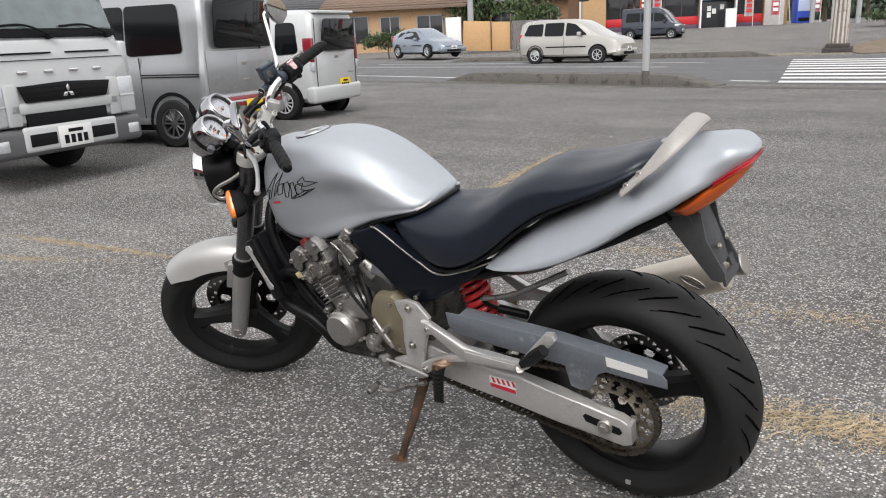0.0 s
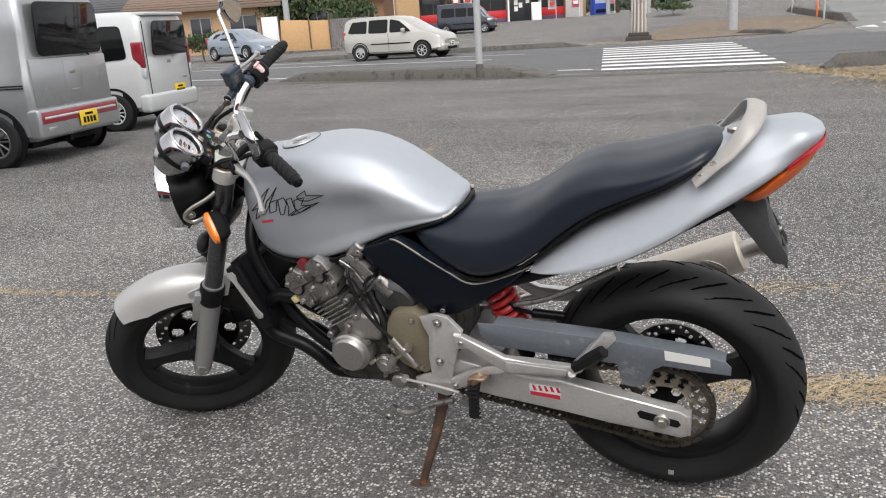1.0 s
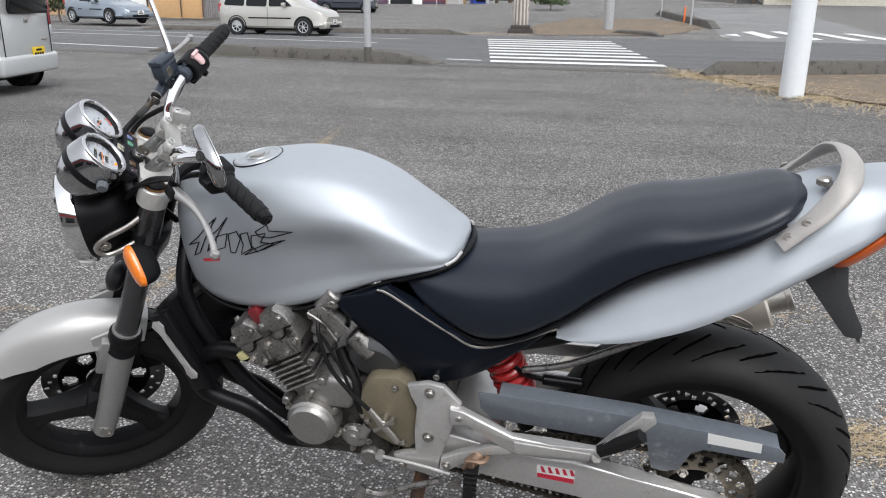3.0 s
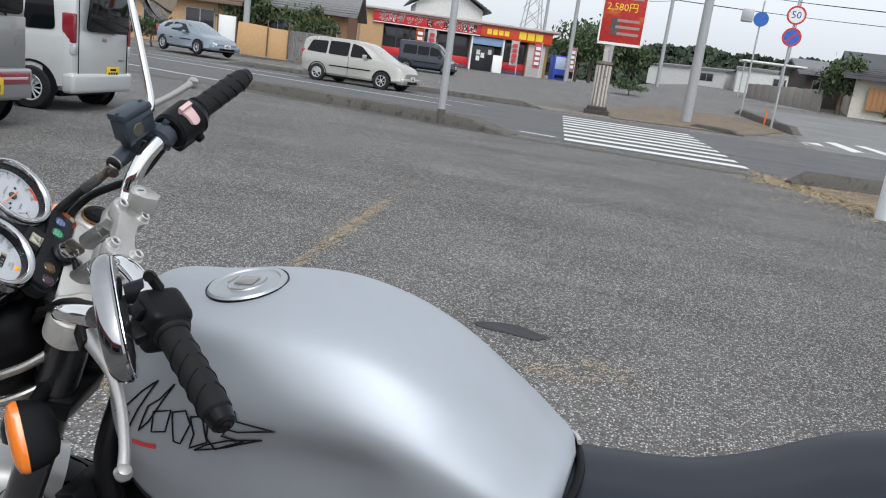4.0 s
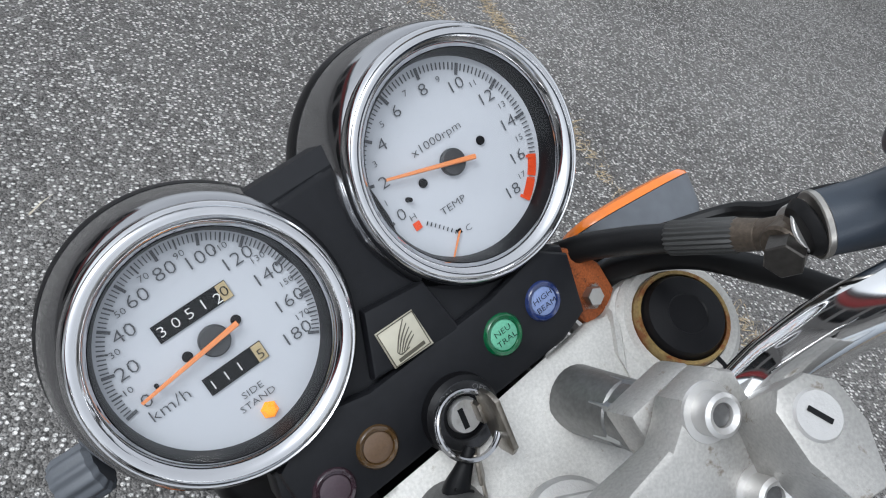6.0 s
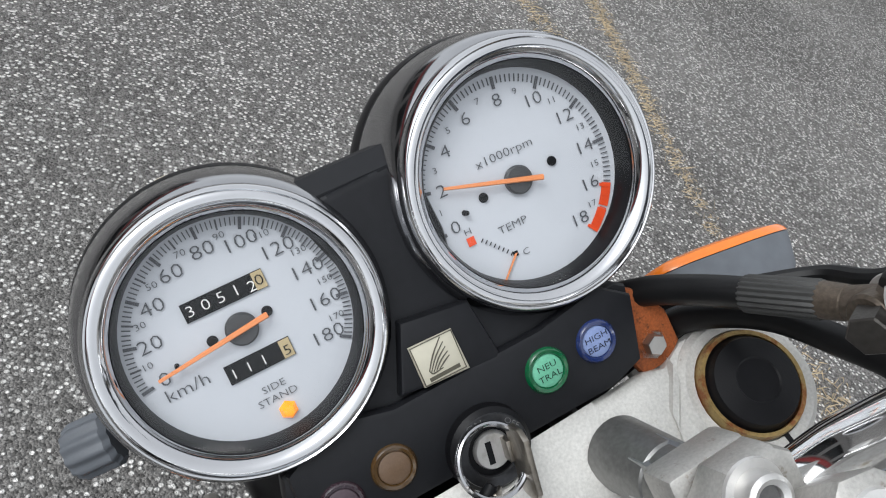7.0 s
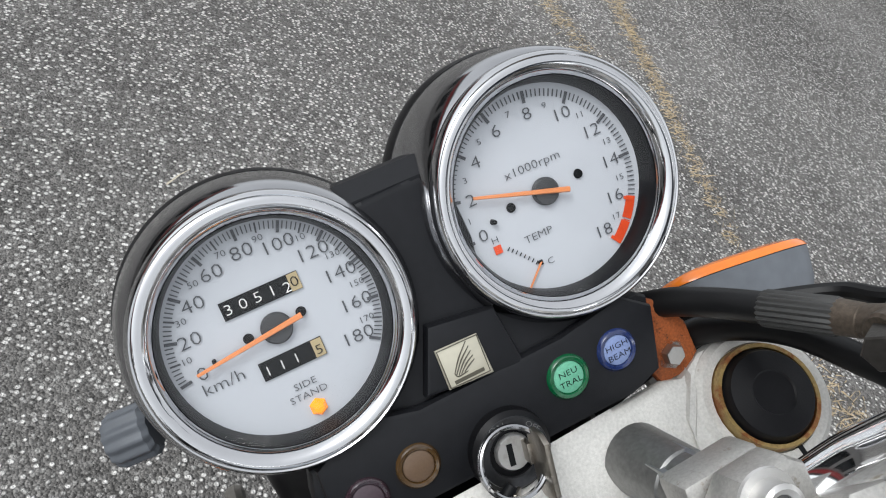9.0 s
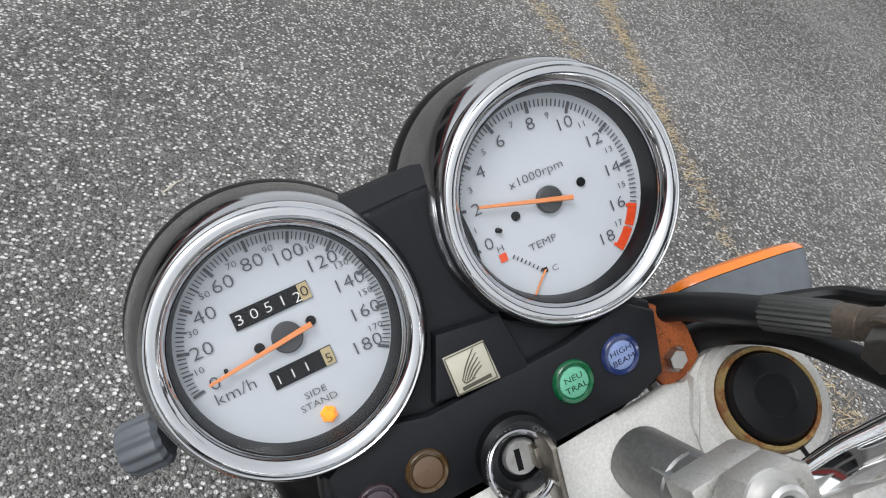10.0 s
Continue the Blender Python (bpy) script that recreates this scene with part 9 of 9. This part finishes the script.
sg1 = part("sign_board", sbox(0.9, 9.0, 0.05, 0.20, 2.62, 3.44, 0.02), SR, shop, "long red sign board")
part("sign_edge", merge(sbox(0.9, 9.0, 0.19, 0.215, 2.60, 2.66), sbox(0.9, 9.0, 0.19, 0.215, 3.40, 3.45)), WHITE, sg1)
part("word_edges", words("北京ダック 食べ飲み放題", 0.66, Matrix.Translation((st_len - 5.0, 0.204, 3.02)) @ pose(0, 0, 0, 90, 0, 180), 0.003, 0.030), WHITE, sg1, "white edges of the letters")
part("sign_words", words("北京ダック 食べ飲み放題", 0.66, Matrix.Translation((st_len - 5.0, 0.211, 3.02)) @ pose(0, 0, 0, 90, 0, 180), 0.003), INK, sg1, "dark letters")
sg2 = part("sign_board", sbox(9.02, st_len, 0.05, 0.20, 2.62, 3.44, 0.02), mat("shop_sign_orange", (0.58, 0.06, 0.015), 0.4), shop, "orange sign board")
for u0, u1, z0, z1 in ((9.5, 9.85, 2.82, 3.22), (9.95, 10.3, 2.82, 3.22), (10.4, 10.75, 2.84, 3.2), (10.85, 11.2, 2.84, 3.2), (12.0, 12.55, 2.76, 3.3), (12.65, 13.2, 2.76, 3.3), (13.3, 13.85, 2.76, 3.3)):
    part("sign_bar", sbox(u0, u1, 0.2, 0.206, z0, z1), SY, sg2, "yellow lettering as a plain block")
DARKG = mat("shop_glass", (0.03, 0.032, 0.035), 0.12, 0, 0.1, 2)
for k, (u, w) in enumerate(((1.8, 1.9), (3.9, 1.9), (6.0, 2.3), (11.1, 1.7))):
    wdw = part("window", sbox(u, u + w, -0.62, -0.52, 0.95, 2.58, 0.01), DARKG, shop)
    each("frame_bar", [sbox(u - 0.07, u, -0.63, -0.48, 0.9, 2.6), sbox(u + w, u + w + 0.07, -0.63, -0.48, 0.9, 2.6), sbox(u + w / 2, u + w / 2 + 0.06, -0.6, -0.49, 0.95, 2.58)], mat("dark_shop_frame", (0.06, 0.05, 0.05), 0.5), wdw)
    part("red_dado", sbox(u - 0.1, u + w + 0.12, -0.66, -0.44, 0.36, 0.93, 0.01), SR, shop, "red panel below the window")
    part("plinth_band", sbox(u - 0.1, u + w + 0.12, -0.67, -0.42, 0.0, 0.35, 0.01), mat("plum_band", (0.10, 0.06, 0.10), 0.6), shop)
dr = part("entrance", sbox(8.5, 10.9, -0.60, -0.50, 0.0, 2.5, 0.02), DARKG, shop, "dark glazed entrance")
for u, z in ((9.0, 1.25), (9.0, 0.8), (9.35, 1.05), (9.9, 1.35)):
    part("notice", sbox(u, u + 0.28, -0.50, -0.49, z, z + 0.36), WHITE, dr, "paper notice")
part("door_post", sbox(8.42, 8.54, -0.6, 0.05, 0, 2.6), WHITE, shop)
part("door_post", sbox(10.88, 11.0, -0.6, 0.05, 0, 2.6), WHITE, shop)
part("awning", merge(sbox(8.5, 10.9, -0.1, 0.0, 2.0, 2.56, 0.02)), mat("blue_awning", (0.22, 0.33, 0.50), 0.7), shop, "faded blue awning")


# ---- by the restaurant: banners, vending machine, boards ----
def on_shop(u, v):
    """A place in front of the restaurant: u along the front, v out from it."""
    p = SM @ Vector((st_len - u, v, 0))
    return p.x, p.y


shop_turn = math.degrees(math.atan2(A.y - B_.y, A.x - B_.x))
FLAGS = ((5.5, 1.6, (0.70, 0.72, 0.74)), (4.6, 1.8, (0.62, 0.15, 0.05)), (11.8, 1.5, (0.72, 0.72, 0.72)), (13.6, 1.4, (0.72, 0.22, 0.26)), (16.3, 1.4, (0.70, 0.30, 0.38)))
for k, (u, v, c) in enumerate(FLAGS):
    x, y = on_shop(u, v)
    f = thing("banner_flag", "upright advertising banner on a thin pole", "banner", pose(x, y, rise(x, y), 0, 0, shop_turn), "banner flags by the restaurant")
    part("pole", cyl((0, 0, 0), (0, 0, 2.6), 0.02, seg=8), WHITE, f)
    bm = bmesh.new()
    vs = [[bm.verts.new((0.6 * i / 6, 0.06 * math.sin(i * 0.9 + k), 0.7 + 1.8 * j / 6)) for i in range(7)] for j in range(7)]
    for j in range(6):
        for i in range(6):
            bm.faces.new((vs[j][i], vs[j][i + 1], vs[j + 1][i + 1], vs[j + 1][i]))
    bmesh.ops.solidify(bm, geom=bm.faces[:], thickness=0.006)
    part("cloth", bm, mat("banner_cloth_%d" % k, c, 0.8, 0, 0.15, 5), f)
    part("print_bars", merge(*[box(0.12, 0.48, 0.09, 0.10, 0.95 + 0.36 * q, 1.18 + 0.36 * q) for q in range(4)]), SIGNRED if k in (0, 2) else WHITE, f)
x, y = on_shop(15.2, 0.9)
vm = thing("vending_machine", "blue drinks vending machine outside the restaurant", "vending machine", pose(x, y, rise(x, y), 0, 0, shop_turn + 10))
part("cabinet", box(-0.55, 0.55, -0.4, 0.4, 0.05, 1.85, 0.03), mat("vending_blue", (0.03, 0.07, 0.42), 0.4), vm)
part("display", box(-0.46, 0.46, 0.39, 0.42, 0.85, 1.75, 0.01), mat("vending_display", (0.45, 0.52, 0.68), 0.2), vm)
part("tray", box(-0.40, 0.40, 0.39, 0.43, 0.18, 0.42, 0.02), INK, vm)
x, y = on_shop(10.4, 1.2)
ab = thing("sandwich_board", "white sandwich board at the restaurant door", "sign", pose(x, y, rise(x, y), 0, 0, shop_turn))
part("panel", moved(box(-0.35, 0.35, -0.03, 0.03, 0, 1.3, 0.01), pose(0, 0, 0, 10, 0, 0)), WHITE, ab)
part("leg", moved(box(-0.35, 0.35, -0.02, 0.02, 0, 1.25, 0.01), pose(0, -0.4, 0, -10, 0, 0)), WHITE, ab)
x, y = on_shop(5.4, 1.2)
bk = thing("planter_row", "row of low flower pots at the restaurant front", "planter", pose(x, y, rise(x, y), 0, 0, shop_turn))
for k in range(6):
    part("pot", lathe([(0, 0), (0.14, 0), (0.18, 0.28), (0.15, 0.28), (0, 0.24)], 14, Matrix.Translation((0.45 * k - 1, 0, 0))), mat("terracotta", (0.35, 0.13, 0.07), 0.8), bk)


# ---- houses ----
def house(label, x, y, turn, w, d, h, wall_c, roof_c, eave=0.6, ridge=1.6, windows=(), base=None, gable_x=True):
    z = rise(x, y) if base is None else base
    t = thing("house", label, "house", pose(x, y, z, 0, 0, turn))
    wm = mat("house_wall_%.2f_%.2f_%.2f" % wall_c, wall_c, 0.85, 0, 0.18, 1.5, 0.3, 30)
    rm_ = mat("house_roof_%.2f_%.2f_%.2f" % roof_c, roof_c, 0.6, 0, 0.2, 2, 0.3, 20)
    part("wall", box(-w / 2, w / 2, -d, 0, -0.3, h), wm, t)
    e = eave
    prof = [(-d - e, h - 0.15), (-d / 2, h + ridge), (e, h - 0.15), (e, h), (-d / 2, h + ridge + 0.16), (-d - e, h)]
    part("roof", rings([[Vector((xx, yy, zz)) for yy, zz in prof] for xx in (-w / 2 - e, w / 2 + e)]), rm_, t)
    nt = int((d / 2 + e) / 0.35)
    for k in range(nt):
        u = (k + 0.5) / nt
        yy, zz = e + (-d / 2 - e) * u, h + ridge * u + 0.02
        part("tile_row", box(-w / 2 - e, w / 2 + e, yy - 0.03, yy + 0.03, zz, zz + 0.05), rm_, t)
    part("gable", rings([[Vector((s * w / 2 * 0.995, yy, zz)) for yy, zz in ((-d, h - 0.02), (0, h - 0.02), (-d / 2, h + ridge - 0.05))] for s in (-1, 1)]), wm, t)
    for wx, wz, ww, wh in windows:
        wd = part("window", box(wx - ww / 2, wx + ww / 2, -0.02, 0.03, wz, wz + wh, 0.005), DARKG, t)
        each("frame_bar", [box(wx - ww / 2 - 0.06, wx - ww / 2, -0.02, 0.06, wz - 0.06, wz + wh + 0.06), box(wx + ww / 2, wx + ww / 2 + 0.06, -0.02, 0.06, wz - 0.06, wz + wh + 0.06), box(wx - ww / 2, wx + ww / 2, -0.02, 0.06, wz + wh, wz + wh + 0.06), box(wx - 0.03, wx + 0.03, -0.02, 0.05, wz, wz + wh)], mat("window_frame_grey", (0.30, 0.30, 0.31), 0.5), wd)
    return t


BR, TAN, GREYW, CREAM, WHT = (0.24, 0.13, 0.07), (0.42, 0.27, 0.15), (0.30, 0.29, 0.27), (0.52, 0.49, 0.42), (0.62, 0.62, 0.60)
DKR, GRR, BRR = (0.07, 0.07, 0.075), (0.17, 0.17, 0.17), (0.16, 0.11, 0.08)
house("dark-roofed wooden house behind the road", 38.5, -36.0, 30, 8, 7, 2.9, GREYW, DKR, windows=((-2, 0.9, 1.6, 1.2), (1.6, 0.9, 1.8, 1.2)))
house("old brown timber house with a tiled roof", 31.5, -38.3, 22, 8.5, 7, 2.7, TAN, BRR, windows=((-2.4, 0.8, 1.6, 1.3), (0.2, 0.8, 1.2, 1.3), (2.6, 0.6, 1.8, 1.6)))
house("weathered house with a low grey roof behind the fence", 26.6, -43.0, 20, 9, 7, 2.8, BR, GRR, windows=((-3.0, 0.9, 1.7, 1.2), (-0.2, 0.9, 1.7, 1.2), (2.6, 0.9, 1.7, 1.2)))
house("white two-storey house beyond the restaurant", 23.0, -74.0, 115, 7.0, 6.2, 5.2, WHT, DKR, 0.7, 1.9)
house("pale low workshop along the side road", 3.1, -82.5, -33, 9.1, 6, 1.75, WHT, GRR, 0.15, 0.12, windows=((-2.5, 0.6, 1.4, 0.7),))
house("white flat-roofed building along the side road", -4.0, -75.0, 0, 4.8, 6, 2.1, WHT, GRR, 0.15, 0.12, windows=((-1.2, 0.7, 1.0, 0.8),))
hs_ = house("old dark house with grey tiled roof and pale canopy", -7.3, -61.0, 6, 3.0, 6, 2.3, (0.10, 0.085, 0.075), GRR, 0.7, 0.9, windows=((0.5, 0.8, 0.9, 1.0),))
part("canopy", box(1.6, 6.0, -1.6, 0.2, 2.55, 2.68, 0.02), WHITE, hs_, "long pale carport canopy")
each("canopy_post", [cyl((x, 0.0, -0.3), (x, 0.0, 2.56), 0.05, seg=8) for x in (3.2, 5.8)], GALV, hs_)
house("cream house with a tiled roof and an orange shutter", -12.0, -54.0, -4, 8.0, 8, 2.5, CREAM, DKR, 0.8, 1.6, windows=((-0.6, 0.6, 1.5, 1.2), (-2.8, 0.6, 1.3, 1.2)))
sh = thing("storm_shutter", "orange-brown wooden storm shutter on the cream house", "shutter", pose(-9.7, -53.98, rise(-12, -54), 0, 0, -4))
each("board", [box(-0.9 + 0.3 * k, -0.61 + 0.3 * k, 0.02, 0.08, 0.55, 1.95, 0.01) for k in range(6)], mat("shutter_wood", (0.35, 0.18, 0.08), 0.7), sh)
bw = thing("block_wall", "grey concrete block wall beside the side road", "wall", pose(-2.2, -62.0, rise(-2.2, -62) - 0.1, 0, 0, math.degrees(math.atan2(7.0, -4.3))))
for k in range(9):
    part("panel", box(0.9 * k, 0.9 * k + 0.88, -0.07, 0.07, -0.3, 1.15 + 0.02 * (k % 3), 0.02), mat("block_concrete", (0.26, 0.24, 0.22), 0.9, 0, 0.2, 2, 0.4, 20), bw)

# plywood and sheet-metal fence
fa, fb = Vector((23.6, -34.3)), Vector((19.3, -36.8))
fd = fb - fa
fence = thing("fence", "makeshift plywood and corrugated sheet fence", "fence", Matrix.Translation((fa.x, fa.y, 0.28)) @ pose(0, 0, 0, 0, 0, math.degrees(math.atan2(fd.y, fd.x))))
PLY, SHEET = mat("weathered_plywood", (0.50, 0.31, 0.15), 0.8, 0, 0.15, 3), mat("rusted_sheet", (0.42, 0.40, 0.40), 0.6, 0.2, 0.2, 3, wear=(0.30, 0.16, 0.09), wear_amount=0.5)
part("panel", box(-0.9, 0.0, -0.03, 0.03, 0, 1.75, 0.01), WHITE, fence, "pale board")
part("panel", moved(box(0.02, 1.55, -0.03, 0.03, 0, 1.55, 0.01), pose(0, 0, 0, 0, 3, 0)), PLY, fence, "plywood sheet")
part("panel", moved(box(1.58, 2.6, -0.03, 0.03, 0, 1.5, 0.01), pose(0, 0.02, 0, 0, 2, 0)), PLY, fence, "plywood sheet")
bm = bmesh.new()
vs = [[bm.verts.new((2.65 + 0.05 * i, 0.025 * (1 if i % 2 else -1), z)) for i in range(44)] for z in (0.0, 1.45)]
for i in range(43):
    bm.faces.new((vs[0][i], vs[0][i + 1], vs[1][i + 1], vs[1][i]))
bmesh.ops.solidify(bm, geom=bm.faces[:], thickness=0.008)
part("sheet", bm, SHEET, fence, "rust-streaked corrugated sheet")
for x in (-0.9, 0.0, 1.57, 2.62, 4.75):
    part("post", box(x - 0.03, x + 0.03, -0.08, -0.02, 0, 1.8, 0.005), mat("dark_post", (0.10, 0.07, 0.05), 0.8), fence)


# ---- trees and far woods ----
def leaves(count, centre, radii, size, seed, clumps=26):
    """A crown of small leaf blades gathered in uneven clumps."""
    rnd = random.Random(seed)
    cs = []
    for _ in range(clumps):
        a, b = rnd.uniform(0, 6.28), math.acos(rnd.uniform(-0.7, 1))
        r = rnd.uniform(0.45, 1.0)
        cs.append((centre[0] + radii[0] * r * math.sin(b) * math.cos(a), centre[1] + radii[1] * r * math.sin(b) * math.sin(a), centre[2] + radii[2] * r * math.cos(b), rnd.uniform(0.22, 0.42)))
    verts, faces = [], []
    for _ in range(count):
        c = rnd.choice(cs)
        p = Vector((c[0] + rnd.gauss(0, c[3] * radii[0] * 0.5), c[1] + rnd.gauss(0, c[3] * radii[1] * 0.5), c[2] + rnd.gauss(0, c[3] * radii[2] * 0.5)))
        q = Euler((rnd.uniform(0, 6.28), rnd.uniform(0, 6.28), rnd.uniform(0, 6.28))).to_matrix()
        s = size * rnd.uniform(0.6, 1.4)
        k = len(verts)
        verts += [p + q @ Vector(v) * s for v in ((-1, 0, 0), (0, -0.45, 0.1), (1, 0, 0), (0, 0.45, 0.1))]
        faces.append((k, k + 1, k + 2, k + 3))
    me = bpy.data.meshes.new("leaves")
    me.from_pydata([tuple(v) for v in verts], [], faces)
    bm = bmesh.new()
    bm.from_mesh(me)
    bpy.data.meshes.remove(me)
    return bm


LEAF = mat("dark_leaves", (0.055, 0.085, 0.03), 0.6, 0, 0.5, 1.2)
BARK = mat("bark", (0.12, 0.09, 0.065), 0.9, 0, 0.3, 12, 0.6, 60)


def tree(label, x, y, h, rad, seed, count=1800, category="tree"):
    z = rise(x, y)
    t = thing("tree" if category == "tree" else "shrub", label, category, pose(x, y, z))
    rnd = random.Random(seed)
    limbs = [tube([(0, 0, -0.1), (0.05, 0.03, h * 0.25), (-0.05, 0.08, h * 0.5), (0.05, 0.0, h * 0.75)], [h * 0.035, h * 0.028, h * 0.02, h * 0.008], 10)]
    for k in range(6):
        a = 6.28 * k / 6 + rnd.uniform(-0.3, 0.3)
        z0 = h * rnd.uniform(0.3, 0.55)
        limbs.append(tube([(0, 0.03, z0), (rad * 0.4 * math.cos(a), rad * 0.4 * math.sin(a), z0 + h * 0.12), (rad * 0.8 * math.cos(a), rad * 0.8 * math.sin(a), z0 + h * 0.28)], [h * 0.014, h * 0.009, h * 0.004], 7))
    part("trunk", merge(*limbs), BARK, t)
    part("crown", leaves(count, (0, 0, h * 0.62), (rad, rad, h * 0.36), h * 0.030 + 0.05, seed), LEAF, t)
    return t


for k, (x, y, h, r) in enumerate(((9.6, -62.0, 4.6, 2.2), (8.4, -66.0, 4.4, 2.4), (7.0, -66.5, 3.2, 1.9), (12.0, -70.0, 5.2, 2.6), (28.0, -41.5, 3.6, 1.9), (22.2, -39.6, 3.0, 1.6), (-7.5, -55.0, 3.6, 1.25))):
    tree("dark green roadside tree with an uneven crown", x, y, h, r, 20 + k)
for k, (x, y, h, r) in enumerate(((26.5, -31.6, 1.5, 1.3), (-10.5, -52.6, 0.9, 0.9), (5.0, -48.0, 0.9, 1.0))):
    tree("rounded green shrub at the roadside", x, y, h, r, 40 + k, 1100, "shrub")

# wooded hill on the skyline
rnd = random.Random(8)
hv, hf = [], []
for k in range(15000):
    u = rnd.random()
    x = -230 + 330 * u
    prof = 7 + 11 * math.exp(-((x + 10) / 55) ** 2) + 7 * math.exp(-((x + 110) / 60) ** 2) + 3 * math.exp(-((x - 55) / 30) ** 2) + 1.2 * math.sin(x * 0.13) + 0.7 * math.sin(x * 0.41)
    zz = 0.78 * (prof + 1.5) * (1 - rnd.random() ** 1.6)
    y = -252 - 26 * (zz / 20) + rnd.uniform(-4, 4)
    s = rnd.uniform(0.7, 1.6)
    q = Euler((rnd.uniform(0, 6.28), rnd.uniform(0, 6.28), rnd.uniform(0, 6.28))).to_matrix()
    b0 = len(hv)
    hv += [tuple(Vector((x, y, zz)) + q @ Vector(v) * s) for v in ((-1, -0.4, 0), (0.2, -0.9, 0.3), (1, 0.1, 0), (0.3, 0.9, -0.2), (-0.7, 0.6, 0.2))]
    hf.append(tuple(range(b0, b0 + 5)))
me = bpy.data.meshes.new("wooded_hill")
me.from_pydata(hv, [], hf)
me.materials.append(mat("far_woods", (0.045, 0.062, 0.04), 0.9, 0, 0.4, 0.2))
tagged(new("wooded_hill", me), "dark wooded hill on the skyline", "woods", kind="stuff")
bm = sheet([-230 + 10 * k for k in range(34)], [-300, -262], 0, False)
for v in bm.verts:
    x = v.co.x
    prof = 7 + 11 * math.exp(-((x + 10) / 55) ** 2) + 7 * math.exp(-((x + 110) / 60) ** 2) + 3 * math.exp(-((x - 55) / 30) ** 2)
    v.co.z = 0.74 * prof * (1.0 if v.co.y < -280 else -0.1)
tagged(part("hill", bm, mat("far_woods", (0.045, 0.062, 0.04))), "dark hillside under the woods", "hill", kind="structure")

# pylon far behind the restaurant
py = thing("pylon", "far lattice electricity pylon", "pylon", pose(44, -190, 0))
lat = []
for s1 in (-1, 1):
    for s2 in (-1, 1):
        lat.append(tube([(s1 * 3.2, s2 * 3.2, 0), (s1 * 0.7, s2 * 0.7, 26), (s1 * 0.5, s2 * 0.5, 34)], 0.14, 5, 1, smoothed=False))
for k in range(8):
    z0, z1 = 4 * k, 4 * k + 4
    w0, w1 = 3.2 - 0.3 * k, 3.2 - 0.3 * (k + 1)
    for s in (-1, 1):
        lat.append(tube([(-w0, s * w0, z0), (w1, s * w1, z1)], 0.08, 4, 1, smoothed=False))
        lat.append(tube([(w0, s * w0, z0), (-w1, s * w1, z1)], 0.08, 4, 1, smoothed=False))
part("lattice", merge(*lat), GALV, py)
part("cross_arms", merge(*[box(-5, 5, -0.15, 0.15, z, z + 0.3) for z in (24, 28, 32)]), GALV, py)

# ---- unseen wall added behind the camera: darkens the flank, reflected by chrome and paint ----
WY = 8.2
unseen_wall = tagged(part("added_wall", merge(box(-14.0, 16.0, WY, WY + 0.25, 0.0, 0.9), box(-14.0, 16.0, WY, WY + 0.25, 2.5, 3.6), *[box(-14.0 + 5.0 * k, -12.8 + 5.0 * k, WY, WY + 0.25, 0.9, 2.5) for k in range(7)]), mat("grey_render_wall", (0.22, 0.21, 0.20), 0.85, 0, 0.12, 2, 0.3, 80)), "unseen grey wall added behind the camera for reflections", "wall", kind="structure")
part("fascia", box(-14.0, 16.0, WY - 0.12, WY - 0.003, 2.75, 3.45, 0.02), mat("red_fascia_paint", (0.35, 0.03, 0.03), 0.45, 0, 0.1, 3), unseen_wall)
each("window_pane", [box(-12.8 + 5.0 * k, -9.0 + 5.0 * k, WY + 0.10, WY + 0.12, 0.9, 2.5) for k in range(6)], WINDOW, unseen_wall)
part("back_wall", box(-14.0, 16.0, WY + 4.0, WY + 4.2, 0.0, 3.6), mat("dim_back_wall", (0.10, 0.10, 0.10), 0.9), unseen_wall)
part("roof", box(-14.3, 16.3, WY - 0.4, WY + 4.4, 3.6, 3.8), mat("flat_roof_sheet", (0.16, 0.16, 0.17), 0.8, 0, 0.1, 2), unseen_wall)
